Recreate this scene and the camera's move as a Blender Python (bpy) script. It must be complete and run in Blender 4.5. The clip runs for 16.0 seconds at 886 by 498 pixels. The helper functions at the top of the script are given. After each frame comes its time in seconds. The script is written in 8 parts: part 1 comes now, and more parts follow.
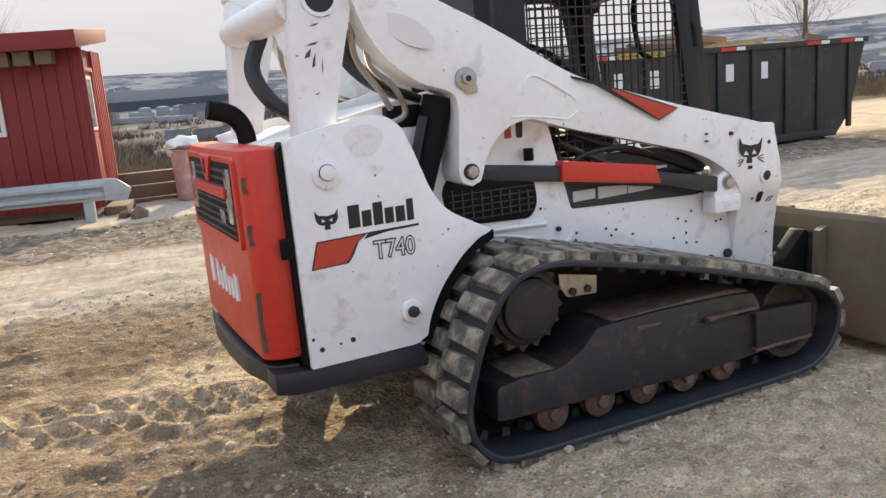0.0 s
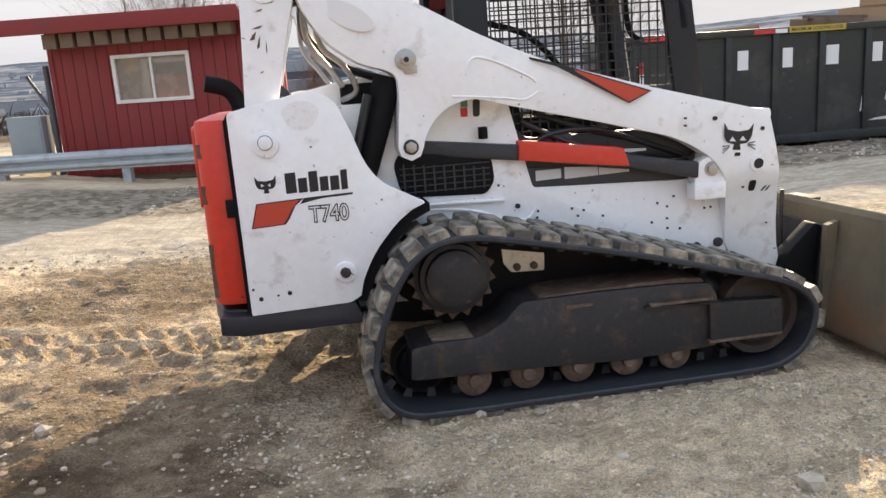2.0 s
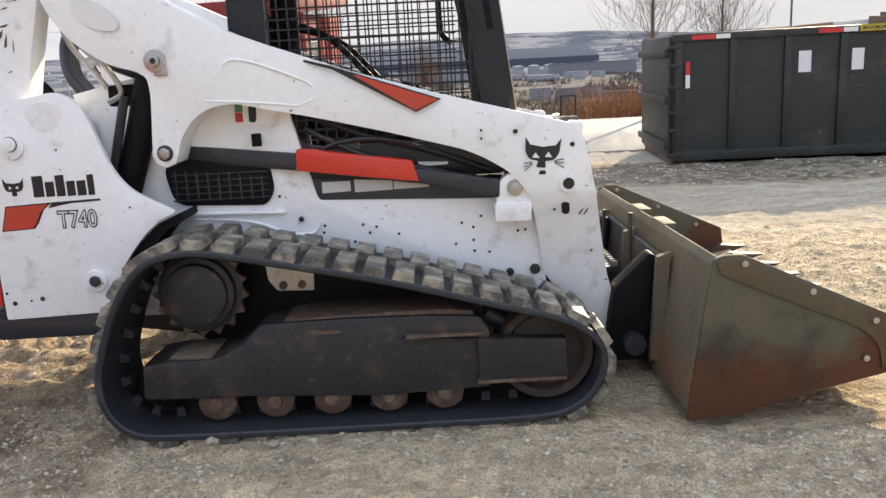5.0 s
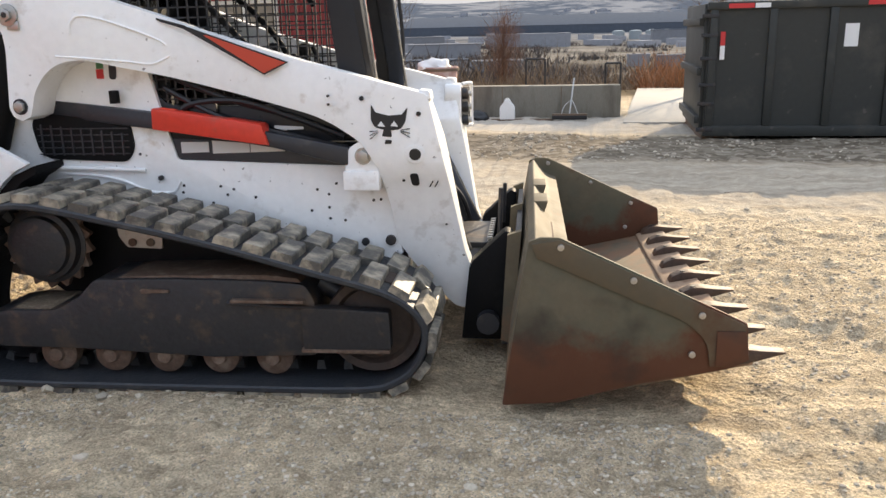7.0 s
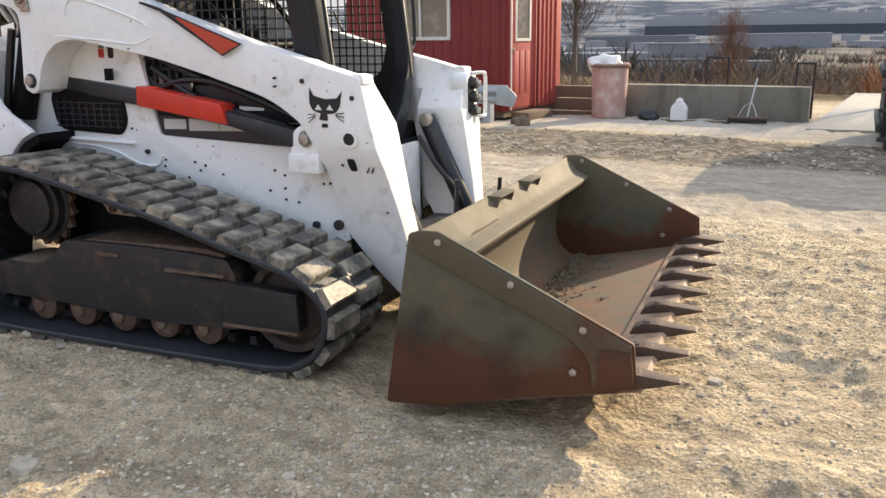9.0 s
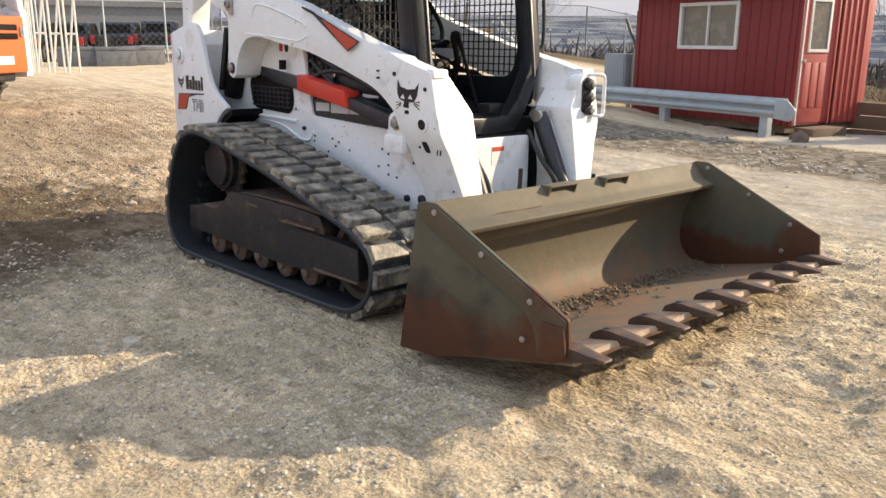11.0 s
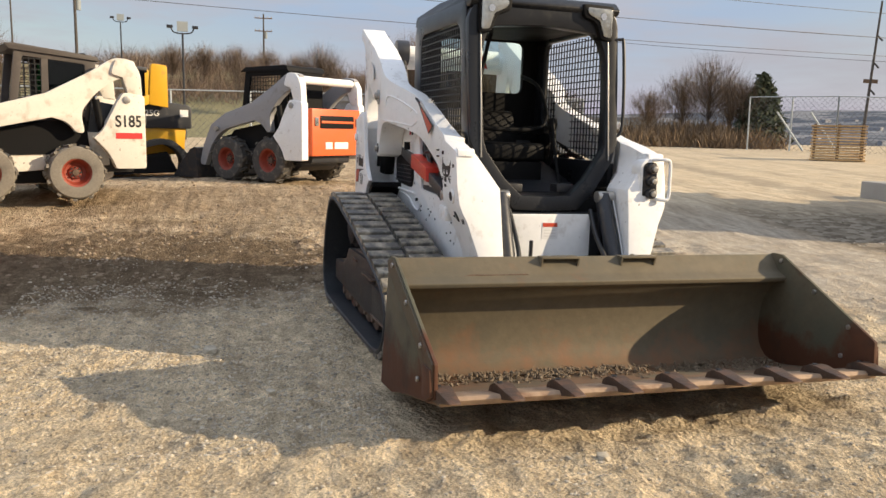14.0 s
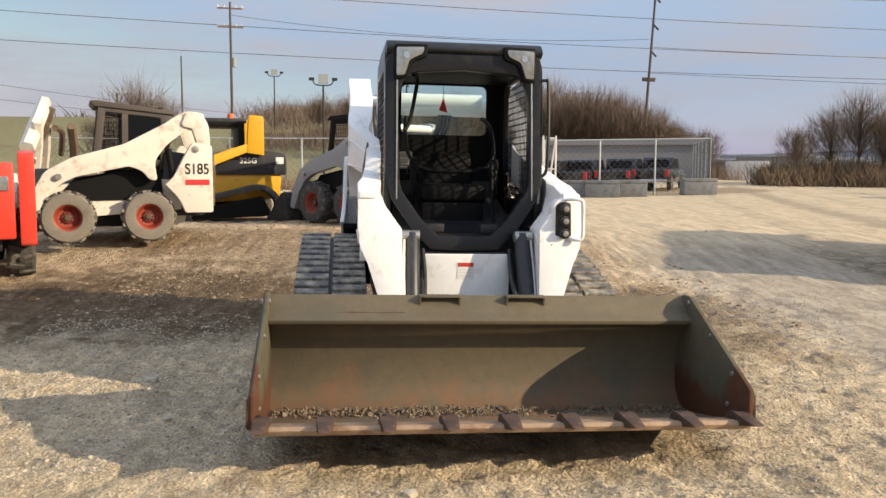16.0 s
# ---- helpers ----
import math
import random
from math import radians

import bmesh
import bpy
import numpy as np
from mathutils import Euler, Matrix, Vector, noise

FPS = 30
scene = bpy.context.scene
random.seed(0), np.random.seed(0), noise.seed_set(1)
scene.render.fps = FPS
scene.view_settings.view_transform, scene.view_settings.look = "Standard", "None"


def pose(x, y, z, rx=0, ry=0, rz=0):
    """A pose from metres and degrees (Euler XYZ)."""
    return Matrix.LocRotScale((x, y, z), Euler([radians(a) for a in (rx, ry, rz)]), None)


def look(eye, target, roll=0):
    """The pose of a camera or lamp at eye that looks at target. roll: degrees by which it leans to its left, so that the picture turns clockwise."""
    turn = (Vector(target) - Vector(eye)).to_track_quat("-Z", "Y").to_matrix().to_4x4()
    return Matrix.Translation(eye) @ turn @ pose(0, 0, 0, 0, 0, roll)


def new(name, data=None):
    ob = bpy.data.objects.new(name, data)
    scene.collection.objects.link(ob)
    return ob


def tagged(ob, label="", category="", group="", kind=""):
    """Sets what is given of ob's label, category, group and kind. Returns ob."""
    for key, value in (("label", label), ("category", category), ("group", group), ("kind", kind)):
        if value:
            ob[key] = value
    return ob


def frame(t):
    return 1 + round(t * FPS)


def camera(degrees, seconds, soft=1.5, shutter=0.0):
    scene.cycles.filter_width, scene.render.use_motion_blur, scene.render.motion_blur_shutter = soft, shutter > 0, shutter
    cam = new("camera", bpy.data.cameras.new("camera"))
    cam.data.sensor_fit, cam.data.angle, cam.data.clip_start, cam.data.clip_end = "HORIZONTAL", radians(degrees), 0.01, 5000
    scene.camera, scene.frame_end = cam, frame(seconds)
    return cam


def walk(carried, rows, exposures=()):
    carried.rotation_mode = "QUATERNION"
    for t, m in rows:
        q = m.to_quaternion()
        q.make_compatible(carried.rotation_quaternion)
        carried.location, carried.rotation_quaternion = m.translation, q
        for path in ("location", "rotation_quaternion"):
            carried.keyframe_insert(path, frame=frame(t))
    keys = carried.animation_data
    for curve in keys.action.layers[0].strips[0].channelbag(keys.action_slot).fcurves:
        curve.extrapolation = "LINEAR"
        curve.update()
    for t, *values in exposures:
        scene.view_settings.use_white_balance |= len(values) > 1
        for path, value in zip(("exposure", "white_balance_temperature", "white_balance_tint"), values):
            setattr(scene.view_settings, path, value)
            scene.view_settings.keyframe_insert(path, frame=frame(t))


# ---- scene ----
cam = camera(57.0, 16.0)
# seconds, eye in metres, turn in degrees
ROWS = [
    (0.0, -1.294, -3.872, 1.543, 78.19, 4.48, -21.49),
    (0.5, -1.020, -4.144, 1.547, 77.58, 4.36, -16.75),
    (1.0, -0.775, -4.256, 1.500, 77.77, 4.30, -12.55),
    (1.5, -0.498, -4.285, 1.530, 77.00, 3.90, -8.72),
    (2.0, -0.205, -4.385, 1.510, 77.17, 3.81, -6.05),
    (2.5, 0.053, -4.405, 1.510, 77.73, 3.65, -4.25),
    (3.0, 0.316, -4.328, 1.523, 78.26, 3.55, -2.49),
    (3.5, 0.553, -4.304, 1.498, 78.28, 3.32, -1.37),
    (4.0, 0.834, -4.288, 1.509, 77.70, 2.72, -0.18),
    (4.2, 0.960, -4.249, 1.471, 77.84, 2.75, 0.88),
    (6.3, 1.985, -3.984, 1.449, 75.66, 2.25, 6.41),
    (6.5, 2.081, -3.960, 1.436, 75.55, 2.02, 7.29),
    (7.0, 2.418, -3.922, 1.437, 74.93, 1.34, 10.39),
    (7.5, 2.700, -3.817, 1.402, 75.00, 1.34, 12.82),
    (8.0, 2.956, -3.697, 1.387, 74.73, 1.55, 16.23),
    (8.5, 3.273, -3.622, 1.394, 74.86, 1.34, 21.20),
    (9.0, 3.536, -3.449, 1.363, 75.05, 0.75, 26.67),
    (9.5, 3.809, -3.341, 1.364, 75.52, 0.03, 33.18),
    (9.7, 3.951, -3.275, 1.355, 75.73, 0.04, 36.61),
    (11.8, 5.185, -2.792, 1.303, 77.56, 0.79, 55.83),
    (12.0, 5.285, -2.680, 1.268, 78.80, 1.16, 57.77),
    (12.5, 5.554, -2.517, 1.272, 82.38, -0.56, 67.01),
    (13.0, 5.697, -2.277, 1.264, 82.45, -0.26, 70.93),
    (13.5, 5.818, -1.998, 1.276, 82.03, -0.49, 74.25),
    (14.0, 6.003, -1.673, 1.288, 81.81, -0.98, 77.15),
    (14.5, 6.112, -1.353, 1.282, 82.43, -1.06, 79.24),
    (15.0, 6.261, -1.032, 1.286, 83.36, -0.81, 82.13),
    (15.5, 6.346, -0.675, 1.295, 84.22, -0.52, 84.80),
    (16.0, 6.292, -0.356, 1.294, 84.71, -0.14, 87.49),
]
walk(cam, [(t, pose(x, y, z, rx, ry, rz)) for t, x, y, z, rx, ry, rz in ROWS],
     exposures=((0.0, 0.75, 6500, 10), (2.0, 0.88, 6550, 10), (4.2, 0.94, 6550, 10), (7.0, 0.84, 6600, 10), (9.7, 0.70, 6500, 10), (11.8, 0.54, 6650, 11), (13.0, 0.31, 6800, 11), (14.5, 0.28, 6700, 10), (16.0, 0.27, 6550, 10)))

# ---- sky and sun ----
SUN_DIR = Vector((0.40, 1.0, 0.425)).normalized()
sun_data = bpy.data.lights.new("sun", "SUN")
sun_data.energy, sun_data.angle, sun_data.color = 5.0, radians(0.6), (1.0, 0.82, 0.58)
sun = new("sun", sun_data)
sun.matrix_world = look((0, 40, 30), tuple(Vector((0, 40, 30)) - SUN_DIR))

world = bpy.data.worlds.new("sky")
scene.world = world
world.use_nodes = True
wn, wl = world.node_tree.nodes, world.node_tree.links
wn.clear()
w_out = wn.new("ShaderNodeOutputWorld")
w_bg = wn.new("ShaderNodeBackground")
w_sky = wn.new("ShaderNodeTexSky")
w_sky.sky_type, w_sky.sun_disc = "NISHITA", False
w_sky.sun_elevation, w_sky.sun_rotation = math.asin(SUN_DIR.z), math.atan2(SUN_DIR.x, SUN_DIR.y)
w_sky.air_density, w_sky.dust_density = 1.1, 0.7
w_co = wn.new("ShaderNodeTexCoord")
w_map = wn.new("ShaderNodeMapping")
w_map.inputs["Scale"].default_value = (0.9, 1.6, 8.0)
w_map.inputs["Rotation"].default_value = (0.1, 0.05, 0.4)
w_noise = wn.new("ShaderNodeTexNoise")
w_noise.inputs["Scale"].default_value, w_noise.inputs["Detail"].default_value = 1.6, 7.0
w_noise.inputs["Roughness"].default_value = 0.62
w_ramp = wn.new("ShaderNodeValToRGB")
w_ramp.color_ramp.elements[0].position, w_ramp.color_ramp.elements[1].position = 0.42, 0.60
w_ramp.color_ramp.elements[0].color, w_ramp.color_ramp.elements[1].color = (0.15, 0.15, 0.15, 1), (0.95, 0.95, 0.95, 1)
w_mix = wn.new("ShaderNodeMixRGB")
w_mix.inputs[2].default_value = (4.1, 4.15, 4.75, 1)
w_haze = wn.new("ShaderNodeMixRGB")
w_haze.blend_type = "DARKEN"
w_haze.inputs[0].default_value, w_haze.inputs[2].default_value = 1.0, (5.6, 5.5, 5.5, 1)
wl.new(w_co.outputs["Generated"], w_map.inputs[0])
wl.new(w_map.outputs[0], w_noise.inputs["Vector"])
wl.new(w_noise.outputs["Fac"], w_ramp.inputs[0])
wl.new(w_ramp.outputs[0], w_mix.inputs[0])
wl.new(w_sky.outputs[0], w_haze.inputs[1])
w_blue = wn.new("ShaderNodeMixRGB")
w_blue.blend_type = "LIGHTEN"
w_blue.inputs[0].default_value, w_blue.inputs[2].default_value = 1.0, (3.2, 4.3, 5.9, 1)
wl.new(w_haze.outputs[0], w_blue.inputs[1])
wl.new(w_blue.outputs[0], w_mix.inputs[1])
# towards the low sun the veil is cream-coloured
w_dot = wn.new("ShaderNodeVectorMath")
w_dot.operation = "DOT_PRODUCT"
w_dot.inputs[1].default_value = (SUN_DIR.x, SUN_DIR.y, 0.0)
w_near = wn.new("ShaderNodeMapRange")
w_near.inputs["From Min"].default_value, w_near.inputs["From Max"].default_value, w_near.inputs["To Max"].default_value = 0.2, 0.9, 0.65
w_cream = wn.new("ShaderNodeMixRGB")
w_cream.inputs[2].default_value = (5.0, 4.85, 4.6, 1)
wl.new(w_co.outputs["Generated"], w_dot.inputs[0])
wl.new(w_dot.outputs["Value"], w_near.inputs[0])
wl.new(w_near.outputs[0], w_cream.inputs[0])
wl.new(w_mix.outputs[0], w_cream.inputs[1])
# an overcast veil is dimmer at the horizon than overhead
w_sep = wn.new("ShaderNodeSeparateXYZ")
w_lift = wn.new("ShaderNodeMapRange")
w_lift.inputs["From Min"].default_value, w_lift.inputs["From Max"].default_value = 0.0, 0.9
w_lift.inputs["To Min"].default_value, w_lift.inputs["To Max"].default_value = 0.80, 1.65
w_scale = wn.new("ShaderNodeVectorMath")
w_scale.operation = "SCALE"
wl.new(w_co.outputs["Generated"], w_sep.inputs[0])
wl.new(w_sep.outputs[2], w_lift.inputs[0])
wl.new(w_cream.outputs[0], w_scale.inputs[0])
wl.new(w_lift.outputs[0], w_scale.inputs["Scale"])
wl.new(w_scale.outputs[0], w_bg.inputs[0])
w_bg.inputs[1].default_value = 0.107
wl.new(w_bg.outputs[0], w_out.inputs[0])

# ---- materials ----


def rgba(c):
    return (c[0], c[1], c[2], 1.0)


def surface(name, base, rough=0.5, metal=0.0, spots=None, amount=0.35, scale=6.0, fine=60.0, vary=0.12, bump=0.15, bump_scale=40.0, coat=0.0, stretch=None, each=0.0):
    """A worn surface: base colour varied at two scales, stains of a second colour with ragged edges, fine relief."""
    m = bpy.data.materials.new(name)
    m.use_nodes = True
    n, l = m.node_tree.nodes, m.node_tree.links
    b = n["Principled BSDF"]
    co = n.new("ShaderNodeTexCoord")
    src = co.outputs["Object"]
    if stretch:
        mp = n.new("ShaderNodeMapping")
        mp.inputs["Scale"].default_value = stretch
        l.new(src, mp.inputs[0])
        src = mp.outputs[0]
    big, small = n.new("ShaderNodeTexNoise"), n.new("ShaderNodeTexNoise")
    for t, s, d in ((big, scale, 8.0), (small, fine, 5.0)):
        t.inputs["Scale"].default_value, t.inputs["Detail"].default_value, t.inputs["Roughness"].default_value = s, d, 0.62
        l.new(src, t.inputs["Vector"])
    hsv = n.new("ShaderNodeHueSaturation")
    hsv.inputs["Color"].default_value = rgba(base)
    rng = n.new("ShaderNodeMapRange")
    rng.inputs["From Min"].default_value, rng.inputs["From Max"].default_value = 0.25, 0.75
    rng.inputs["To Min"].default_value, rng.inputs["To Max"].default_value = 1 - vary, 1 + vary
    l.new(small.outputs["Fac"], rng.inputs[0])
    val = rng.outputs[0]
    if each:
        info = n.new("ShaderNodeObjectInfo")
        away = n.new("ShaderNodeVectorMath")
        away.operation = "MULTIPLY_ADD"
        away.inputs[1].default_value = (41.0, 23.0, 67.0)
        l.new(info.outputs["Random"], away.inputs[0])
        l.new(src, away.inputs[2])
        for t in (big, small):
            l.new(away.outputs[0], t.inputs["Vector"])
        r2 = n.new("ShaderNodeMapRange")
        r2.inputs["To Min"].default_value, r2.inputs["To Max"].default_value = 1 - each, 1 + each
        l.new(info.outputs["Random"], r2.inputs[0])
        mu = n.new("ShaderNodeMath")
        mu.operation = "MULTIPLY"
        l.new(val, mu.inputs[0])
        l.new(r2.outputs[0], mu.inputs[1])
        val = mu.outputs[0]
    l.new(val, hsv.inputs["Value"])
    col = hsv.outputs[0]
    if spots:
        ramp = n.new("ShaderNodeValToRGB")
        e = ramp.color_ramp.elements
        e[0].position, e[1].position = 0.62 - 0.3 * amount, 0.72 - 0.14 * amount
        e[0].color, e[1].color = (0, 0, 0, 1), (min(1.0, 0.35 + amount),) * 3 + (1,)
        l.new(big.outputs["Fac"], ramp.inputs[0])
        mix = n.new("ShaderNodeMixRGB")
        mix.inputs[2].default_value = rgba(spots)
        l.new(ramp.outputs[0], mix.inputs[0])
        l.new(col, mix.inputs[1])
        col = mix.outputs[0]
    l.new(col, b.inputs["Base Color"])
    rr = n.new("ShaderNodeMapRange")
    rr.inputs["To Min"].default_value, rr.inputs["To Max"].default_value = max(0.04, rough - 0.12), min(1.0, rough + 0.14)
    l.new(big.outputs["Fac"], rr.inputs[0])
    l.new(rr.outputs[0], b.inputs["Roughness"])
    b.inputs["Metallic"].default_value = metal
    b.inputs["Coat Weight"].default_value = coat
    if bump:
        bt = n.new("ShaderNodeTexNoise")
        bt.inputs["Scale"].default_value, bt.inputs["Detail"].default_value = bump_scale, 6.0
        l.new(src, bt.inputs["Vector"])
        bp = n.new("ShaderNodeBump")
        bp.inputs["Strength"].default_value, bp.inputs["Distance"].default_value = bump, 0.01
        l.new(bt.outputs["Fac"], bp.inputs["Height"])
        l.new(bp.outputs[0], b.inputs["Normal"])
    return m


def glass(name, tint, rough=0.03, alpha=0.25):
    """A thin pane: mostly clear, with a real gloss."""
    m = bpy.data.materials.new(name)
    m.use_nodes = True
    n, l = m.node_tree.nodes, m.node_tree.links
    n.clear()
    out, mx = n.new("ShaderNodeOutputMaterial"), n.new("ShaderNodeMixShader")
    tr, gl = n.new("ShaderNodeBsdfTransparent"), n.new("ShaderNodeBsdfGlossy")
    fr = n.new("ShaderNodeFresnel")
    fr.inputs[0].default_value = 1.5
    tr.inputs[0].default_value, gl.inputs["Roughness"].default_value = rgba(tint), rough
    l.new(fr.outputs[0], mx.inputs[0])
    l.new(tr.outputs[0], mx.inputs[1])
    l.new(gl.outputs[0], mx.inputs[2])
    l.new(mx.outputs[0], out.inputs[0])
    return m


def plain(name, base, rough=0.6, metal=0.0):
    m = bpy.data.materials.new(name)
    m.use_nodes = True
    b = m.node_tree.nodes["Principled BSDF"]
    b.inputs["Base Color"].default_value, b.inputs["Roughness"].default_value, b.inputs["Metallic"].default_value = rgba(base), rough, metal
    return m


WHITE = surface("white_paint", (0.86, 0.86, 0.85), 0.35, spots=(0.42, 0.37, 0.31), amount=0.10, scale=7, fine=24, vary=0.04, bump=0.05, bump_scale=9)
CREAM = surface("old_white_paint", (0.70, 0.66, 0.58), 0.5, spots=(0.35, 0.26, 0.18), amount=0.3, scale=5, fine=20, vary=0.06, bump=0.06)
RED = surface("red_paint", (0.62, 0.045, 0.025), 0.38, spots=(0.25, 0.10, 0.07), amount=0.16, scale=6, fine=30, vary=0.10, bump=0.04)
ORANGE = surface("orange_paint", (0.75, 0.13, 0.035), 0.4, spots=(0.4, 0.13, 0.07), amount=0.1, scale=5, vary=0.06, bump=0.03)
ORANGE_DECAL = plain("orange_decal", (0.50, 0.055, 0.025), 0.45)
CHARCOAL = surface("charcoal_paint", (0.022, 0.024, 0.030), 0.42, spots=(0.09, 0.08, 0.07), amount=0.16, scale=8, vary=0.15, bump=0.08)
BLACK = surface("black_plastic", (0.0045, 0.0045, 0.005), 0.6, spots=(0.018, 0.017, 0.016), amount=0.10, scale=9, vary=0.2, bump=0.1)
CABGREY = surface("cab_grey_paint", (0.014, 0.015, 0.018), 0.30, spots=(0.06, 0.056, 0.05), amount=0.12, scale=6, vary=0.1, bump=0.05)
RUBBER = surface("track_rubber", (0.020, 0.023, 0.028), 0.55, spots=(0.085, 0.08, 0.072), amount=0.25, scale=5, fine=70, vary=0.3, bump=0.35, bump_scale=60)
LUGRUBBER = surface("dusty_lug_rubber", (0.085, 0.080, 0.070), 0.5, spots=(0.40, 0.35, 0.265), amount=0.58, scale=11, fine=70, vary=0.3, bump=0.3, bump_scale=50, each=0.15)
MUDSTEEL = surface("muddy_dark_steel", (0.018, 0.0185, 0.0215), 0.5, spots=(0.085, 0.055, 0.034), amount=0.30, scale=6, vary=0.25, bump=0.3)
RUST = surface("rusty_steel", (0.10, 0.062, 0.042), 0.75, spots=(0.20, 0.15, 0.11), amount=0.4, scale=14, vary=0.3, bump=0.3, bump_scale=80)
DARKRUST = surface("dark_rusty_steel", (0.042, 0.028, 0.021), 0.7, spots=(0.09, 0.06, 0.042), amount=0.35, scale=9, vary=0.25, bump=0.3, bump_scale=60)
LIPSTEEL = surface("dusty_lip_steel", (0.33, 0.225, 0.145), 0.75, spots=(0.17, 0.085, 0.045), amount=0.35, scale=7, fine=30, vary=0.2, bump=0.2, bump_scale=50)
TOOTH = surface("rust_brown_tooth_steel", (0.055, 0.033, 0.022), 0.6, spots=(0.16, 0.08, 0.045), amount=0.4, scale=12, fine=40, vary=0.25, bump=0.3, bump_scale=60)
STEEL = surface("bare_steel", (0.42, 0.41, 0.39), 0.35, metal=0.8, spots=(0.25, 0.18, 0.12), amount=0.2, scale=20, vary=0.1, bump=0.05)
CHROME = plain("chrome_rod", (0.7, 0.7, 0.7), 0.15, 1.0)
GALV = surface("galvanised_steel", (0.42, 0.46, 0.48), 0.55, metal=0.35, spots=(0.30, 0.30, 0.29), amount=0.3, scale=4, vary=0.08, bump=0.05)
HOSE = plain("rubber_hose", (0.012, 0.012, 0.014), 0.42)
DECAL_BLACK = plain("black_decal", (0.012, 0.012, 0.013), 0.5)
DECAL_WHITE = plain("white_decal", (0.75, 0.75, 0.74), 0.5)
DECAL_RED = plain("red_decal", (0.55, 0.03, 0.03), 0.5)
DECAL_GREY = plain("smudged_grey_decal", (0.62, 0.61, 0.60), 0.6)
FAINT = surface("faint_smear", (0.83, 0.825, 0.81), 0.45, spots=(0.60, 0.57, 0.53), amount=0.28, scale=26, fine=60, vary=0.04, bump=0.0)
SMEAR = plain("faded_smear", (0.76, 0.75, 0.735), 0.55)
GREENDECAL = plain("green_decal", (0.08, 0.22, 0.10), 0.5)
PANE = glass("clear_pane", (0.82, 0.90, 0.88))
LENS = surface("lamp_lens", (0.38, 0.39, 0.38), 0.16, metal=0.7, vary=0.3, fine=26, bump=0.25, bump_scale=45, coat=0.8)
DIRT = surface("loose_dirt", (0.16, 0.12, 0.08), 0.95, spots=(0.30, 0.235, 0.16), amount=0.4, scale=30, fine=120, vary=0.3, bump=0.6, bump_scale=90)
STONE = surface("limestone", (0.42, 0.37, 0.285), 0.9, spots=(0.28, 0.24, 0.19), amount=0.4, scale=14, fine=80, vary=0.2, bump=0.4, bump_scale=50, each=0.2)
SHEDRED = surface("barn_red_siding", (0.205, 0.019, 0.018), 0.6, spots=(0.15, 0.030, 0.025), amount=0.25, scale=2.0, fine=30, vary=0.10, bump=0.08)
# lighter copy of the red: sunlight on the shed's east end put into colour
SUNLITRED = surface("red_with_painted_sunlight", (0.42, 0.09, 0.075), 0.5, spots=(0.26, 0.05, 0.04), amount=0.2, scale=3, vary=0.08, bump=0.05)
TRIMWHITE = surface("white_trim", (0.70, 0.68, 0.63), 0.5, spots=(0.45, 0.41, 0.35), amount=0.2, scale=8, vary=0.05, bump=0.04)
CURTAIN = surface("blind_behind_glass", (0.19, 0.17, 0.14), 0.25, vary=0.08, scale=3, fine=8, spots=(0.28, 0.24, 0.19), amount=0.3, bump=0.0, coat=0.8)
BINPAINT = surface("dark_grey_container_paint", (0.0195, 0.0225, 0.0205), 0.5, spots=(0.07, 0.062, 0.05), amount=0.25, scale=1.4, fine=14, vary=0.15, bump=0.12, bump_scale=6)
CABBROWN = surface("faded_brown_cab_paint", (0.075, 0.062, 0.054), 0.6, spots=(0.12, 0.10, 0.085), amount=0.3, scale=5, vary=0.12, bump=0.06)
TINTED = glass("green_tinted_pane", (0.10, 0.20, 0.15))
BOXGREY = surface("dark_grey_box_paint", (0.19, 0.195, 0.20), 0.5, spots=(0.07, 0.07, 0.072), amount=0.3, scale=3, vary=0.08, bump=0.05)
WALLCONC = surface("stained_wall_concrete", (0.20, 0.185, 0.15), 0.9, spots=(0.115, 0.10, 0.078), amount=0.45, scale=2.0, fine=40, vary=0.15, bump=0.25, bump_scale=30, stretch=(1.6, 1.6, 0.45))
CONCRETE = surface("weathered_concrete", (0.30, 0.285, 0.25), 0.9, spots=(0.19, 0.175, 0.15), amount=0.4, scale=2.5, fine=40, vary=0.12, bump=0.25, bump_scale=30)
SLABCONC = surface("pale_concrete_slab", (0.37, 0.345, 0.30), 0.9, spots=(0.34, 0.31, 0.27), amount=0.35, scale=1.2, fine=30, vary=0.1, bump=0.2)
WOOD = surface("raw_lumber", (0.58, 0.38, 0.18), 0.8, spots=(0.27, 0.16, 0.08), amount=0.35, scale=3, fine=26, vary=0.18, bump=0.15, each=0.25)
DARKWOOD = surface("weathered_timber", (0.16, 0.11, 0.075), 0.85, spots=(0.08, 0.055, 0.04), amount=0.3, scale=3, vary=0.2, bump=0.2)
CARDBOARD = surface("cardboard", (0.33, 0.22, 0.13), 0.85, vary=0.08, scale=3, spots=(0.26, 0.17, 0.10), amount=0.25, bump=0.05)
BARK = surface("bare_bark", (0.13, 0.105, 0.085), 0.9, vary=0.2, bump=0.2)
TWIG = surface("winter_twigs", (0.17, 0.13, 0.10), 0.9, vary=0.25, bump=0.0)
REDTWIG = surface("reddish_twigs", (0.21, 0.125, 0.085), 0.95, vary=0.25, bump=0.0)
BUSH = surface("dry_brush", (0.22, 0.16, 0.105), 0.95, spots=(0.09, 0.07, 0.05), amount=0.4, scale=1.0, fine=8, vary=0.3, bump=0.0)
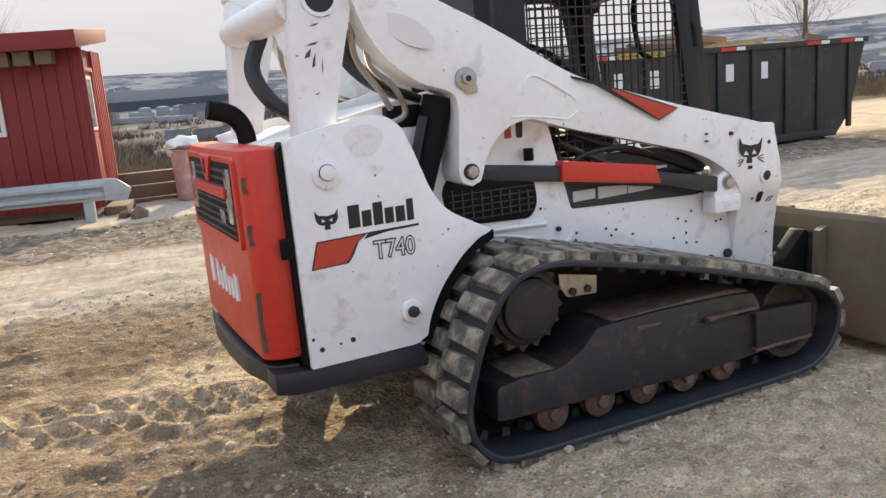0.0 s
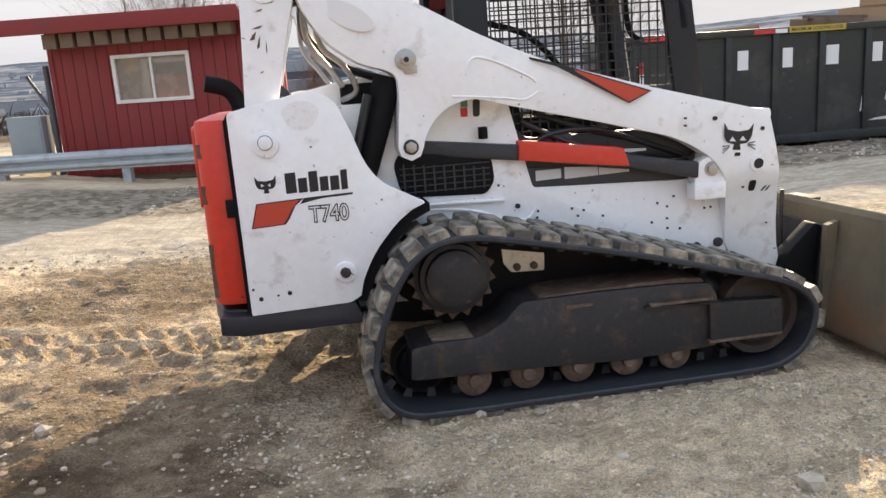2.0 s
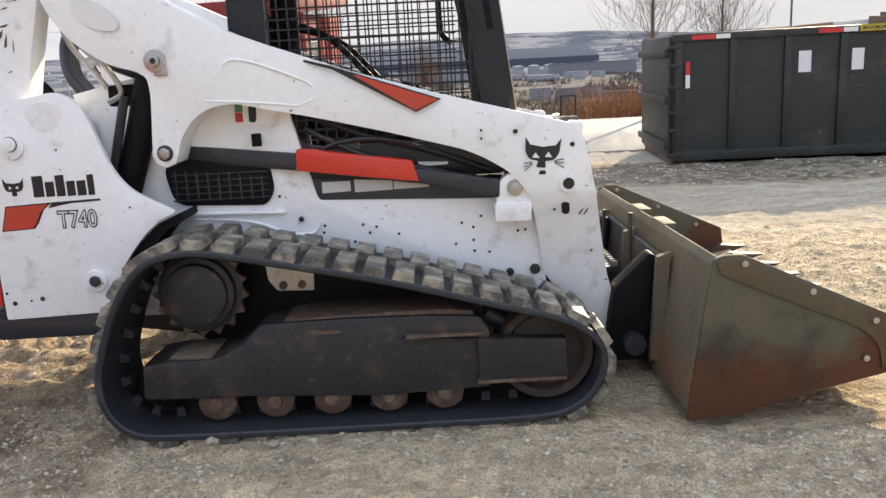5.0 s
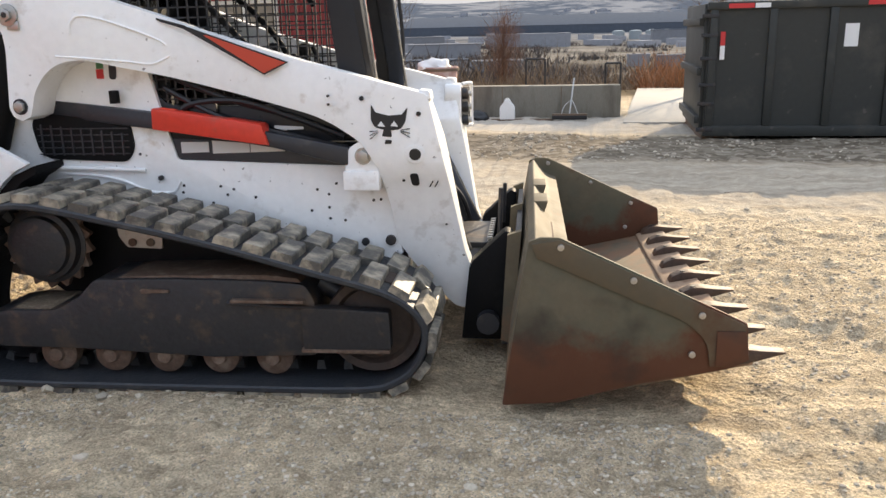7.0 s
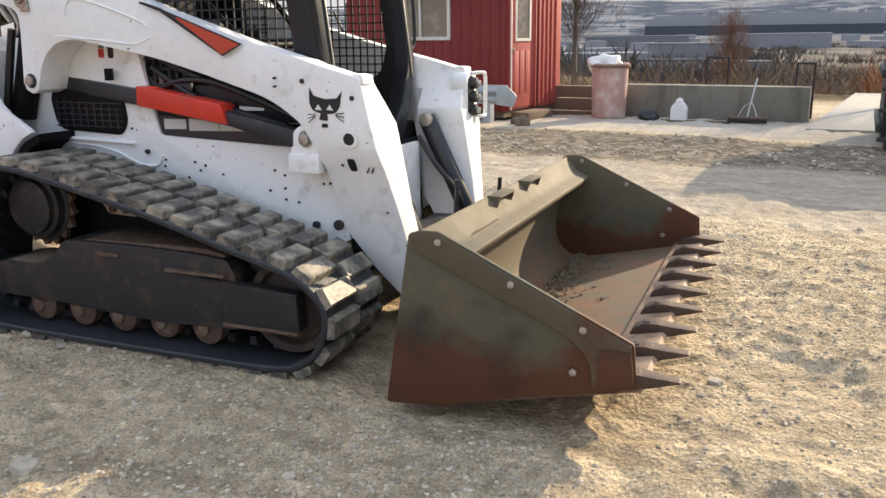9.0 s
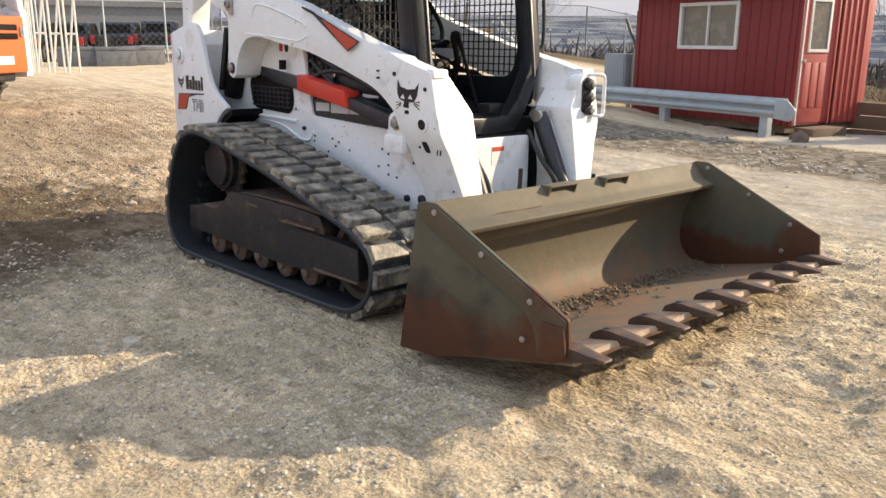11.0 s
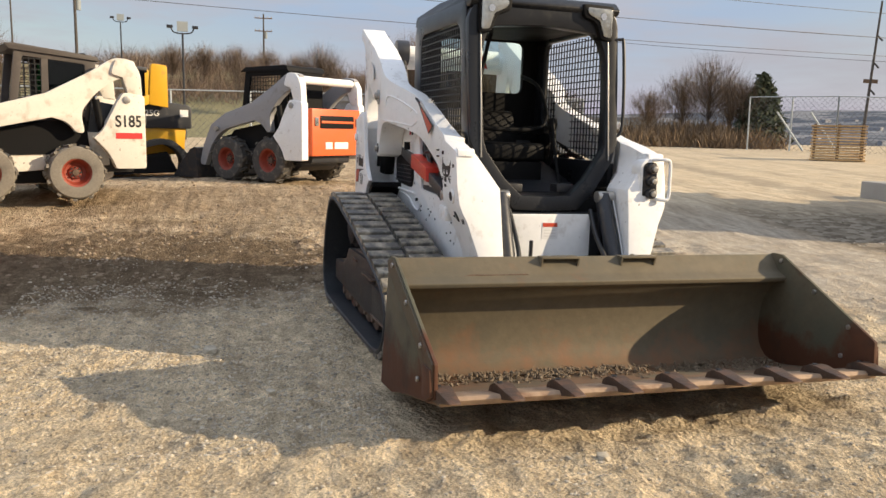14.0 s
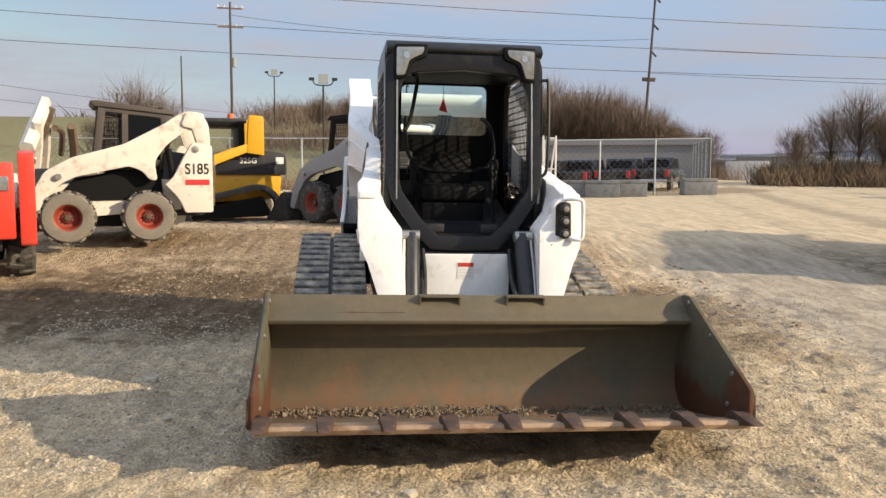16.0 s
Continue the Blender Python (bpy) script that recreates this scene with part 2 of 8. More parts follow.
FARWOOD = surface("far_winter_woods", (0.105, 0.092, 0.085), 0.95, spots=(0.065, 0.062, 0.064), amount=0.4, scale=0.05, fine=0.6, vary=0.3, bump=0.0)
EVERGREEN = surface("cedar_foliage", (0.065, 0.08, 0.045), 0.9, vary=0.4, fine=8, bump=0.0)
ORANGELEAF = surface("rust_brown_leaves", (0.30, 0.14, 0.06), 0.9, vary=0.35, fine=9, bump=0.0)
YELLOW = surface("yellow_machine_paint", (0.72, 0.38, 0.02), 0.4, spots=(0.4, 0.22, 0.05), amount=0.15, vary=0.05, bump=0.03)
TYRE = surface("dusty_tyre", (0.06, 0.056, 0.052), 0.85, spots=(0.24, 0.21, 0.17), amount=0.35, scale=7, vary=0.2, bump=0.3)
TYREPALE = surface("mud_caked_tyre", (0.20, 0.18, 0.15), 0.9, spots=(0.14, 0.125, 0.11), amount=0.35, scale=6, vary=0.2, bump=0.3)
RIM = surface("red_rim", (0.26, 0.042, 0.022), 0.55, spots=(0.22, 0.10, 0.06), amount=0.3, scale=9, vary=0.1)
# dark roof grey lifted towards blue, distance haze mixed into the colour
FARROOF = surface("far_dark_roof_in_haze", (0.095, 0.108, 0.13), 0.7, vary=0.1, scale=0.02, fine=0.2, bump=0.0)
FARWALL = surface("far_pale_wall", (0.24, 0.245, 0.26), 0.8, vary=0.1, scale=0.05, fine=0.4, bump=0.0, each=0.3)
GREYMETAL = surface("grey_metal_siding", (0.30, 0.33, 0.34), 0.5, vary=0.06, scale=0.4, fine=5, bump=0.0)
DARKCAR = surface("dark_vehicle_paint", (0.018, 0.018, 0.020), 0.2, vary=0.1, bump=0.0, coat=0.6)
WHITECAR = surface("white_vehicle_paint", (0.75, 0.75, 0.74), 0.3, vary=0.03, bump=0.0, coat=0.4)
PLASTICBAG = surface("white_bag", (0.78, 0.77, 0.75), 0.5, vary=0.05, bump=0.5, bump_scale=12)
PINKCAN = surface("faded_red_plastic", (0.47, 0.29, 0.25), 0.55, spots=(0.62, 0.52, 0.48), amount=0.5, scale=5, vary=0.08, bump=0.08)
MESHBLACK = plain("black_wire", (0.010, 0.010, 0.011), 0.5)
WIRE = plain("wire_grey", (0.09, 0.09, 0.095), 0.6)


WOODS = surface("brown_winter_woods", (0.20, 0.15, 0.115), 0.95, spots=(0.12, 0.09, 0.075), amount=0.4, scale=0.08, fine=1.2, vary=0.3, bump=0.0)
for dull, gloss in ((BLACK, 0.18), (CABGREY, 0.32)):
    dull.node_tree.nodes["Principled BSDF"].inputs["Specular IOR Level"].default_value = gloss
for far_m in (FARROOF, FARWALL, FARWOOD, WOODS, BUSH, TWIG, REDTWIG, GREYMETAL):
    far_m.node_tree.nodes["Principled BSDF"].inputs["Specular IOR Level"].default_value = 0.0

POLE = surface("weathered_pole", (0.075, 0.066, 0.058), 0.85, vary=0.2, bump=0.1)
CLOD = surface("soil_clod", (0.30, 0.225, 0.15), 0.95, spots=(0.22, 0.165, 0.11), amount=0.4, scale=20, fine=90, vary=0.25, bump=0.4, bump_scale=70)


def specks(m, colour, scale, lo, hi, most):
    """Small chips and scuffs of another colour on a paint."""
    n, l = m.node_tree.nodes, m.node_tree.links
    b = n["Principled BSDF"]
    t, f, x = n.new("ShaderNodeTexNoise"), n.new("ShaderNodeMapRange"), n.new("ShaderNodeMixRGB")
    t.inputs["Scale"].default_value, t.inputs["Detail"].default_value, t.inputs["Roughness"].default_value = scale, 4.0, 0.55
    l.new(n.new("ShaderNodeTexCoord").outputs["Object"], t.inputs["Vector"])
    f.inputs["From Min"].default_value, f.inputs["From Max"].default_value, f.inputs["To Max"].default_value = lo, hi, most
    l.new(t.outputs["Fac"], f.inputs[0])
    x.inputs[2].default_value = rgba(colour)
    l.new(f.outputs[0], x.inputs[0])
    l.new(b.inputs["Base Color"].links[0].from_socket, x.inputs[1])
    l.new(x.outputs[0], b.inputs["Base Color"])


specks(WHITE, (0.10, 0.08, 0.065), 34.0, 0.70, 0.74, 0.85)
specks(WHITE, (0.45, 0.36, 0.26), 9.0, 0.66, 0.78, 0.5)
specks(RED, (0.06, 0.03, 0.025), 22.0, 0.69, 0.74, 0.7)
specks(MUDSTEEL, (0.12, 0.075, 0.045), 14.0, 0.60, 0.74, 0.6)
specks(BINPAINT, (0.12, 0.10, 0.09), 7.0, 0.66, 0.74, 0.6)
specks(CREAM, (0.14, 0.09, 0.06), 20.0, 0.66, 0.72, 0.8)


def bucket_paint(name, base, green, rust, reach):
    """Olive paint, greener in patches, with rust that has eaten up from the floor and the cutting edge."""
    m = surface(name, base, 0.74, fine=18, vary=0.14, bump=0.14, bump_scale=32)
    n, l = m.node_tree.nodes, m.node_tree.links
    b = n["Principled BSDF"]
    co = n.new("ShaderNodeTexCoord")
    sep = n.new("ShaderNodeSeparateXYZ")
    l.new(co.outputs["Object"], sep.inputs[0])
    rag, patch = n.new("ShaderNodeTexNoise"), n.new("ShaderNodeTexNoise")
    for t, s, d in ((rag, 5.0, 9.0), (patch, 2.6, 6.0)):
        t.inputs["Scale"].default_value, t.inputs["Detail"].default_value, t.inputs["Roughness"].default_value = s, d, 0.65
        l.new(co.outputs["Object"], t.inputs["Vector"])
    total = rag.outputs["Fac"]
    for out, a, c, amount in ((sep.outputs[2], 0.36, 0.12, reach), (sep.outputs[0], 2.72, 3.0, reach * 0.6)):
        r = n.new("ShaderNodeMapRange")
        r.inputs["From Min"].default_value, r.inputs["From Max"].default_value, r.inputs["To Max"].default_value = a, c, amount
        l.new(out, r.inputs[0])
        k = n.new("ShaderNodeMath")
        l.new(total, k.inputs[0])
        l.new(r.outputs[0], k.inputs[1])
        total = k.outputs[0]
    col = b.inputs["Base Color"].links[0].from_socket
    for src, lo, hi, c, most in ((patch.outputs["Fac"], 0.45, 0.62, green, 0.75), (total, 0.60, 0.80, rust, 0.92)):
        f = n.new("ShaderNodeMapRange")
        f.inputs["From Min"].default_value, f.inputs["From Max"].default_value, f.inputs["To Max"].default_value = lo, hi, most
        l.new(src, f.inputs[0])
        x = n.new("ShaderNodeMixRGB")
        x.inputs[2].default_value = rgba(c)
        l.new(f.outputs[0], x.inputs[0])
        l.new(col, x.inputs[1])
        col = x.outputs[0]
    l.new(col, b.inputs["Base Color"])
    return m


BUCKETPAINT = bucket_paint("worn_olive_bucket_steel", (0.125, 0.101, 0.063), (0.094, 0.083, 0.056), (0.185, 0.098, 0.052), 0.22)
BUCKETRUST = bucket_paint("rust_streaked_bucket_plate", (0.098, 0.082, 0.050), (0.072, 0.074, 0.048), (0.085, 0.025, 0.007), 0.60)
BANDPAINT = bucket_paint("brown_worn_band_steel", (0.098, 0.070, 0.038), (0.080, 0.066, 0.040), (0.075, 0.028, 0.010), 0.30)
specks(BUCKETRUST, (0.028, 0.018, 0.011), 4.0, 0.54, 0.72, 0.75)
specks(BUCKETPAINT, (0.15, 0.075, 0.035), 6.0, 0.66, 0.76, 0.45)

# ---- mesh helpers ----


def finish(bm, bevel=0.0, segments=2, angle=32):
    if bevel:
        bm.normal_update()
        edges = [e for e in bm.edges if len(e.link_faces) == 2 and e.calc_face_angle(0) > radians(angle)]
        bmesh.ops.bevel(bm, geom=edges, offset=bevel, segments=segments, profile=0.6, affect="EDGES", clamp_overlap=True)
    return bm


def mesh_of(name, bm, material, flat=False):
    me = bpy.data.meshes.new(name)
    bm.normal_update()
    bm.to_mesh(me)
    bm.free()
    me.materials.append(material)
    if not flat:
        me.shade_smooth()
        me.set_sharp_from_angle(angle=radians(34))
    return me


def part(name, bm, material, parent=None, label="", flat=False):
    ob = new(name, mesh_of(name, bm, material, flat) if isinstance(bm, bmesh.types.BMesh) else bm)
    ob.parent = parent
    if label:
        ob["label"] = label
    return ob


def thing(name, label, category, at=None, group="", kind=""):
    ob = new(name)
    ob.empty_display_size = 0.1
    if at is not None:
        ob.matrix_world = at
    return tagged(ob, label, category, group, kind)


def box(lo, hi, bevel=0.0, bm=None):
    b = bmesh.new()
    bmesh.ops.create_cube(b, size=1, matrix=Matrix.LocRotScale([(a + c) / 2 for a, c in zip(lo, hi)], None, [abs(c - a) for a, c in zip(lo, hi)]))
    finish(b, bevel)
    return join(bm, b)


def join(bm, b):
    if bm is None:
        return b
    me = bpy.data.meshes.new("tmp")
    b.to_mesh(me)
    b.free()
    bm.from_mesh(me)
    bpy.data.meshes.remove(me)
    return bm


def rounded(pts, steps=5):
    """A closed outline; a third number on a point is the radius of its corner."""
    out, n = [], len(pts)
    for i, p in enumerate(pts):
        if len(p) < 3:
            out.append(Vector(p[:2]))
            continue
        c, a, b, r = Vector(p[:2]), Vector(pts[i - 1][:2]), Vector(pts[(i + 1) % n][:2]), p[2]
        u, v = (a - c), (b - c)
        r1 = min(r, u.length * 0.49, v.length * 0.49)
        s, e = c + u.normalized() * r1, c + v.normalized() * r1
        for k in range(steps + 1):
            t = k / steps
            out.append((1 - t) ** 2 * s + 2 * t * (1 - t) * c + t * t * e)
    return out


AX = {"y": lambda a, b, d: (a, d, b), "x": lambda a, b, d: (d, a, b), "z": lambda a, b, d: (a, b, d)}


def prism(pts, d0, d1, axis="y", bevel=0.0, bm=None, steps=5):
    """An outline in the plane across the axis, drawn out from d0 to d1."""
    b = bmesh.new()
    at = AX[axis]
    pts = rounded(pts, steps)
    lo = [b.verts.new(at(p[0], p[1], d0)) for p in pts]
    hi = [b.verts.new(at(p[0], p[1], d1)) for p in pts]
    n = len(pts)
    b.faces.new(lo)
    b.faces.new(hi[::-1])
    for i in range(n):
        b.faces.new((lo[i], hi[i], hi[(i + 1) % n], lo[(i + 1) % n]))
    bmesh.ops.recalc_face_normals(b, faces=b.faces[:])
    finish(b, bevel)
    return join(bm, b)


def ring(outer, inner, d0, d1, axis="x", bevel=0.0, bm=None, steps=4):
    """A frame between two outlines with as many points each."""
    b = bmesh.new()
    at = AX[axis]
    o, i = rounded(outer, steps), rounded(inner, steps)
    n = len(o)
    v = [[b.verts.new(at(p[0], p[1], d)) for p in q] for q in (o, i) for d in (d0, d1)]
    for k in range(n):
        j = (k + 1) % n
        for a, c in ((v[0], v[1]), (v[1], v[3]), (v[3], v[2]), (v[2], v[0])):
            b.faces.new((a[k], c[k], c[j], a[j]))
    bmesh.ops.recalc_face_normals(b, faces=b.faces[:])
    finish(b, bevel)
    return join(bm, b)


def cyl(p0, p1, r, r2=None, seg=20, bevel=0.0, bm=None):
    p0, p1 = Vector(p0), Vector(p1)
    b = bmesh.new()
    m = Matrix.Translation((p0 + p1) / 2) @ (p1 - p0).to_track_quat("Z", "Y").to_matrix().to_4x4()
    bmesh.ops.create_cone(b, cap_ends=True, segments=seg, radius1=r, radius2=r if r2 is None else r2, depth=(p1 - p0).length, matrix=m)
    finish(b, bevel, 2, 50)
    return join(bm, b)


def smooth_line(pts, per=6):
    pts = [Vector(p) for p in pts]
    out = []
    for i in range(len(pts) - 1):
        a, b, c, d = pts[max(i - 1, 0)], pts[i], pts[i + 1], pts[min(i + 2, len(pts) - 1)]
        for k in range(per):
            t = k / per
            out.append(0.5 * ((2 * b) + (c - a) * t + (2 * a - 5 * b + 4 * c - d) * t * t + (3 * b - a - 3 * c + d) * t ** 3))
    return out + [pts[-1]]


def tube(pts, r, seg=10, per=6, bm=None, ends=None):
    """A round bar along a line; ends: the radius at the far end."""
    line = smooth_line(pts, per) if per > 1 else [Vector(p) for p in pts]
    b = bmesh.new()
    rings, up = [], None
    for i, p in enumerate(line):
        d = (line[min(i + 1, len(line) - 1)] - line[max(i - 1, 0)]).normalized()
        if up is None:
            up = d.orthogonal().normalized()
        up = (up - d * up.dot(d)).normalized()
        side = d.cross(up)
        rr = r if ends is None else r + (ends - r) * i / (len(line) - 1)
        rings.append([b.verts.new(p + (up * math.cos(a) + side * math.sin(a)) * rr) for a in (2 * math.pi * k / seg for k in range(seg))])
    for a, c in zip(rings, rings[1:]):
        for k in range(seg):
            b.faces.new((a[k], a[(k + 1) % seg], c[(k + 1) % seg], c[k]))
    b.faces.new(rings[0][::-1])
    b.faces.new(rings[-1])
    bmesh.ops.recalc_face_normals(b, faces=b.faces[:])
    return join(bm, b)


def lathe(profile, axis_at, axis="y", seg=28, bm=None, caps=True):
    """A profile of (radius, along) turned about an axis through a point."""
    b = bmesh.new()
    c = Vector(axis_at)
    rows = []
    for k in range(seg):
        a = 2 * math.pi * k / seg
        row = []
        for r, d in profile:
            u, w = r * math.cos(a), r * math.sin(a)
            row.append(b.verts.new(c + Vector({"y": (u, d, w), "x": (d, u, w), "z": (u, w, d)}[axis])))
        rows.append(row)
    for k in range(seg):
        p, q = rows[k], rows[(k + 1) % seg]
        for j in range(len(profile) - 1):
            b.faces.new((p[j], q[j], q[j + 1], p[j + 1]))
    for j in (0, -1):
        if caps and profile[j][0] > 1e-4:
            b.faces.new([r[j] for r in rows])
    bmesh.ops.remove_doubles(b, verts=b.verts[:], dist=1e-5)
    bmesh.ops.recalc_face_normals(b, faces=b.faces[:])
    return join(bm, b)


def moved(bm, m):
    bmesh.ops.transform(bm, matrix=m, verts=bm.verts[:])
    return bm


def mirrored(bm):
    bmesh.ops.transform(bm, matrix=Matrix.Diagonal((1, -1, 1, 1)), verts=bm.verts[:])
    bmesh.ops.reverse_faces(bm, faces=bm.faces[:])
    return bm


def lettering(name, text, size, m, material, parent, extrude=0.001, bold=0.0, squash=1.0):
    cu = bpy.data.curves.new(name, "FONT")
    cu.body, cu.size, cu.extrude, cu.offset = text, size, extrude, bold
    cu.align_x, cu.align_y = "CENTER", "CENTER"
    tmp = bpy.data.objects.new(name, cu)
    scene.collection.objects.link(tmp)
    me = bpy.data.meshes.new_from_object(tmp.evaluated_get(bpy.context.evaluated_depsgraph_get()))
    bpy.data.objects.remove(tmp)
    me.materials.clear()
    me.materials.append(material)
    me.transform(m @ Matrix.Diagonal((squash, 1, 1, 1)))
    ob = new(name, me)
    ob.parent = parent
    return ob


def net(lines_u, lines_v, at, r, bm=None):
    """Crossed square wires; lines_u, lines_v: pairs of ends in a plane, at: plane to world."""
    b = bmesh.new() if bm is None else bm
    for p, q in list(lines_u) + list(lines_v):
        p, q = Vector(at(*p)), Vector(at(*q))
        d = (q - p).normalized()
        u = d.orthogonal().normalized() * r
        w = d.cross(u)
        vs = [b.verts.new(c + o) for c in (p, q) for o in (u, w, -u, -w)]
        for k in range(4):
            b.faces.new((vs[k], vs[(k + 1) % 4], vs[4 + (k + 1) % 4], vs[4 + k]))
    return b

# ---- ground ----


def lattice(seed, nx=256):
    return np.random.RandomState(seed).rand(nx, nx)


def value_noise(x, y, size, seed):
    t = lattice(seed)
    u, v = x / size + 1000.0, y / size + 1000.0
    i, j = np.floor(u).astype(int), np.floor(v).astype(int)
    a, b = u - i, v - j
    a, b = a * a * (3 - 2 * a), b * b * (3 - 2 * b)
    g = lambda p, q: t[p % 256, q % 256]
    return (g(i, j) * (1 - a) + g(i + 1, j) * a) * (1 - b) + (g(i, j + 1) * (1 - a) + g(i + 1, j + 1) * a) * b - 0.5


def ease(t):
    t = np.clip(t, 0, 1)
    return t * t * (3 - 2 * t)


def lay(x, y):
    """The smooth lie of the land."""
    x, y = np.asarray(x, float), np.asarray(y, float)
    z = -0.013 * np.clip(y, 0, 14)
    z = z + 0.05 * np.clip(-1 - x, 0, 6.5) * ease((-1 - x) / 5)
    z = z + 0.15 * np.exp(-((x + 5.8) ** 2 + (y + 4.6) ** 2) / 5.0)
    z = z + 0.012 * np.clip(-x - 6, 0, 55) * ease((y - 6) / 12)
    d = np.clip(y - 16.0 - 0.75 * np.clip(-x - 6, 0, 60), 0, None)
    z = z - 11 * ease(d / 200) - 2.0 * ease(d / 24)
    w = np.clip(-x - 48, 0, None)
    z = z - 1.5 * ease(w / 60) * ease((y + 4) / 12) + 8.5 * ease((-x - 50) / 60) * ease((36 - y) / 32)
    r = np.hypot(x, y)
    hill = ease((r - 900) / 2300) * (0.78 + 0.34 * value_noise(x, y, 900, 5) + 0.2 * value_noise(x, y, 330, 6))
    return z + hill * 118


def relief(x, y):
    near = ease((26 - np.hypot(x, y)) / 12)
    under = 1 - 0.9 * ease((1.25 - np.abs(np.abs(y) - 0.83) * 3.5) / 0.5) * ease((2.05 - np.abs(x - 0.75)) / 0.5)
    z = 0.055 * value_noise(x, y, 1.3, 1) + 0.036 * value_noise(x, y, 0.42, 2) + 0.030 * value_noise(x, y, 0.19, 3) + 0.022 * value_noise(x, y, 0.085, 4) + 0.013 * value_noise(x, y, 0.047, 13)
    # crumbled ridges where the ground was driven loose, smooth pans between them
    loose = ease((value_noise(x, y, 0.8, 14) + 0.30) / 0.35)
    z = z + loose * (0.036 * (0.25 - np.abs(value_noise(x, y, 0.13, 15))) + 0.022 * (0.25 - np.abs(value_noise(x, y, 0.06, 16))))
    # a double row of lug prints behind the loader
    for y0, slope, off in ((0.42, -0.11, 0.0), (0.215, -0.06, 0.07)):
        s = y - y0 - slope * (x + 0.85)
        mask = ease((0.115 - np.abs(s)) / 0.035) * ease((-0.70 - x) / 0.2) * ease((x + 4.2) / 1.0)
        pad = ease((np.sin(2 * np.pi * (x + off + 0.25 * s) / 0.14) - 0.15) / 0.6) * ease((0.09 - np.abs(s)) / 0.03)
        z = z * (1 - 0.8 * mask) + mask * (0.048 * pad - 0.016)
    clod = ease((2.4 - np.hypot(x + 2.2, (y - 1.0) * 0.8)) / 1.2)
    z = z + clod * (0.05 * np.abs(value_noise(x, y, 0.22, 8)) + 0.016 * value_noise(x, y, 0.11, 9))
    # soil squeezed up along the belts
    berm = ease((0.34 - np.abs(np.abs(y - 0.07 * (x - 0.8)) - 0.80)) / 0.10) * ease((1.15 - np.abs(x - 0.75)) / 0.15)
    return z * near * under + 0.030 * berm


def axis_steps(lo, hi, fine, outer):
    a = list(np.arange(lo, hi + fine / 2, fine))
    for sgn, start in ((1, hi), (-1, lo)):
        p, s, add = start, fine, []
        while abs(p) < outer:
            s *= 1.085
            p += sgn * s
            add.append(p)
        a = a + add if sgn > 0 else add[::-1] + a
    return np.array(a)


gx, gy = axis_steps(-3.2, 5.4, 0.021, 4200), axis_steps(-3.3, 2.8, 0.021, 4200)
GX, GY = np.meshgrid(gx, gy)
GZ = lay(GX, GY) + relief(GX, GY)
nx_, ny_ = len(gx), len(gy)
ii = np.arange(nx_ * ny_).reshape(ny_, nx_)
quads = np.stack([ii[:-1, :-1], ii[:-1, 1:], ii[1:, 1:], ii[1:, :-1]], -1).reshape(-1, 4)
gme = bpy.data.meshes.new("ground")
gme.vertices.add(nx_ * ny_)
gme.vertices.foreach_set("co", np.stack([GX, GY, GZ], -1).astype(np.float32).ravel())
gme.loops.add(quads.size)
gme.loops.foreach_set("vertex_index", quads.ravel().astype(np.int32))
gme.polygons.add(len(quads))
gme.polygons.foreach_set("loop_start", np.arange(0, quads.size, 4, dtype=np.int32))
gme.update()
gme.shade_smooth()


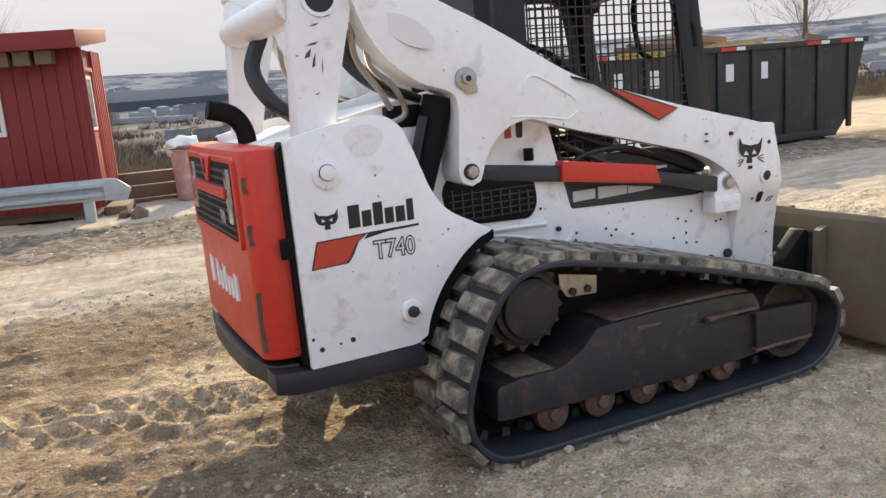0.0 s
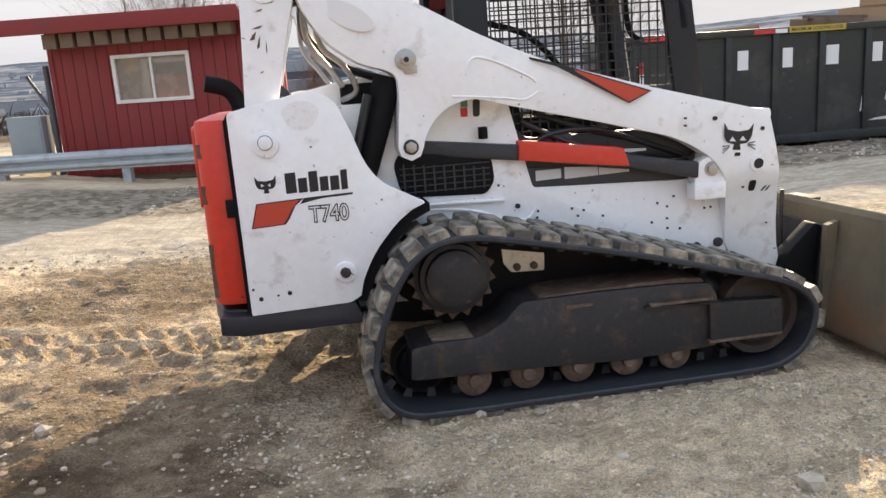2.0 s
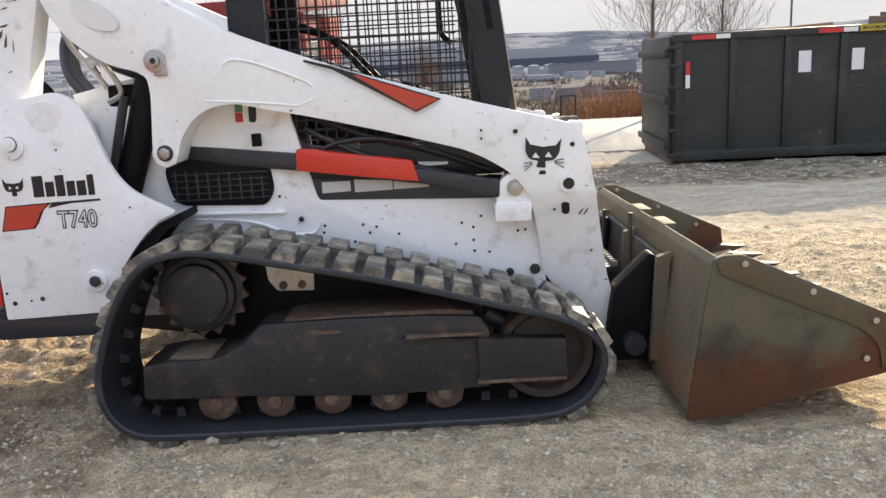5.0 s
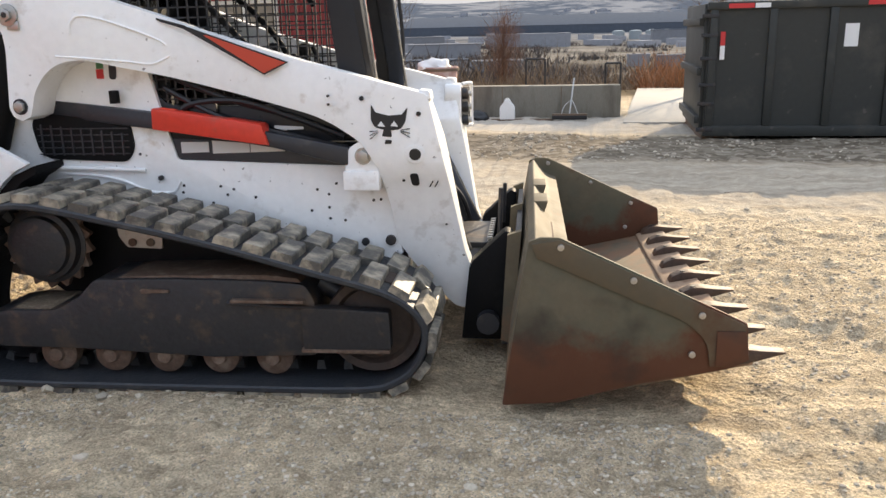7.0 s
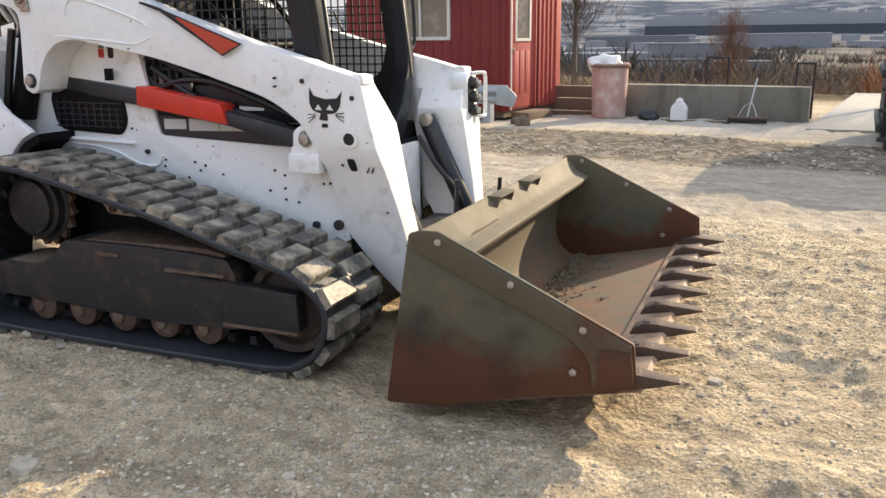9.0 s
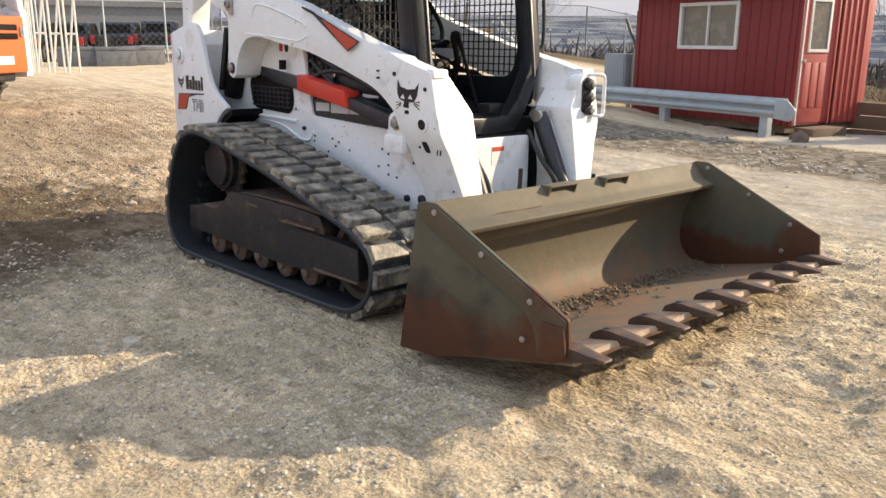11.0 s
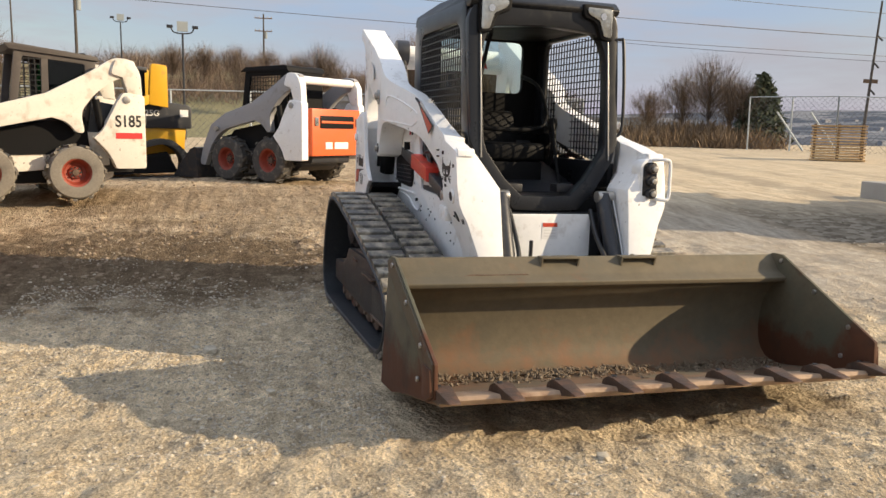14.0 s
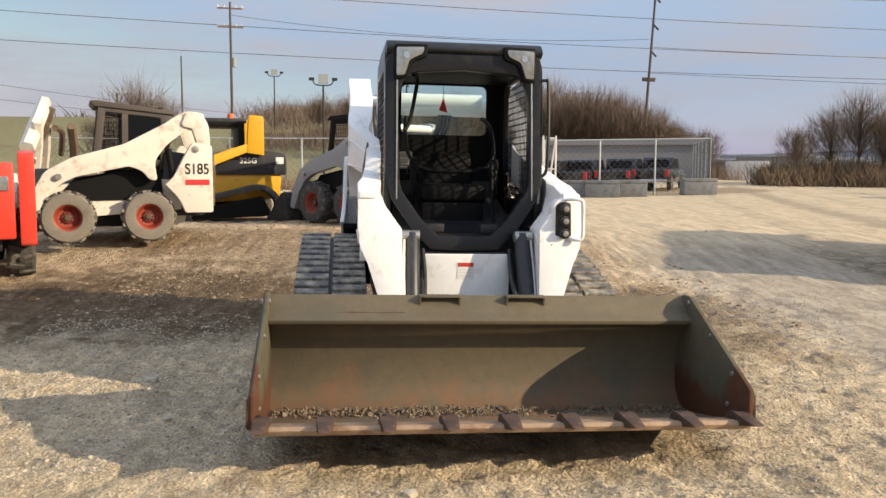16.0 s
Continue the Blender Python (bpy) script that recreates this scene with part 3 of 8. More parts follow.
def ground_material():
    m = bpy.data.materials.new("crushed_limestone_and_soil")
    m.use_nodes = True
    n, l = m.node_tree.nodes, m.node_tree.links
    b = n["Principled BSDF"]
    co = n.new("ShaderNodeTexCoord").outputs["Object"]

    def tex(kind, scale, detail=6.0, rough=0.6):
        t = n.new(kind)
        t.inputs["Scale"].default_value = scale
        if kind == "ShaderNodeTexNoise":
            t.inputs["Detail"].default_value, t.inputs["Roughness"].default_value = detail, rough
        l.new(co, t.inputs["Vector"])
        return t

    def ramp(src, lo, hi, a=(0, 0, 0), c=(1, 1, 1)):
        r = n.new("ShaderNodeValToRGB")
        e = r.color_ramp.elements
        e[0].position, e[1].position, e[0].color, e[1].color = lo, hi, rgba(a), rgba(c)
        l.new(src, r.inputs[0])
        return r.outputs[0]

    def mix(f, a, c, kind="MIX"):
        x = n.new("ShaderNodeMixRGB")
        x.blend_type = kind
        for s, v in ((0, f), (1, a), (2, c)):
            if isinstance(v, (int, float)):
                x.inputs[s].default_value = v
            elif isinstance(v, tuple):
                x.inputs[s].default_value = rgba(v)
            else:
                l.new(v, x.inputs[s])
        return x.outputs[0]

    patch, mid, grit, fine = tex("ShaderNodeTexNoise", 0.33, 7), tex("ShaderNodeTexNoise", 2.2, 8), tex("ShaderNodeTexNoise", 15, 9, 0.72), tex("ShaderNodeTexNoise", 110, 5, 0.7)
    peb, peb2 = tex("ShaderNodeTexVoronoi", 17), tex("ShaderNodeTexVoronoi", 44)
    tan = mix(ramp(mid.outputs["Fac"], 0.35, 0.7), (0.75, 0.62, 0.44), (0.60, 0.51, 0.375))
    soil = mix(ramp(mid.outputs["Fac"], 0.4, 0.62), (0.50, 0.385, 0.265), (0.63, 0.51, 0.365))
    # the yard is browner and wetter in the west, greyer on the driven strip in the north
    sep = n.new("ShaderNodeSeparateXYZ")
    l.new(co, sep.inputs[0])

    def window(out, lo0, lo1, hi1, hi0):
        up, dn = n.new("ShaderNodeMapRange"), n.new("ShaderNodeMapRange")
        for r, a, c in ((up, lo0, lo1), (dn, hi0, hi1)):
            r.inputs["From Min"].default_value, r.inputs["From Max"].default_value = a, c
            r.interpolation_type = "SMOOTHSTEP"
            l.new(out, r.inputs[0])
        k = n.new("ShaderNodeMath")
        k.operation = "MULTIPLY"
        l.new(up.outputs[0], k.inputs[0])
        l.new(dn.outputs[0], k.inputs[1])
        return k.outputs[0]

    def times(a, c):
        k = n.new("ShaderNodeMath")
        k.operation = "MULTIPLY"
        for s, v in enumerate((a, c)):
            if isinstance(v, float):
                k.inputs[s].default_value = v
            else:
                l.new(v, k.inputs[s])
        k.use_clamp = True
        return k.outputs[0]

    west = times(window(sep.outputs[0], -0.3, -2.2, -18.0, -26.0), times(ramp(patch.outputs["Fac"], 0.24, 0.50), window(sep.outputs[1], -40.0, -30.0, 1.5, 4.0)))
    col = mix(west, tan, soil)
    # damp, churned patches with ragged edges
    def blob(cx, cy, r, power):
        d = n.new("ShaderNodeVectorMath")
        d.operation = "DISTANCE"
        d.inputs[1].default_value = (cx, cy, 0.1)
        l.new(co, d.inputs[0])
        rag = n.new("ShaderNodeMath")
        rag.operation = "MULTIPLY_ADD"
        rag.inputs[1].default_value = 2.4
        l.new(mid.outputs["Fac"], rag.inputs[0])
        l.new(d.outputs["Value"], rag.inputs[2])
        f = n.new("ShaderNodeMapRange")
        f.inputs["From Min"].default_value, f.inputs["From Max"].default_value = r + 1.5, r + 0.7
        f.inputs["To Max"].default_value = power
        l.new(rag.outputs[0], f.inputs[0])
        return f.outputs[0]

    for cx, cy, r, power, deep in ((-1.5, 2.1, 1.3, 0.8, 0.9), (-2.6, 1.5, 0.8, 0.6, 1.0), (-1.5, -0.8, 1.1, 0.65, 1.0), (-2.0, -2.8, 2.1, 0.9, 0.62), (-0.9, -2.3, 1.1, 0.55, 0.8), (-5.5, -1.5, 2.2, 0.5, 1.1), (-6.0, -3.6, 1.6, 0.5, 1.1), (0.3, 2.3, 0.7, 0.65, 0.9), (-4.5, 5.0, 1.5, 0.4, 1.0), (-36.0, 13.5, 5.0, 0.6, 1.0)):
        col = mix(blob(cx, cy, r, power), col, (0.25 * deep, 0.19 * deep, 0.13 * deep))
    yardward = window(sep.outputs[0], -8.0, -4.0, 30.0, 40.0)
    road = times(times(window(sep.outputs[1], 2.4, 3.4, 5.3, 5.9), 0.75), yardward)
    col = mix(road, col, (0.43, 0.39, 0.33))
    dark = ramp(peb.outputs["Color"], 0.12, 0.9, (0.74, 0.72, 0.70), (1.2, 1.2, 1.18))
    # wheel and track scuffs drawn out along the way of driving
    lie = n.new("ShaderNodeMapping")
    lie.inputs["Scale"].default_value, lie.inputs["Rotation"].default_value = (0.7, 4.5, 1.0), (0, 0, radians(-6))
    l.new(co, lie.inputs[0])
    scuff = n.new("ShaderNodeTexNoise")
    scuff.inputs["Scale"].default_value, scuff.inputs["Detail"].default_value, scuff.inputs["Roughness"].default_value = 1.5, 7.0, 0.62
    l.new(lie.outputs[0], scuff.inputs["Vector"])
    col = mix(0.8, col, ramp(scuff.outputs["Fac"], 0.32, 0.68, (0.66, 0.64, 0.62), (1.24, 1.23, 1.2)), "MULTIPLY")
    # the driven lane in the north and west is rolled smooth
    calm = times(window(sep.outputs[1], 1.6, 3.4, 60.0, 80.0), 0.62)
    pan = col
    col = mix(0.75, col, dark, "MULTIPLY")
    col = mix(0.65, col, ramp(grit.outputs["Fac"], 0.28, 0.74, (0.46, 0.44, 0.42), (1.36, 1.36, 1.35)), "MULTIPLY")
    col = mix(0.75, col, ramp(fine.outputs["Fac"], 0.32, 0.68, (0.42, 0.41, 0.40), (1.55, 1.55, 1.55)), "MULTIPLY")
    col = mix(calm, col, mix(1.0, pan, ramp(mid.outputs["Fac"], 0.3, 0.7, (0.62, 0.61, 0.60), (0.94, 0.94, 0.94)), "MULTIPLY"))
    coarse = tex("ShaderNodeTexVoronoi", 9.0)
    verge = times(times(window(sep.outputs[1], 5.3, 5.9, 8.0, 8.5), 0.92), yardward)
    col = mix(verge, col, mix(ramp(coarse.outputs["Color"], 0.3, 0.8), mix(ramp(grit.outputs["Fac"], 0.35, 0.65), (0.075, 0.062, 0.048), (0.15, 0.125, 0.095)), (0.27, 0.235, 0.185)))
    apron = times(times(window(sep.outputs[1], 8.2, 8.8, 10.9, 11.2), 0.7), window(sep.outputs[0], -3.0, -1.5, 7.0, 9.0))
    col = mix(apron, col, mix(ramp(mid.outputs["Fac"], 0.35, 0.65), (0.36, 0.34, 0.305), (0.44, 0.42, 0.385)))
    # ruts pressed into the lane by turning wheels
    run, wob = n.new("ShaderNodeMath"), n.new("ShaderNodeMath")
    run.operation = wob.operation = "MULTIPLY_ADD"
    run.inputs[1].default_value, wob.inputs[1].default_value = 0.29, 1.4
    l.new(sep.outputs[0], run.inputs[0])
    l.new(sep.outputs[1], run.inputs[2])
    l.new(mid.outputs["Fac"], wob.inputs[0])
    l.new(run.outputs[0], wob.inputs[2])
    for r0, wd, power in ((6.9, 1.0, 0.6), (4.9, 0.5, 0.3), (9.2, 0.5, 0.3), (11.8, 0.7, 0.3)):
        rut = times(times(window(wob.outputs[0], r0, r0 + wd * 0.4, r0 + wd * 0.7, r0 + wd * 1.4), power), window(sep.outputs[0], -50.0, -40.0, -6.0, -3.5))
        col = mix(rut, col, (0.30, 0.25, 0.185))
    # beyond the yard: dry winter grass, then far woods and roofs, with haze painted in
    ln = n.new("ShaderNodeVectorMath")
    ln.operation = "LENGTH"
    l.new(co, ln.inputs[0])
    far = tex("ShaderNodeTexNoise", 0.018, 8, 0.65)
    grass = mix(ramp(tex("ShaderNodeTexNoise", 0.5, 8).outputs["Fac"], 0.35, 0.65), (0.20, 0.155, 0.10), (0.12, 0.095, 0.065))
    north = n.new("ShaderNodeMapRange")
    north.inputs["From Min"].default_value, north.inputs["From Max"].default_value = 15.0, 16.5
    recede = n.new("ShaderNodeMapRange")
    recede.inputs["From Min"].default_value, recede.inputs["From Max"].default_value, recede.inputs["To Max"].default_value = -6.0, -66.0, -45.0
    l.new(sep.outputs[0], recede.inputs[0])
    crest = n.new("ShaderNodeMath")
    l.new(sep.outputs[1], crest.inputs[0])
    l.new(recede.outputs[0], crest.inputs[1])
    l.new(crest.outputs[0], north.inputs[0])
    col = mix(north.outputs[0], col, grass)
    out1, far_haze = n.new("ShaderNodeMapRange"), n.new("ShaderNodeMapRange")
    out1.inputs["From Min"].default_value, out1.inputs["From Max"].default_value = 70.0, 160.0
    far_haze.inputs["From Min"].default_value, far_haze.inputs["From Max"].default_value = 300.0, 1500.0
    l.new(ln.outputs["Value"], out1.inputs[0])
    l.new(ln.outputs["Value"], far_haze.inputs[0])
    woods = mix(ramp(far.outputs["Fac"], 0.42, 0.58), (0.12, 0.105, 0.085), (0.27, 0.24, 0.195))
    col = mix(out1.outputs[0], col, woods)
    # bluish greys stand for haze over the land, stronger with distance
    col = mix(far_haze.outputs[0], col, mix(ramp(tex("ShaderNodeTexNoise", 0.007, 9, 0.7).outputs["Fac"], 0.46, 0.56), (0.085, 0.10, 0.125), (0.24, 0.245, 0.255)))
    col = mix(blob(-100, -18, 46.0, 0.75), col, (0.17, 0.175, 0.09))
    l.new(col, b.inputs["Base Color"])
    b.inputs["Roughness"].default_value = 0.95
    b.inputs["Specular IOR Level"].default_value = 0.0
    h = mix(0.5, mix(0.55, peb.outputs["Distance"], peb2.outputs["Distance"]), mix(0.5, grit.outputs["Fac"], fine.outputs["Fac"]))
    bp = n.new("ShaderNodeBump")
    bp.inputs["Distance"].default_value = 0.075
    firm = n.new("ShaderNodeMapRange")
    firm.inputs["To Min"].default_value, firm.inputs["To Max"].default_value = 1.0, 0.1
    l.new(calm, firm.inputs[0])
    l.new(firm.outputs[0], bp.inputs["Strength"])
    l.new(h, bp.inputs["Height"])
    l.new(bp.outputs[0], b.inputs["Normal"])
    return m


GROUND = ground_material()
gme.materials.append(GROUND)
ground = tagged(new("ground", gme), "tan crushed limestone yard with ruts and damp soil", "ground", kind="structure")


def land(x, y):
    return float(lay(x, y) + relief(np.asarray(float(x)), np.asarray(float(y))))


def rock_mesh(seed, squash=0.7):
    rnd = random.Random(seed)
    b = bmesh.new()
    bmesh.ops.create_icosphere(b, subdivisions=1, radius=1.0)
    for v in b.verts:
        v.co = Vector((v.co.x * rnd.uniform(0.7, 1.15), v.co.y * rnd.uniform(0.7, 1.1), v.co.z * squash * rnd.uniform(0.7, 1.1)))
    return b


def gravel(name, label, seed, patches, mat):
    """Loose bits scattered over stretches of the yard, as one mesh."""
    rnd = np.random.RandomState(seed)
    protos = []
    for s in range(6):
        b = rock_mesh(s)
        b.verts.index_update()
        protos.append((np.array([v.co[:] for v in b.verts]), np.array([[v.index for v in f.verts] for f in b.faces])))
        b.free()
    verts, faces, base = [], [], 0
    spots = []
    for count, x0, x1, y0, y1, r0, r1 in patches:
        x, y = rnd.uniform(x0, x1, count), rnd.uniform(y0, y1, count)
        r = r0 + (r1 - r0) * rnd.rand(count) ** 3.6
        keep = ~((np.abs(np.abs(y) - 0.83) < 0.27) & (x > -0.4) & (x < 2.0)) & ~((x > 2.0) & (x < 3.05) & (np.abs(y) < 1.1))
        keep &= value_noise(x, y, 0.8, 14) + 0.5 * value_noise(x, y, 0.21, 17) > rnd.uniform(-0.45, 0.12, count)
        spots += list(zip(x[keep], y[keep], r[keep]))
    sx, sy, sr = (np.array(c) for c in zip(*spots))
    sz = lay(sx, sy) + relief(sx, sy)
    for k in range(len(sx)):
        v, f = protos[k % 6]
        a = rnd.rand() * 6.28
        c, s = math.cos(a), math.sin(a)
        rot = np.array([[c, -s, 0], [s, c, 0], [0, 0, 1]])
        verts.append((v * sr[k]) @ rot.T + (sx[k], sy[k], sz[k] + sr[k] * 0.02))
        faces.append(f + base)
        base += len(v)
    me = bpy.data.meshes.new(name)
    me.from_pydata(np.concatenate(verts), [], np.concatenate(faces).tolist())
    me.materials.append(mat)
    return tagged(new(name, me), label, name.split("_")[-1], kind="stuff")


def pebble_material():
    m = surface("pebble", (0.47, 0.405, 0.31), 0.9, vary=0.15, fine=90, bump=0.2, spots=(0.30, 0.255, 0.20), amount=0.3, scale=30)
    n, l = m.node_tree.nodes, m.node_tree.links
    geo, r = n.new("ShaderNodeNewGeometry"), n.new("ShaderNodeMapRange")
    r.inputs["To Min"].default_value, r.inputs["To Max"].default_value = 0.5, 1.25
    l.new(geo.outputs["Random Per Island"], r.inputs[0])
    b = n["Principled BSDF"]
    src = b.inputs["Base Color"].links[0].from_socket
    hs = n.new("ShaderNodeHueSaturation")
    l.new(src, hs.inputs["Color"])
    l.new(r.outputs[0], hs.inputs["Value"])
    l.new(hs.outputs[0], b.inputs["Base Color"])
    return m


PEBBLE = pebble_material()
gravel("gravel", "loose pale limestone pebbles scattered over the yard", 11, ((20000, -0.9, 2.9, -3.4, -0.7, 0.003, 0.014), (260, -4, 5, -3.3, 1.0, 0.010, 0.022), (24000, 1.8, 5.4, -3.2, 2.6, 0.003, 0.013), (5000, -3.5, 1.6, -3.4, 3.4, 0.004, 0.015), (900, -5, -0.8, -2.5, 4, 0.006, 0.02), (100, -12, 4, -6, 7, 0.018, 0.035), (2600, -3, 9, 5.6, 8.3, 0.012, 0.04)), PEBBLE)
gravel("soil_clods", "crumbled brown soil clods on the churned ground", 12, ((2600, -4.5, -0.5, -3.6, 3.2, 0.006, 0.034), (900, -11, -1, -5, 1, 0.012, 0.04)), CLOD)

for k, (sx, sy, sr) in enumerate(((1.245, -1.945, 0.06), (1.10, -2.03, 0.03), (0.46, -1.16, 0.035), (0.62, -1.15, 0.022), (-1.7, -0.9, 0.05), (2.05, -1.62, 0.03), (0.2, -1.14, 0.035), (3.15, -0.35, 0.04))):
    ob = new("limestone_rock", mesh_of("limestone_rock", moved(rock_mesh(40 + k, 0.62), Matrix.Scale(sr, 4)), STONE))
    ob.matrix_world = pose(sx, sy, land(sx, sy) + sr * 0.25, 0, 0, 60 * k)
    tagged(ob, "pale chipped limestone rock lying on the gravel", "rock", group="loose rocks")

# ---- the compact track loader ----
loader = thing("track_loader", "white and red compact track loader with charcoal cab and toothed bucket", "track loader")


def disc(name, x, z, y, r, material, parent, depth=0.006, seg=16, label=""):
    return part(name, cyl((x, y, z), (x, y - depth, z), r, seg=seg), material, parent, label)


def both(name, make, material, parent, label=""):
    """The right-hand part and its mirror on the left."""
    a = part(name, make(), material, parent, label)
    b = part(name, mirrored(make()), material, parent, label)
    return a, b


# main frame and engine housing
chassis = part("chassis", prism([(-0.72, 0.36), (-0.76, 0.46), (-0.70, 1.30), (0.40, 1.30), (0.50, 1.15), (1.52, 0.84), (1.55, 0.34), (1.3, 0.26), (0.0, 0.26)], -0.47, 0.47, bevel=0.01), CHARCOAL, loader, "dark frame between the tracks")
part("engine_hood", prism([(-0.80, 1.28), (-0.80, 1.33, 0.03), (-0.30, 1.43, 0.1), (0.20, 1.49, 0.04), (0.22, 1.46), (0.20, 1.28)], -0.50, 0.50, bevel=0.015), WHITE, loader, "white sloping engine cover")
part("front_panel", prism([(-0.27, 0.30), (-0.27, 0.835, 0.02), (0.27, 0.835, 0.02), (0.27, 0.30)], 1.585, 1.61, axis="x", bevel=0.004), WHITE, loader, "white panel below the cab door")
part("warning_sticker", prism([(-0.055, 0.692), (-0.055, 0.79), (0.05, 0.79), (0.05, 0.692)], 1.6105, 1.612, axis="x"), DECAL_WHITE, loader, "white sticker with a red heading")
part("sticker_heading", prism([(-0.05, 0.762), (-0.05, 0.785), (0.045, 0.785), (0.045, 0.762)], 1.6121, 1.6135, axis="x"), ORANGE_DECAL, loader)
for k in range(3):
    part("sticker_line", prism([(-0.04, 0.706 + 0.017 * k), (-0.04, 0.711 + 0.017 * k), (0.036, 0.711 + 0.017 * k), (0.036, 0.706 + 0.017 * k)], 1.6121, 1.613, axis="x"), DECAL_GREY, loader)


def side_frame():
    return prism([(-0.32, 0.42), (-0.32, 1.36, 0.05), (0.42, 1.36, 0.03), (0.50, 1.30), (0.60, 0.905, 0.02), (1.36, 0.875), (1.54, 0.875, 0.03), (1.60, 0.48), (1.5, 0.42)], -0.495, -0.455, bevel=0.006)


both("side_frame", side_frame, WHITE, loader, "white lower side frame spotted with bolt holes")
both("fender_fold", lambda: tube([(-0.02, -0.505, 0.875), (0.2, -0.512, 0.872), (0.45, -0.505, 0.862)], 0.010, 8, 3), WHITE, loader)
both("panel_crease", lambda: tube([(0.02, -0.497, 0.85), (0.2, -0.499, 0.84), (0.33, -0.499, 0.815), (0.42, -0.499, 0.778), (0.49, -0.499, 0.758), (0.57, -0.499, 0.763), (0.605, -0.499, 0.812)], 0.007, 8, 5), WHITE, loader)
hole = mesh_of("bolt_hole", cyl((0, 0, 0), (0, -0.004, 0), 0.0062, seg=10), DECAL_BLACK)
for x, z in ((0.618, 0.79), (0.612, 0.759), (0.788, 0.786), (0.817, 0.748), (0.847, 0.773), (0.945, 0.736), (0.748, 0.711), (1.228, 0.770), (1.279, 0.749), (1.315, 0.797), (1.198, 0.676), (1.278, 0.69), (1.28, 0.64), (1.347, 0.632), (1.478, 0.722), (1.511, 0.725), (0.429, 0.932)):
    for s in (-1, 1):
        o = part("bolt_hole", hole, None, loader)
        o.location = (x, s * 0.496 + (0.004 if s > 0 else 0), z)
for x, z, r in ((1.549, 0.543, 0.024), (1.435, 0.535, 0.018), (0.517, 0.826, 0.012)):
    both("frame_bolt", lambda: cyl((x, -0.495, z), (x, -0.512, z), r, seg=12, bevel=0.003), MUDSTEEL, loader)

# vent grille and the dark bay with its stickers
both("side_vent", lambda: prism([(-0.04, 0.955, 0.03), (-0.063, 1.071, 0.03), (-0.03, 1.125, 0.02), (0.40, 1.07, 0.03), (0.413, 0.96, 0.05), (0.37, 0.898, 0.03), (0.0, 0.915, 0.05)], -0.507, -0.494, bevel=0.004), BLACK, loader, "black vent screen")


def vent_bars():
    b = None
    for k in range(9):
        b = box((-0.02 + 0.047 * k, -0.513, 0.93), (-0.012 + 0.047 * k, -0.506, 1.07 - 0.005 * k), bm=b)
    for k in range(5):
        b = box((-0.035, -0.514, 0.935 + 0.028 * k), (0.39, -0.508, 0.94 + 0.028 * k), bm=b)
    return b


both("vent_grid", vent_bars, CHARCOAL, loader)
both("bay_back", lambda: prism([(0.50, 0.86), (0.46, 1.31), (0.56, 1.30), (0.60, 1.0), (1.42, 0.97), (1.44, 0.86)], -0.450, -0.42), BLACK, loader, "dark hydraulic bay")
both("bay_plate", lambda: prism([(0.58, 0.86), (0.58, 1.0), (1.30, 0.955), (1.40, 0.86)], -0.482, -0.452, bevel=0.004), CHARCOAL, loader)
for x0, x1, z0, z1, z2 in ((0.618, 0.744, 0.934, 0.983, 0.983), (0.762, 0.93, 0.931, 0.989, 0.975), (0.935, 1.09, 0.935, 0.972, 0.95), (1.05, 1.18, 1.03, 1.052, 1.045)):
    both("bay_sticker", lambda: prism([(x0, z0), (x0, z1), (x1, z2), (x1, z0 + 0.004)], -0.4865, -0.4825), DECAL_GREY, loader, "worn pale sticker")
for k in range(4):
    both("sticker_line", lambda: prism([(0.63, 0.942 + 0.009 * k), (0.63, 0.945 + 0.009 * k), (0.73 - 0.02 * (k % 2), 0.945 + 0.009 * k), (0.73 - 0.02 * (k % 2), 0.942 + 0.009 * k)], -0.4875, -0.4866), CHARCOAL, loader)
both("filler_tube", lambda: tube([(0.506, -0.475, 1.15), (0.492, -0.475, 1.275)], 0.014, 8, 1), YELLOW, loader, "yellow dipstick tube")
for k, pts in enumerate(([(0.56, -0.47, 1.22), (0.8, -0.50, 1.10), (1.0, -0.50, 1.04), (1.3, -0.49, 0.97)], [(0.56, -0.47, 1.02), (0.66, -0.49, 1.14), (0.9, -0.50, 1.16), (1.15, -0.49, 1.08)], [(0.62, -0.48, 1.26), (0.85, -0.49, 1.17), (1.1, -0.49, 1.10), (1.36, -0.49, 1.0)])):
    both("hydraulic_hose", lambda: tube(pts, 0.014, 8), HOSE, loader)
both("bay_bracket", lambda: box((0.72, -0.50, 1.10), (0.80, -0.48, 1.15), 0.006), MUDSTEEL, loader)
both("tag_green", lambda: prism([(0.272, 1.308), (0.272, 1.345), (0.304, 1.345), (0.304, 1.308)], -0.4985, -0.4955), GREENDECAL, loader)
both("tag_red", lambda: prism([(0.269, 1.265), (0.269, 1.306), (0.302, 1.306), (0.302, 1.265)], -0.4985, -0.4955), DECAL_RED, loader)
both("frame_slot", lambda: prism([(0.327, 1.262, 0.015), (0.330, 1.343, 0.015), (0.364, 1.341, 0.015), (0.358, 1.26, 0.015)], -0.499, -0.494), DECAL_BLACK, loader)

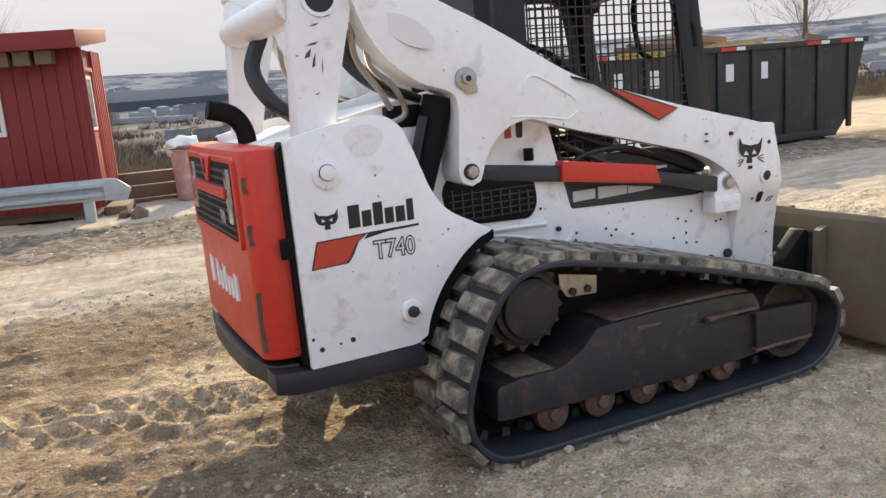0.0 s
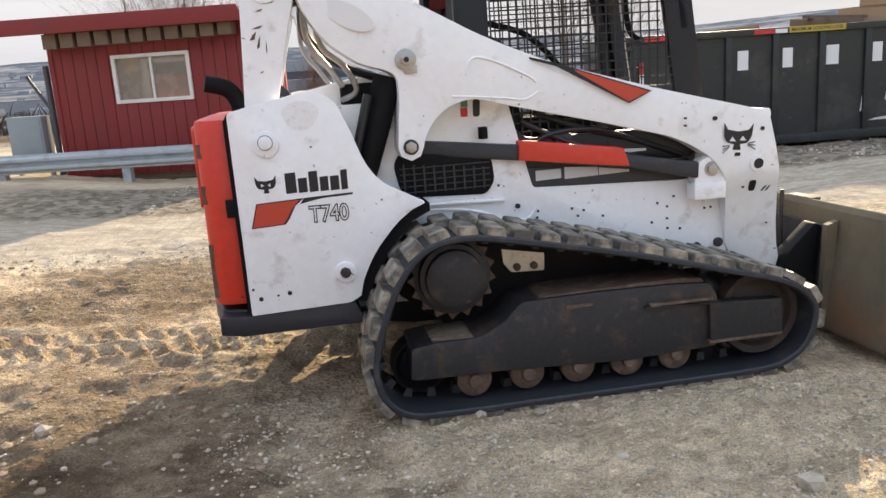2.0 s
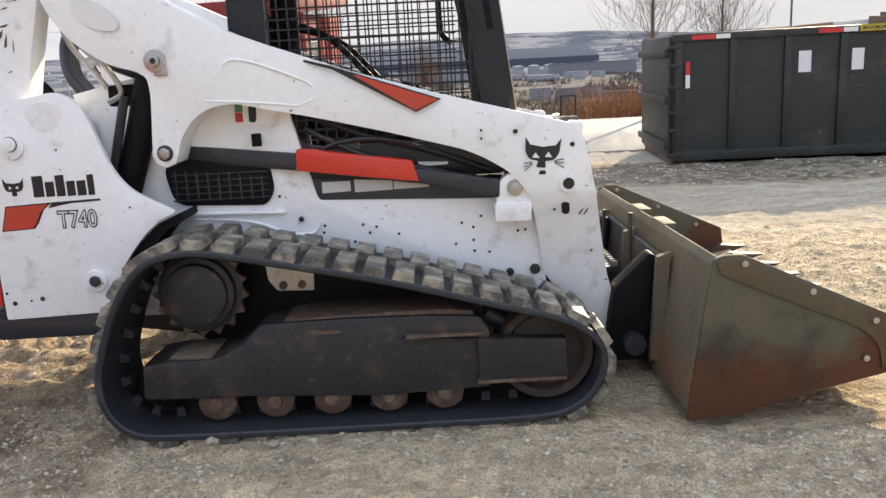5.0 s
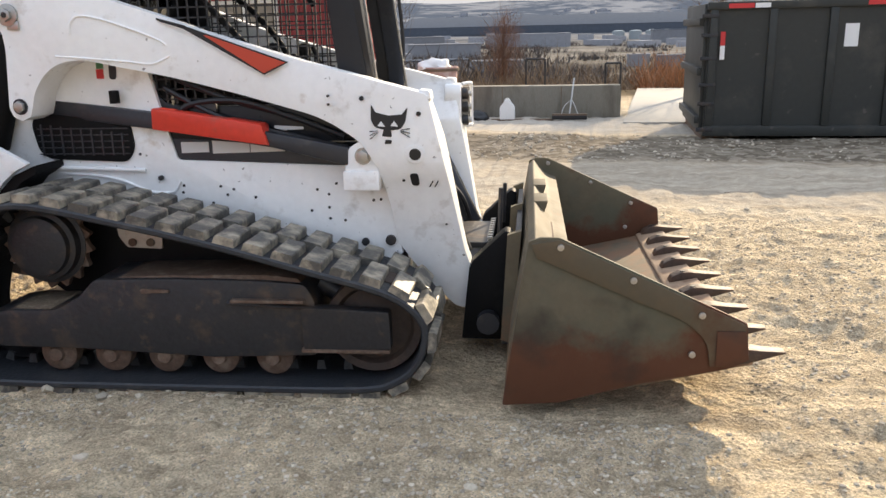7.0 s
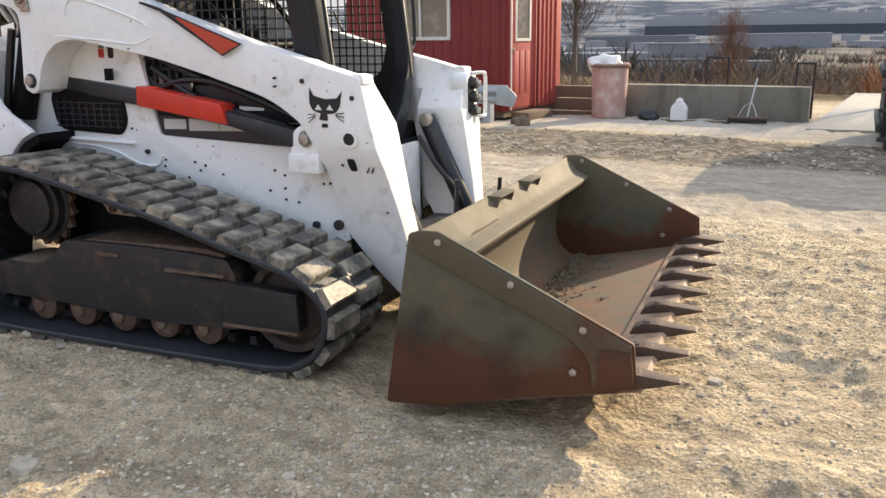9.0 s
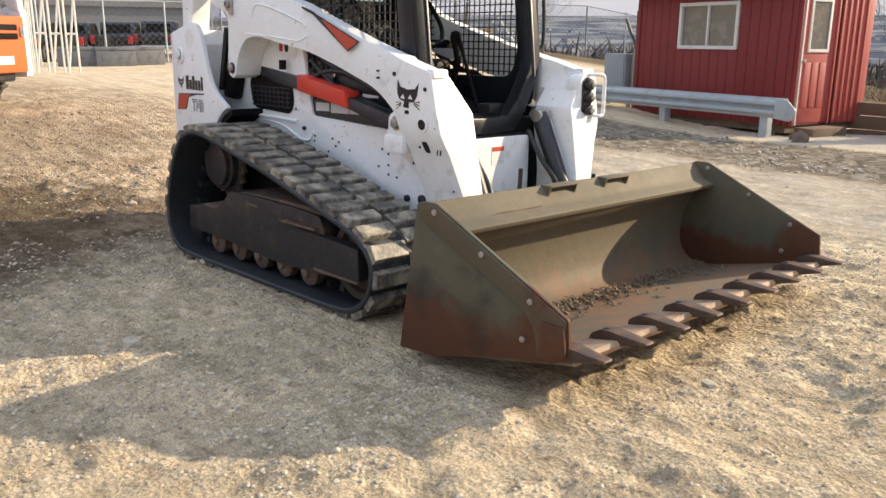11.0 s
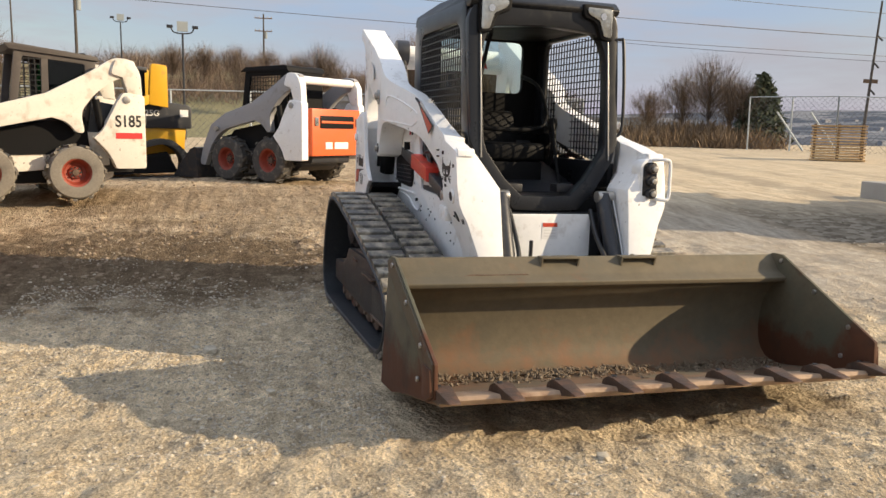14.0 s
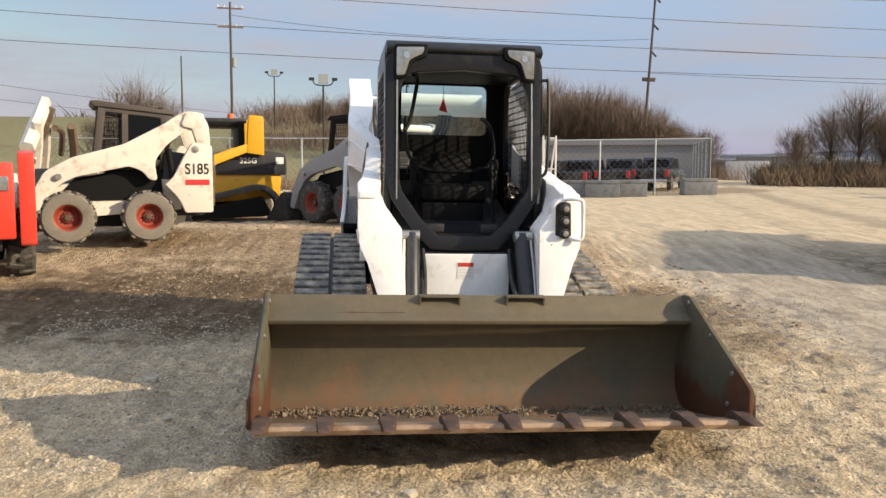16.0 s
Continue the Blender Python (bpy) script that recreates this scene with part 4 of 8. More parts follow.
# rear side panels
PANEL = [(-0.765, 1.365, 0.02), (-0.62, 1.398), (-0.40, 1.437, 0.10), (-0.31, 1.385, 0.05), (-0.262, 1.265), (-0.208, 1.11, 0.1), (-0.144, 1.022, 0.06), (0.045, 0.922, 0.02), (-0.02, 0.895), (-0.091, 0.843, 0.06), (-0.199, 0.719, 0.1), (-0.258, 0.60, 0.06), (-0.275, 0.53), (-0.32, 0.503, 0.02), (-0.757, 0.482, 0.01)]


def side_panel():
    return prism(PANEL, -0.885, -0.855, bevel=0.006)


rear_r, rear_l = both("side_panel", side_panel, WHITE, loader, "white rear side panel with black and red decals")
both("upright_box", lambda: prism([(-0.74, 0.50), (-0.74, 1.33), (-0.45, 1.39), (-0.36, 1.30), (-0.33, 0.52)], -0.855, -0.62, bevel=0.01), WHITE, loader)
both("panel_skirt", lambda: prism([(-0.90, 0.40), (-0.90, 0.485), (-0.76, 0.478), (-0.30, 0.50), (-0.26, 0.40, 0.03), (-0.80, 0.385)], -0.872, -0.60, bevel=0.012), CHARCOAL, loader, "dark lower skirt")
both("panel_boss", lambda: cyl((-0.618, -0.885, 1.225), (-0.618, -0.897, 1.225), 0.056, seg=28, bevel=0.004), WHITE, loader)
both("pivot_pin", lambda: cyl((-0.618, -0.897, 1.232), (-0.618, -0.912, 1.232), 0.029, seg=22, bevel=0.004), WHITE, loader, "round pivot pin")
both("pin_gap", lambda: cyl((-0.618, -0.896, 1.232), (-0.618, -0.899, 1.232), 0.032, seg=22), DECAL_BLACK, loader)
both("tie_down", lambda: cyl((-0.335, -0.885, 0.645), (-0.335, -0.90, 0.645), 0.046, seg=24, bevel=0.004), WHITE, loader)
both("tie_bolt", lambda: cyl((-0.335, -0.90, 0.645), (-0.335, -0.915, 0.645), 0.024, seg=8, bevel=0.003), MUDSTEEL, loader, "greasy hex bolt")
for x, z, r in ((-0.71, 0.555, 0.010), (-0.635, 0.565, 0.005), (-0.585, 0.572, 0.010), (-0.43, 1.20, 0.004), (-0.77 + 0.03, 0.6, 0.006), (-0.35, 0.92, 0.004), (-0.15, 0.95, 0.004)):
    both("panel_hole", lambda: cyl((x, -0.884, z), (x, -0.8875, z), r, seg=12), DECAL_BLACK, loader)
# decals: lettering of the maker stays plain bars, the head badge a plain horned shape
HEAD = [(-1.0, 1.0), (-0.72, 0.55), (0.0, 0.42), (0.72, 0.55), (1.0, 1.0), (0.95, 0.1, 0.15), (0.72, -0.35, 0.2), (0.2, -0.45), (0.28, -0.85, 0.1), (-0.28, -0.85, 0.1), (-0.2, -0.45), (-0.72, -0.35, 0.2), (-0.95, 0.1, 0.15)]


def badge(cx, cz, s, y, tilt=0.0, mat=None):
    c, q = math.cos(tilt), math.sin(tilt)
    pts = [((p[0] * c - p[1] * q) * s + cx, (p[0] * q + p[1] * c) * s * 0.9 + cz) + ((p[2] * s,) if len(p) > 2 else ()) for p in HEAD]
    return prism(pts, y, y - 0.0015)


for side in (0, 1):
    flip = mirrored if side else (lambda b: b)
    par = (rear_r, rear_l)[side]
    part("badge", flip(badge(-0.635, 1.052, 0.045, -0.8852)), DECAL_BLACK, par, "black badge")
    part("badge_patch", flip(prism([(-0.655, 1.045), (-0.655, 1.06), (-0.642, 1.052)], -0.8868, -0.8878)), DECAL_WHITE, par)
    part("badge_patch", flip(prism([(-0.615, 1.045), (-0.615, 1.06), (-0.628, 1.052)], -0.8868, -0.8878)), DECAL_WHITE, par)
    x = -0.553
    for w, h in ((0.046, 0.088), (0.038, 0.062), (0.038, 0.088), (0.036, 0.062), (0.038, 0.062), (0.028, 0.085)):
        part("decal_bar", flip(prism([(x, 1.008), (x, 1.008 + h), (x + w, 1.010 + h), (x + w, 1.010)], -0.8852, -0.8866)), DECAL_BLACK, par)
        x += w + 0.008
    part("decal_flash", flip(prism([(-0.715, 0.868), (-0.685, 0.975), (-0.48, 0.985), (-0.52, 0.955), (-0.55, 0.90), (-0.57, 0.876)], -0.8852, -0.8862)), DECAL_BLACK, par)
    part("decal_flash", flip(prism([(-0.708, 0.872), (-0.681, 0.970), (-0.50, 0.979), (-0.535, 0.945), (-0.562, 0.897), (-0.578, 0.880)], -0.8863, -0.8873)), ORANGE_DECAL, par)
    part("decal_stripe", flip(prism([(-0.50, 0.960), (-0.48, 0.985), (-0.272, 0.993), (-0.272, 0.984), (-0.40, 0.978), (-0.46, 0.968)], -0.8852, -0.8862)), DECAL_BLACK, par)
    base = Matrix.Translation((-0.380, -0.8868, 0.907)) @ Matrix.Rotation(radians(90), 4, "X")
    if side:
        base = Matrix.Translation((-0.380, 0.8868, 0.907)) @ Matrix.Rotation(radians(180), 4, "Z") @ Matrix.Rotation(radians(90), 4, "X")
    for bold, mt, dy in ((0.0045, DECAL_BLACK, 0.0), (-0.001, DECAL_WHITE, -0.0008 if not side else 0.0008)):
        lettering("model_number", "T740", 0.100, Matrix.Translation((0, dy, 0)) @ base @ Matrix.Shear("XZ", 4, (0, 0)), mt, par, 0.0005, bold, 0.80)
    part("smudge", flip(prism([(-0.46 + 0.085 * math.cos(a) * (0.9 + 0.1 * math.sin(3 * a)), 1.335 + 0.062 * math.sin(a)) for a in (k * 0.42 for k in range(15))], -0.8852, -0.8857)), FAINT, par, "faded round smear")

# tailgate and bumper
TAILPLAN = [(-0.785, -0.83), (-0.895, -0.825, 0.03), (-0.945, -0.775, 0.03), (-0.953, -0.40), (-0.955, 0.0), (-0.953, 0.40), (-0.945, 0.775, 0.03), (-0.895, 0.825, 0.03), (-0.785, 0.83)]
tail = part("tailgate", prism(TAILPLAN, 0.52, 1.345, axis="z", bevel=0.03), RED, loader, "red rear engine door with a black grille")
part("tailgate_rim", ring([(-0.73, 0.955, 0.03), (-0.73, 1.315, 0.03), (0.73, 1.315, 0.03), (0.73, 0.955, 0.03)], [(-0.695, 0.985, 0.02), (-0.695, 1.29, 0.02), (0.695, 1.29, 0.02), (0.695, 0.985, 0.02)], -0.961, -0.93, axis="x", bevel=0.006), RED, tail)
part("grille", prism([(-0.70, 0.98, 0.02), (-0.70, 1.295, 0.02), (0.70, 1.295, 0.02), (0.70, 0.98, 0.02)], -0.957, -0.93, axis="x", bevel=0.004), BLACK, tail, "black louvred grille")
tail.location.x = 0.028
for k in range(9):
    part("louvre", box((-0.961, -0.68, 0.995 + 0.032 * k), (-0.955, 0.68, 1.006 + 0.032 * k), 0.002), CHARCOAL, tail)
part("grille_bar", box((-0.972, -0.56, 1.145), (-0.955, 0.56, 1.19), 0.006), RED, tail)
part("grille_peak", prism([(-0.20, 1.312), (0.20, 1.312), (0.05, 1.20, 0.03), (-0.05, 1.20, 0.03)], -0.972, -0.95, axis="x", bevel=0.01), RED, tail)
part("lock_slot", prism([(-0.02, 1.235), (-0.02, 1.295), (0.02, 1.295), (0.02, 1.235)], -0.9755, -0.9715, axis="x"), DECAL_BLACK, tail)
for s in (-1, 1):
    part("tail_lamp", box((-0.966, s * 0.615 - 0.045, 1.05), (-0.95, s * 0.615 + 0.045, 1.27), 0.008), LENS, tail, "pale upright rear lamp")
lettering("model_number", "T740", 0.075, Matrix.Translation((-0.9675, -0.44, 1.065)) @ Matrix.Rotation(radians(-90), 4, "Z") @ Matrix.Rotation(radians(90), 4, "X"), DECAL_GREY, tail, 0.0006, 0.0)
for y0, y1, h in ((0.50, 0.34, 0.13), (0.24, 0.13, 0.13), (0.10, -0.01, 0.095), (-0.04, -0.15, 0.13), (-0.18, -0.28, 0.095), (-0.31, -0.41, 0.095), (-0.44, -0.53, 0.12)):
    part("faded_bar", prism([(y0, 0.705), (y0 - 0.01, 0.705 + h), ((y0 + y1) / 2, 0.705 + h * 0.8), (y1, 0.705 + h), (y1, 0.72)], -0.9595, -0.945, axis="x"), DECAL_WHITE, tail, "worn white marking")
for z0, z1 in ((0.56, 0.80), (0.98, 1.06), (1.18, 1.24)):
    part("corner_scrape", prism([(-0.800, z0), (-0.792, (z0 + z1) / 2), (-0.798, z1), (-0.782, z1 - 0.02), (-0.776, (z0 + z1) / 2), (-0.784, z0 + 0.02)], -0.9425, -0.92, axis="x"), RUST, tail, "dark scraped corner")
part("bumper", prism([(-0.78, -0.80), (-0.89, -0.78, 0.05), (-0.945, -0.55, 0.05), (-0.955, 0.0), (-0.945, 0.55, 0.05), (-0.89, 0.78, 0.05), (-0.78, 0.80)], 0.41, 0.495, axis="z", bevel=0.015), CHARCOAL, loader, "black steel rear bumper")
both("door_seal", lambda: prism([(-0.775, 0.50), (-0.785, 1.33), (-0.766, 1.36), (-0.762, 0.49)], -0.862, -0.79), BLACK, loader)
both("door_latch", lambda: box((-0.815, -0.86, 0.92), (-0.77, -0.845, 1.0), 0.008), BLACK, loader)
part("exhaust_pipe", tube([(-0.74, 0.02, 1.30), (-0.75, 0.02, 1.40), (-0.80, 0.01, 1.47), (-0.90, 0.0, 1.50)], 0.042, 16, 6), BLACK, loader, "bent black exhaust stack")


# lift arms: rear posts and the long booms, stepping inwards towards the front
def boom_y(x):
    return -0.815 - 0.05 * float(ease(-x / 0.6)) + 0.18 * float(ease((x - 0.20) / 0.50))


BOOM = [(-0.66, 2.02, 0.06), (-0.60, 2.085, 0.05), (-0.46, 2.02), (-0.17, 1.885), (0.074, 1.765), (0.297, 1.640, 0.2), (0.433, 1.585), (0.774, 1.459), (1.172, 1.338), (1.742, 1.184, 0.02), (1.800, 0.935, 0.2), (1.875, 0.50), (1.965, 0.205, 0.02), (1.83, 0.215, 0.03), (1.70, 0.36), (1.585, 0.53), (1.56, 0.734, 0.2), (1.525, 0.88), (1.462, 0.985, 0.08), (1.296, 1.092, 0.1), (0.915, 1.196), (0.466, 1.308), (0.30, 1.352, 0.08), (0.20, 1.335, 0.05), (0.125, 1.285, 0.05), (0.075, 1.21, 0.05), (0.060, 1.155), (0.045, 1.118), (0.004, 1.10), (-0.036, 1.118), (-0.05, 1.155), (-0.028, 1.40, 0.05), (-0.035, 1.47, 0.03), (-0.075, 1.497, 0.03), (-0.19, 1.530, 0.05), (-0.335, 1.637, 0.08), (-0.411, 1.763, 0.1), (-0.44, 1.86, 0.05), (-0.50, 1.94)]


def arm_out(z):
    """The outer face at the front leans in below the pin."""
    return float(np.interp(z, (0.2, 0.62, 0.80, 0.85, 0.90, 1.0), (-0.43, -0.522, -0.580, -0.604, -0.624, -0.634)))


def arm_in(z):
    return float(np.interp(z, (0.2, 0.62, 0.99, 1.18), (-0.31, -0.382, -0.392, -0.528)))


def widened(x, y):
    """Undoes the narrowing of the body at a place on the right-hand side."""
    k = 0.0787 * min(2.75, max(0.0, 1.92 - x))
    return y - k if y - k < -0.5 else y / (1 - k / 0.5)


def boom():
    b = prism(BOOM, -0.085, 0.085)
    for z in (1.18, 1.09, 0.99, 0.90, 0.85, 0.80, 0.70, 0.62, 0.45, 0.32):
        bmesh.ops.bisect_plane(b, geom=b.verts[:] + b.edges[:] + b.faces[:], plane_co=(0, 0, z), plane_no=(0, 0, 1))
    for x in (0.2, 0.26, 0.32, 0.38, 0.44, 0.5, 0.56, 0.62, 0.7, 1.2, 1.43, 1.48, 1.54):
        bmesh.ops.bisect_plane(b, geom=b.verts[:] + b.edges[:] + b.faces[:], plane_co=(x, 0, 0), plane_no=(1, 0, 0))
    finish(b, 0.008, 2, 40)
    bmesh.ops.triangulate(b, faces=[f for f in b.faces if len(f.verts) > 4])
    for v in b.verts:
        grow = 1.0 + 0.15 * float(ease((v.co.x - 0.8) / 0.8)) - 0.35 * float(ease((0.75 - v.co.z) / 0.45))
        if v.co.y > 0:  # flat inner side beside the cab
            v.co.y *= 1.0 - float(ease((v.co.x - 0.18) / 0.3)) * (1.0 - float(ease((v.co.x - 1.42) / 0.12)))
        f = min(1.0, max(0.0, v.co.y / 0.17 + 0.5))
        v.co.y = v.co.y * grow + boom_y(v.co.x) + 0.085
        turn = float(ease((v.co.x - 1.44) / 0.10))
        if turn > 0:
            v.co.y += turn * (widened(v.co.x, arm_out(v.co.z) + f * (arm_in(v.co.z) - arm_out(v.co.z))) - v.co.y)
    return b


def hug(b, lift=0.003):
    """Lays a flat piece onto the bent outer face of the arm's front."""
    for v in b.verts:
        v.co.y += widened(v.co.x, arm_out(v.co.z)) - lift
    return b


boom_r, boom_l = both("lift_arm", boom, WHITE, loader, "white box-section lift arm with an orange wedge decal")
both("arm_crease", lambda: tube([(x, boom_y(x) - 0.001, z) for x, z in ((0.27, 1.45), (0.28, 1.50), (0.32, 1.525), (0.42, 1.50), (0.58, 1.43), (0.62, 1.40))], 0.006, 6, 5), WHITE, loader)
both("arm_crease", lambda: tube([(x, boom_y(x) - 0.001, z) for x, z in ((0.2, 1.365), (0.3, 1.356), (0.4, 1.345), (0.48, 1.335), (0.56, 1.325), (0.63, 1.355))], 0.005, 6, 5), WHITE, loader)


def rear_post():
    return prism([(-0.69, 1.36), (-0.672, 1.62, 0.2), (-0.66, 1.86, 0.05), (-0.64, 2.02, 0.07), (-0.56, 2.07, 0.06), (-0.46, 2.0, 0.08), (-0.425, 1.86, 0.08), (-0.485, 1.65, 0.2), (-0.543, 1.40), (-0.548, 1.36)], -0.83, -0.70, bevel=0.012)


both("rear_post", rear_post, WHITE, loader, "scratched white rear lift post")
both("post_hole", lambda: cyl((-0.556, -0.829, 1.872), (-0.556, -0.834, 1.872), 0.056, seg=28), DECAL_BLACK, loader)
both("post_hole_rim", lambda: lathe([(0.056, -0.83), (0.056, -0.838), (0.070, -0.838), (0.072, -0.83)], (-0.556, 0, 1.872), "y", 28), WHITE, loader)
for k, (x, z, w, h) in enumerate(((-0.60, 1.70, 0.05, 0.008), (-0.585, 1.77, 0.035, 0.006), (-0.62, 1.655, 0.03, 0.02), (-0.60, 1.62, 0.018, 0.03), (-0.545, 1.80, 0.05, 0.004), (-0.60, 1.52, 0.02, 0.005), (-0.57, 1.60, 0.006, 0.03))):
    both("post_chip", lambda: prism([(x - w / 2, z), (x - w * 0.1, z + h), (x + w / 2, z + h * 1.8), (x + w * 0.2, z + h * 0.2)], -0.828, -0.8322), RUST, loader, "chipped rusty scrape")
# cross tubes between the arms
part("cross_tube", tube([(-0.62, -0.76, 1.86), (-0.62, 0.0, 1.86), (-0.62, 0.76, 1.86)], 0.075, 20, 2), WHITE, loader, "white cross tube between the rear posts")
part("torsion_cap", cyl((-0.45, -0.62, 1.90), (-0.45, -0.52, 1.90), 0.095, seg=24, bevel=0.008), CHARCOAL, loader, "dark round cap")
part("lift_tube", tube([(-0.45, -0.6, 1.90), (-0.45, 0.6, 1.90)], 0.055, 18, 1), WHITE, loader)
# link hardware
both("boom_pivot", lambda: cyl((0.008, -0.815, 1.535), (0.008, -0.83, 1.535), 0.046, seg=24, bevel=0.004), STEEL, loader, "greasy pivot cap")
both("pivot_bolt", lambda: cyl((0.008, -0.83, 1.535), (0.008, -0.847, 1.535), 0.026, seg=6, bevel=0.002), STEEL, loader)
both("pivot_core", lambda: cyl((0.008, -0.847, 1.535), (0.008, -0.849, 1.535), 0.012, seg=12), DECAL_BLACK, loader)
both("pivot_tab", lambda: box((0.0, -0.827, 1.475), (0.055, -0.818, 1.51), 0.004), STEEL, loader)
both("lower_pivot_bolt", lambda: cyl((0.004, -0.815, 1.16), (0.004, -0.837, 1.16), 0.026, seg=6, bevel=0.003), STEEL, loader)
both("lower_pivot_ring", lambda: cyl((0.004, -0.815, 1.16), (0.004, -0.821, 1.16), 0.034, seg=20), CHARCOAL, loader)


def lift_link():
    return prism([(-0.02, 1.11, 0.03), (-0.02, 1.185, 0.03), (0.53, 1.118), (1.06, 1.03), (1.40, 0.968), (1.395, 0.888), (1.06, 0.966), (0.53, 1.043)], -0.645, -0.575, bevel=0.012)


both("lift_cylinder", lift_link, CHARCOAL, loader, "dark lift cylinder under the arm")
both("cylinder_guard", lambda: prism([(0.522, 1.046), (0.526, 1.138, 0.01), (0.60, 1.130), (1.024, 1.066, 0.01), (1.052, 0.977), (0.99, 0.984, 0.02), (0.60, 1.036)], -0.662, -0.56, bevel=0.006), RED, loader, "bright red cylinder guard")
both("cylinder_port", lambda: cyl((0.36, -0.66, 1.16), (0.36, -0.66, 1.215), 0.022, seg=12, bevel=0.003), BLACK, loader)
both("front_bracket", lambda: prism([(1.38, 0.80), (1.38, 0.925), (1.40, 0.965, 0.03), (1.46, 1.0, 0.05), (1.52, 0.955, 0.03), (1.535, 0.89), (1.53, 0.80)], -0.638, -0.56, bevel=0.006), WHITE, loader, "white rounded pivot bracket")
both("bracket_bolt", lambda: cyl((1.461, -0.638, 0.930), (1.461, -0.66, 0.930), 0.027, seg=6, bevel=0.003), STEEL, loader)
both("bracket_washer", lambda: cyl((1.461, -0.638, 0.930), (1.461, -0.643, 0.930), 0.036, seg=18), STEEL, loader)
both("bracket_step", lambda: box((1.372, -0.650, 0.785), (1.528, -0.56, 0.866), 0.006), WHITE, loader)
both("dark_ram", lambda: tube([(-0.06, -0.70, 1.47), (-0.13, -0.70, 1.25), (-0.23, -0.70, 0.98)], 0.062, 16, 4), BLACK, loader, "dark ram behind the side panel")
both("ram_rod", lambda: tube([(-0.16, -0.76, 1.40), (-0.27, -0.76, 1.02)], 0.020, 10, 1), HOSE, loader)
both("control_box", lambda: box((-0.27, -0.66, 1.36), (-0.12, -0.60, 1.45), 0.008), BLACK, loader, "small black box with a display")
both("red_notice", lambda: box((-0.26, -0.608, 1.285), (-0.13, -0.602, 1.34)), DECAL_RED, loader, "small red notice")
both("inner_side", lambda: prism([(-0.45, 1.0), (-0.45, 1.42), (0.05, 1.52), (0.10, 1.0)], -0.60, -0.555, bevel=0.004), WHITE, loader)
for k, pts in enumerate(([(-0.36, -0.72, 1.78), (-0.34, -0.70, 1.62), (-0.25, -0.70, 1.53), (-0.20, -0.68, 1.42), (-0.27, -0.66, 1.38)], [(-0.40, -0.74, 1.85), (-0.40, -0.71, 1.66), (-0.31, -0.70, 1.52), (-0.26, -0.68, 1.44)])):
    both("steel_line", lambda: tube(pts, 0.013, 8), STEEL, loader, "bent hydraulic steel line")
for k in range(4):
    o = 0.05 * k
    part("hose", tube([(-0.60, 0.30 - o, 1.80), (-0.66, 0.26 - o, 1.66), (-0.62, 0.10 - o, 1.52), (-0.52, -0.05 - o, 1.42), (-0.50, -0.1 - o, 1.36)], 0.028, 10), HOSE, loader, "thick black hydraulic hose")
for k in range(3):
    part("hose", tube([(-0.40, -0.66 + 0.05 * k, 1.84), (-0.40, -0.64 + 0.05 * k, 1.68), (-0.28, -0.62 + 0.05 * k, 1.55), (-0.10, -0.60 + 0.05 * k, 1.47)], 0.020, 8), HOSE, loader)

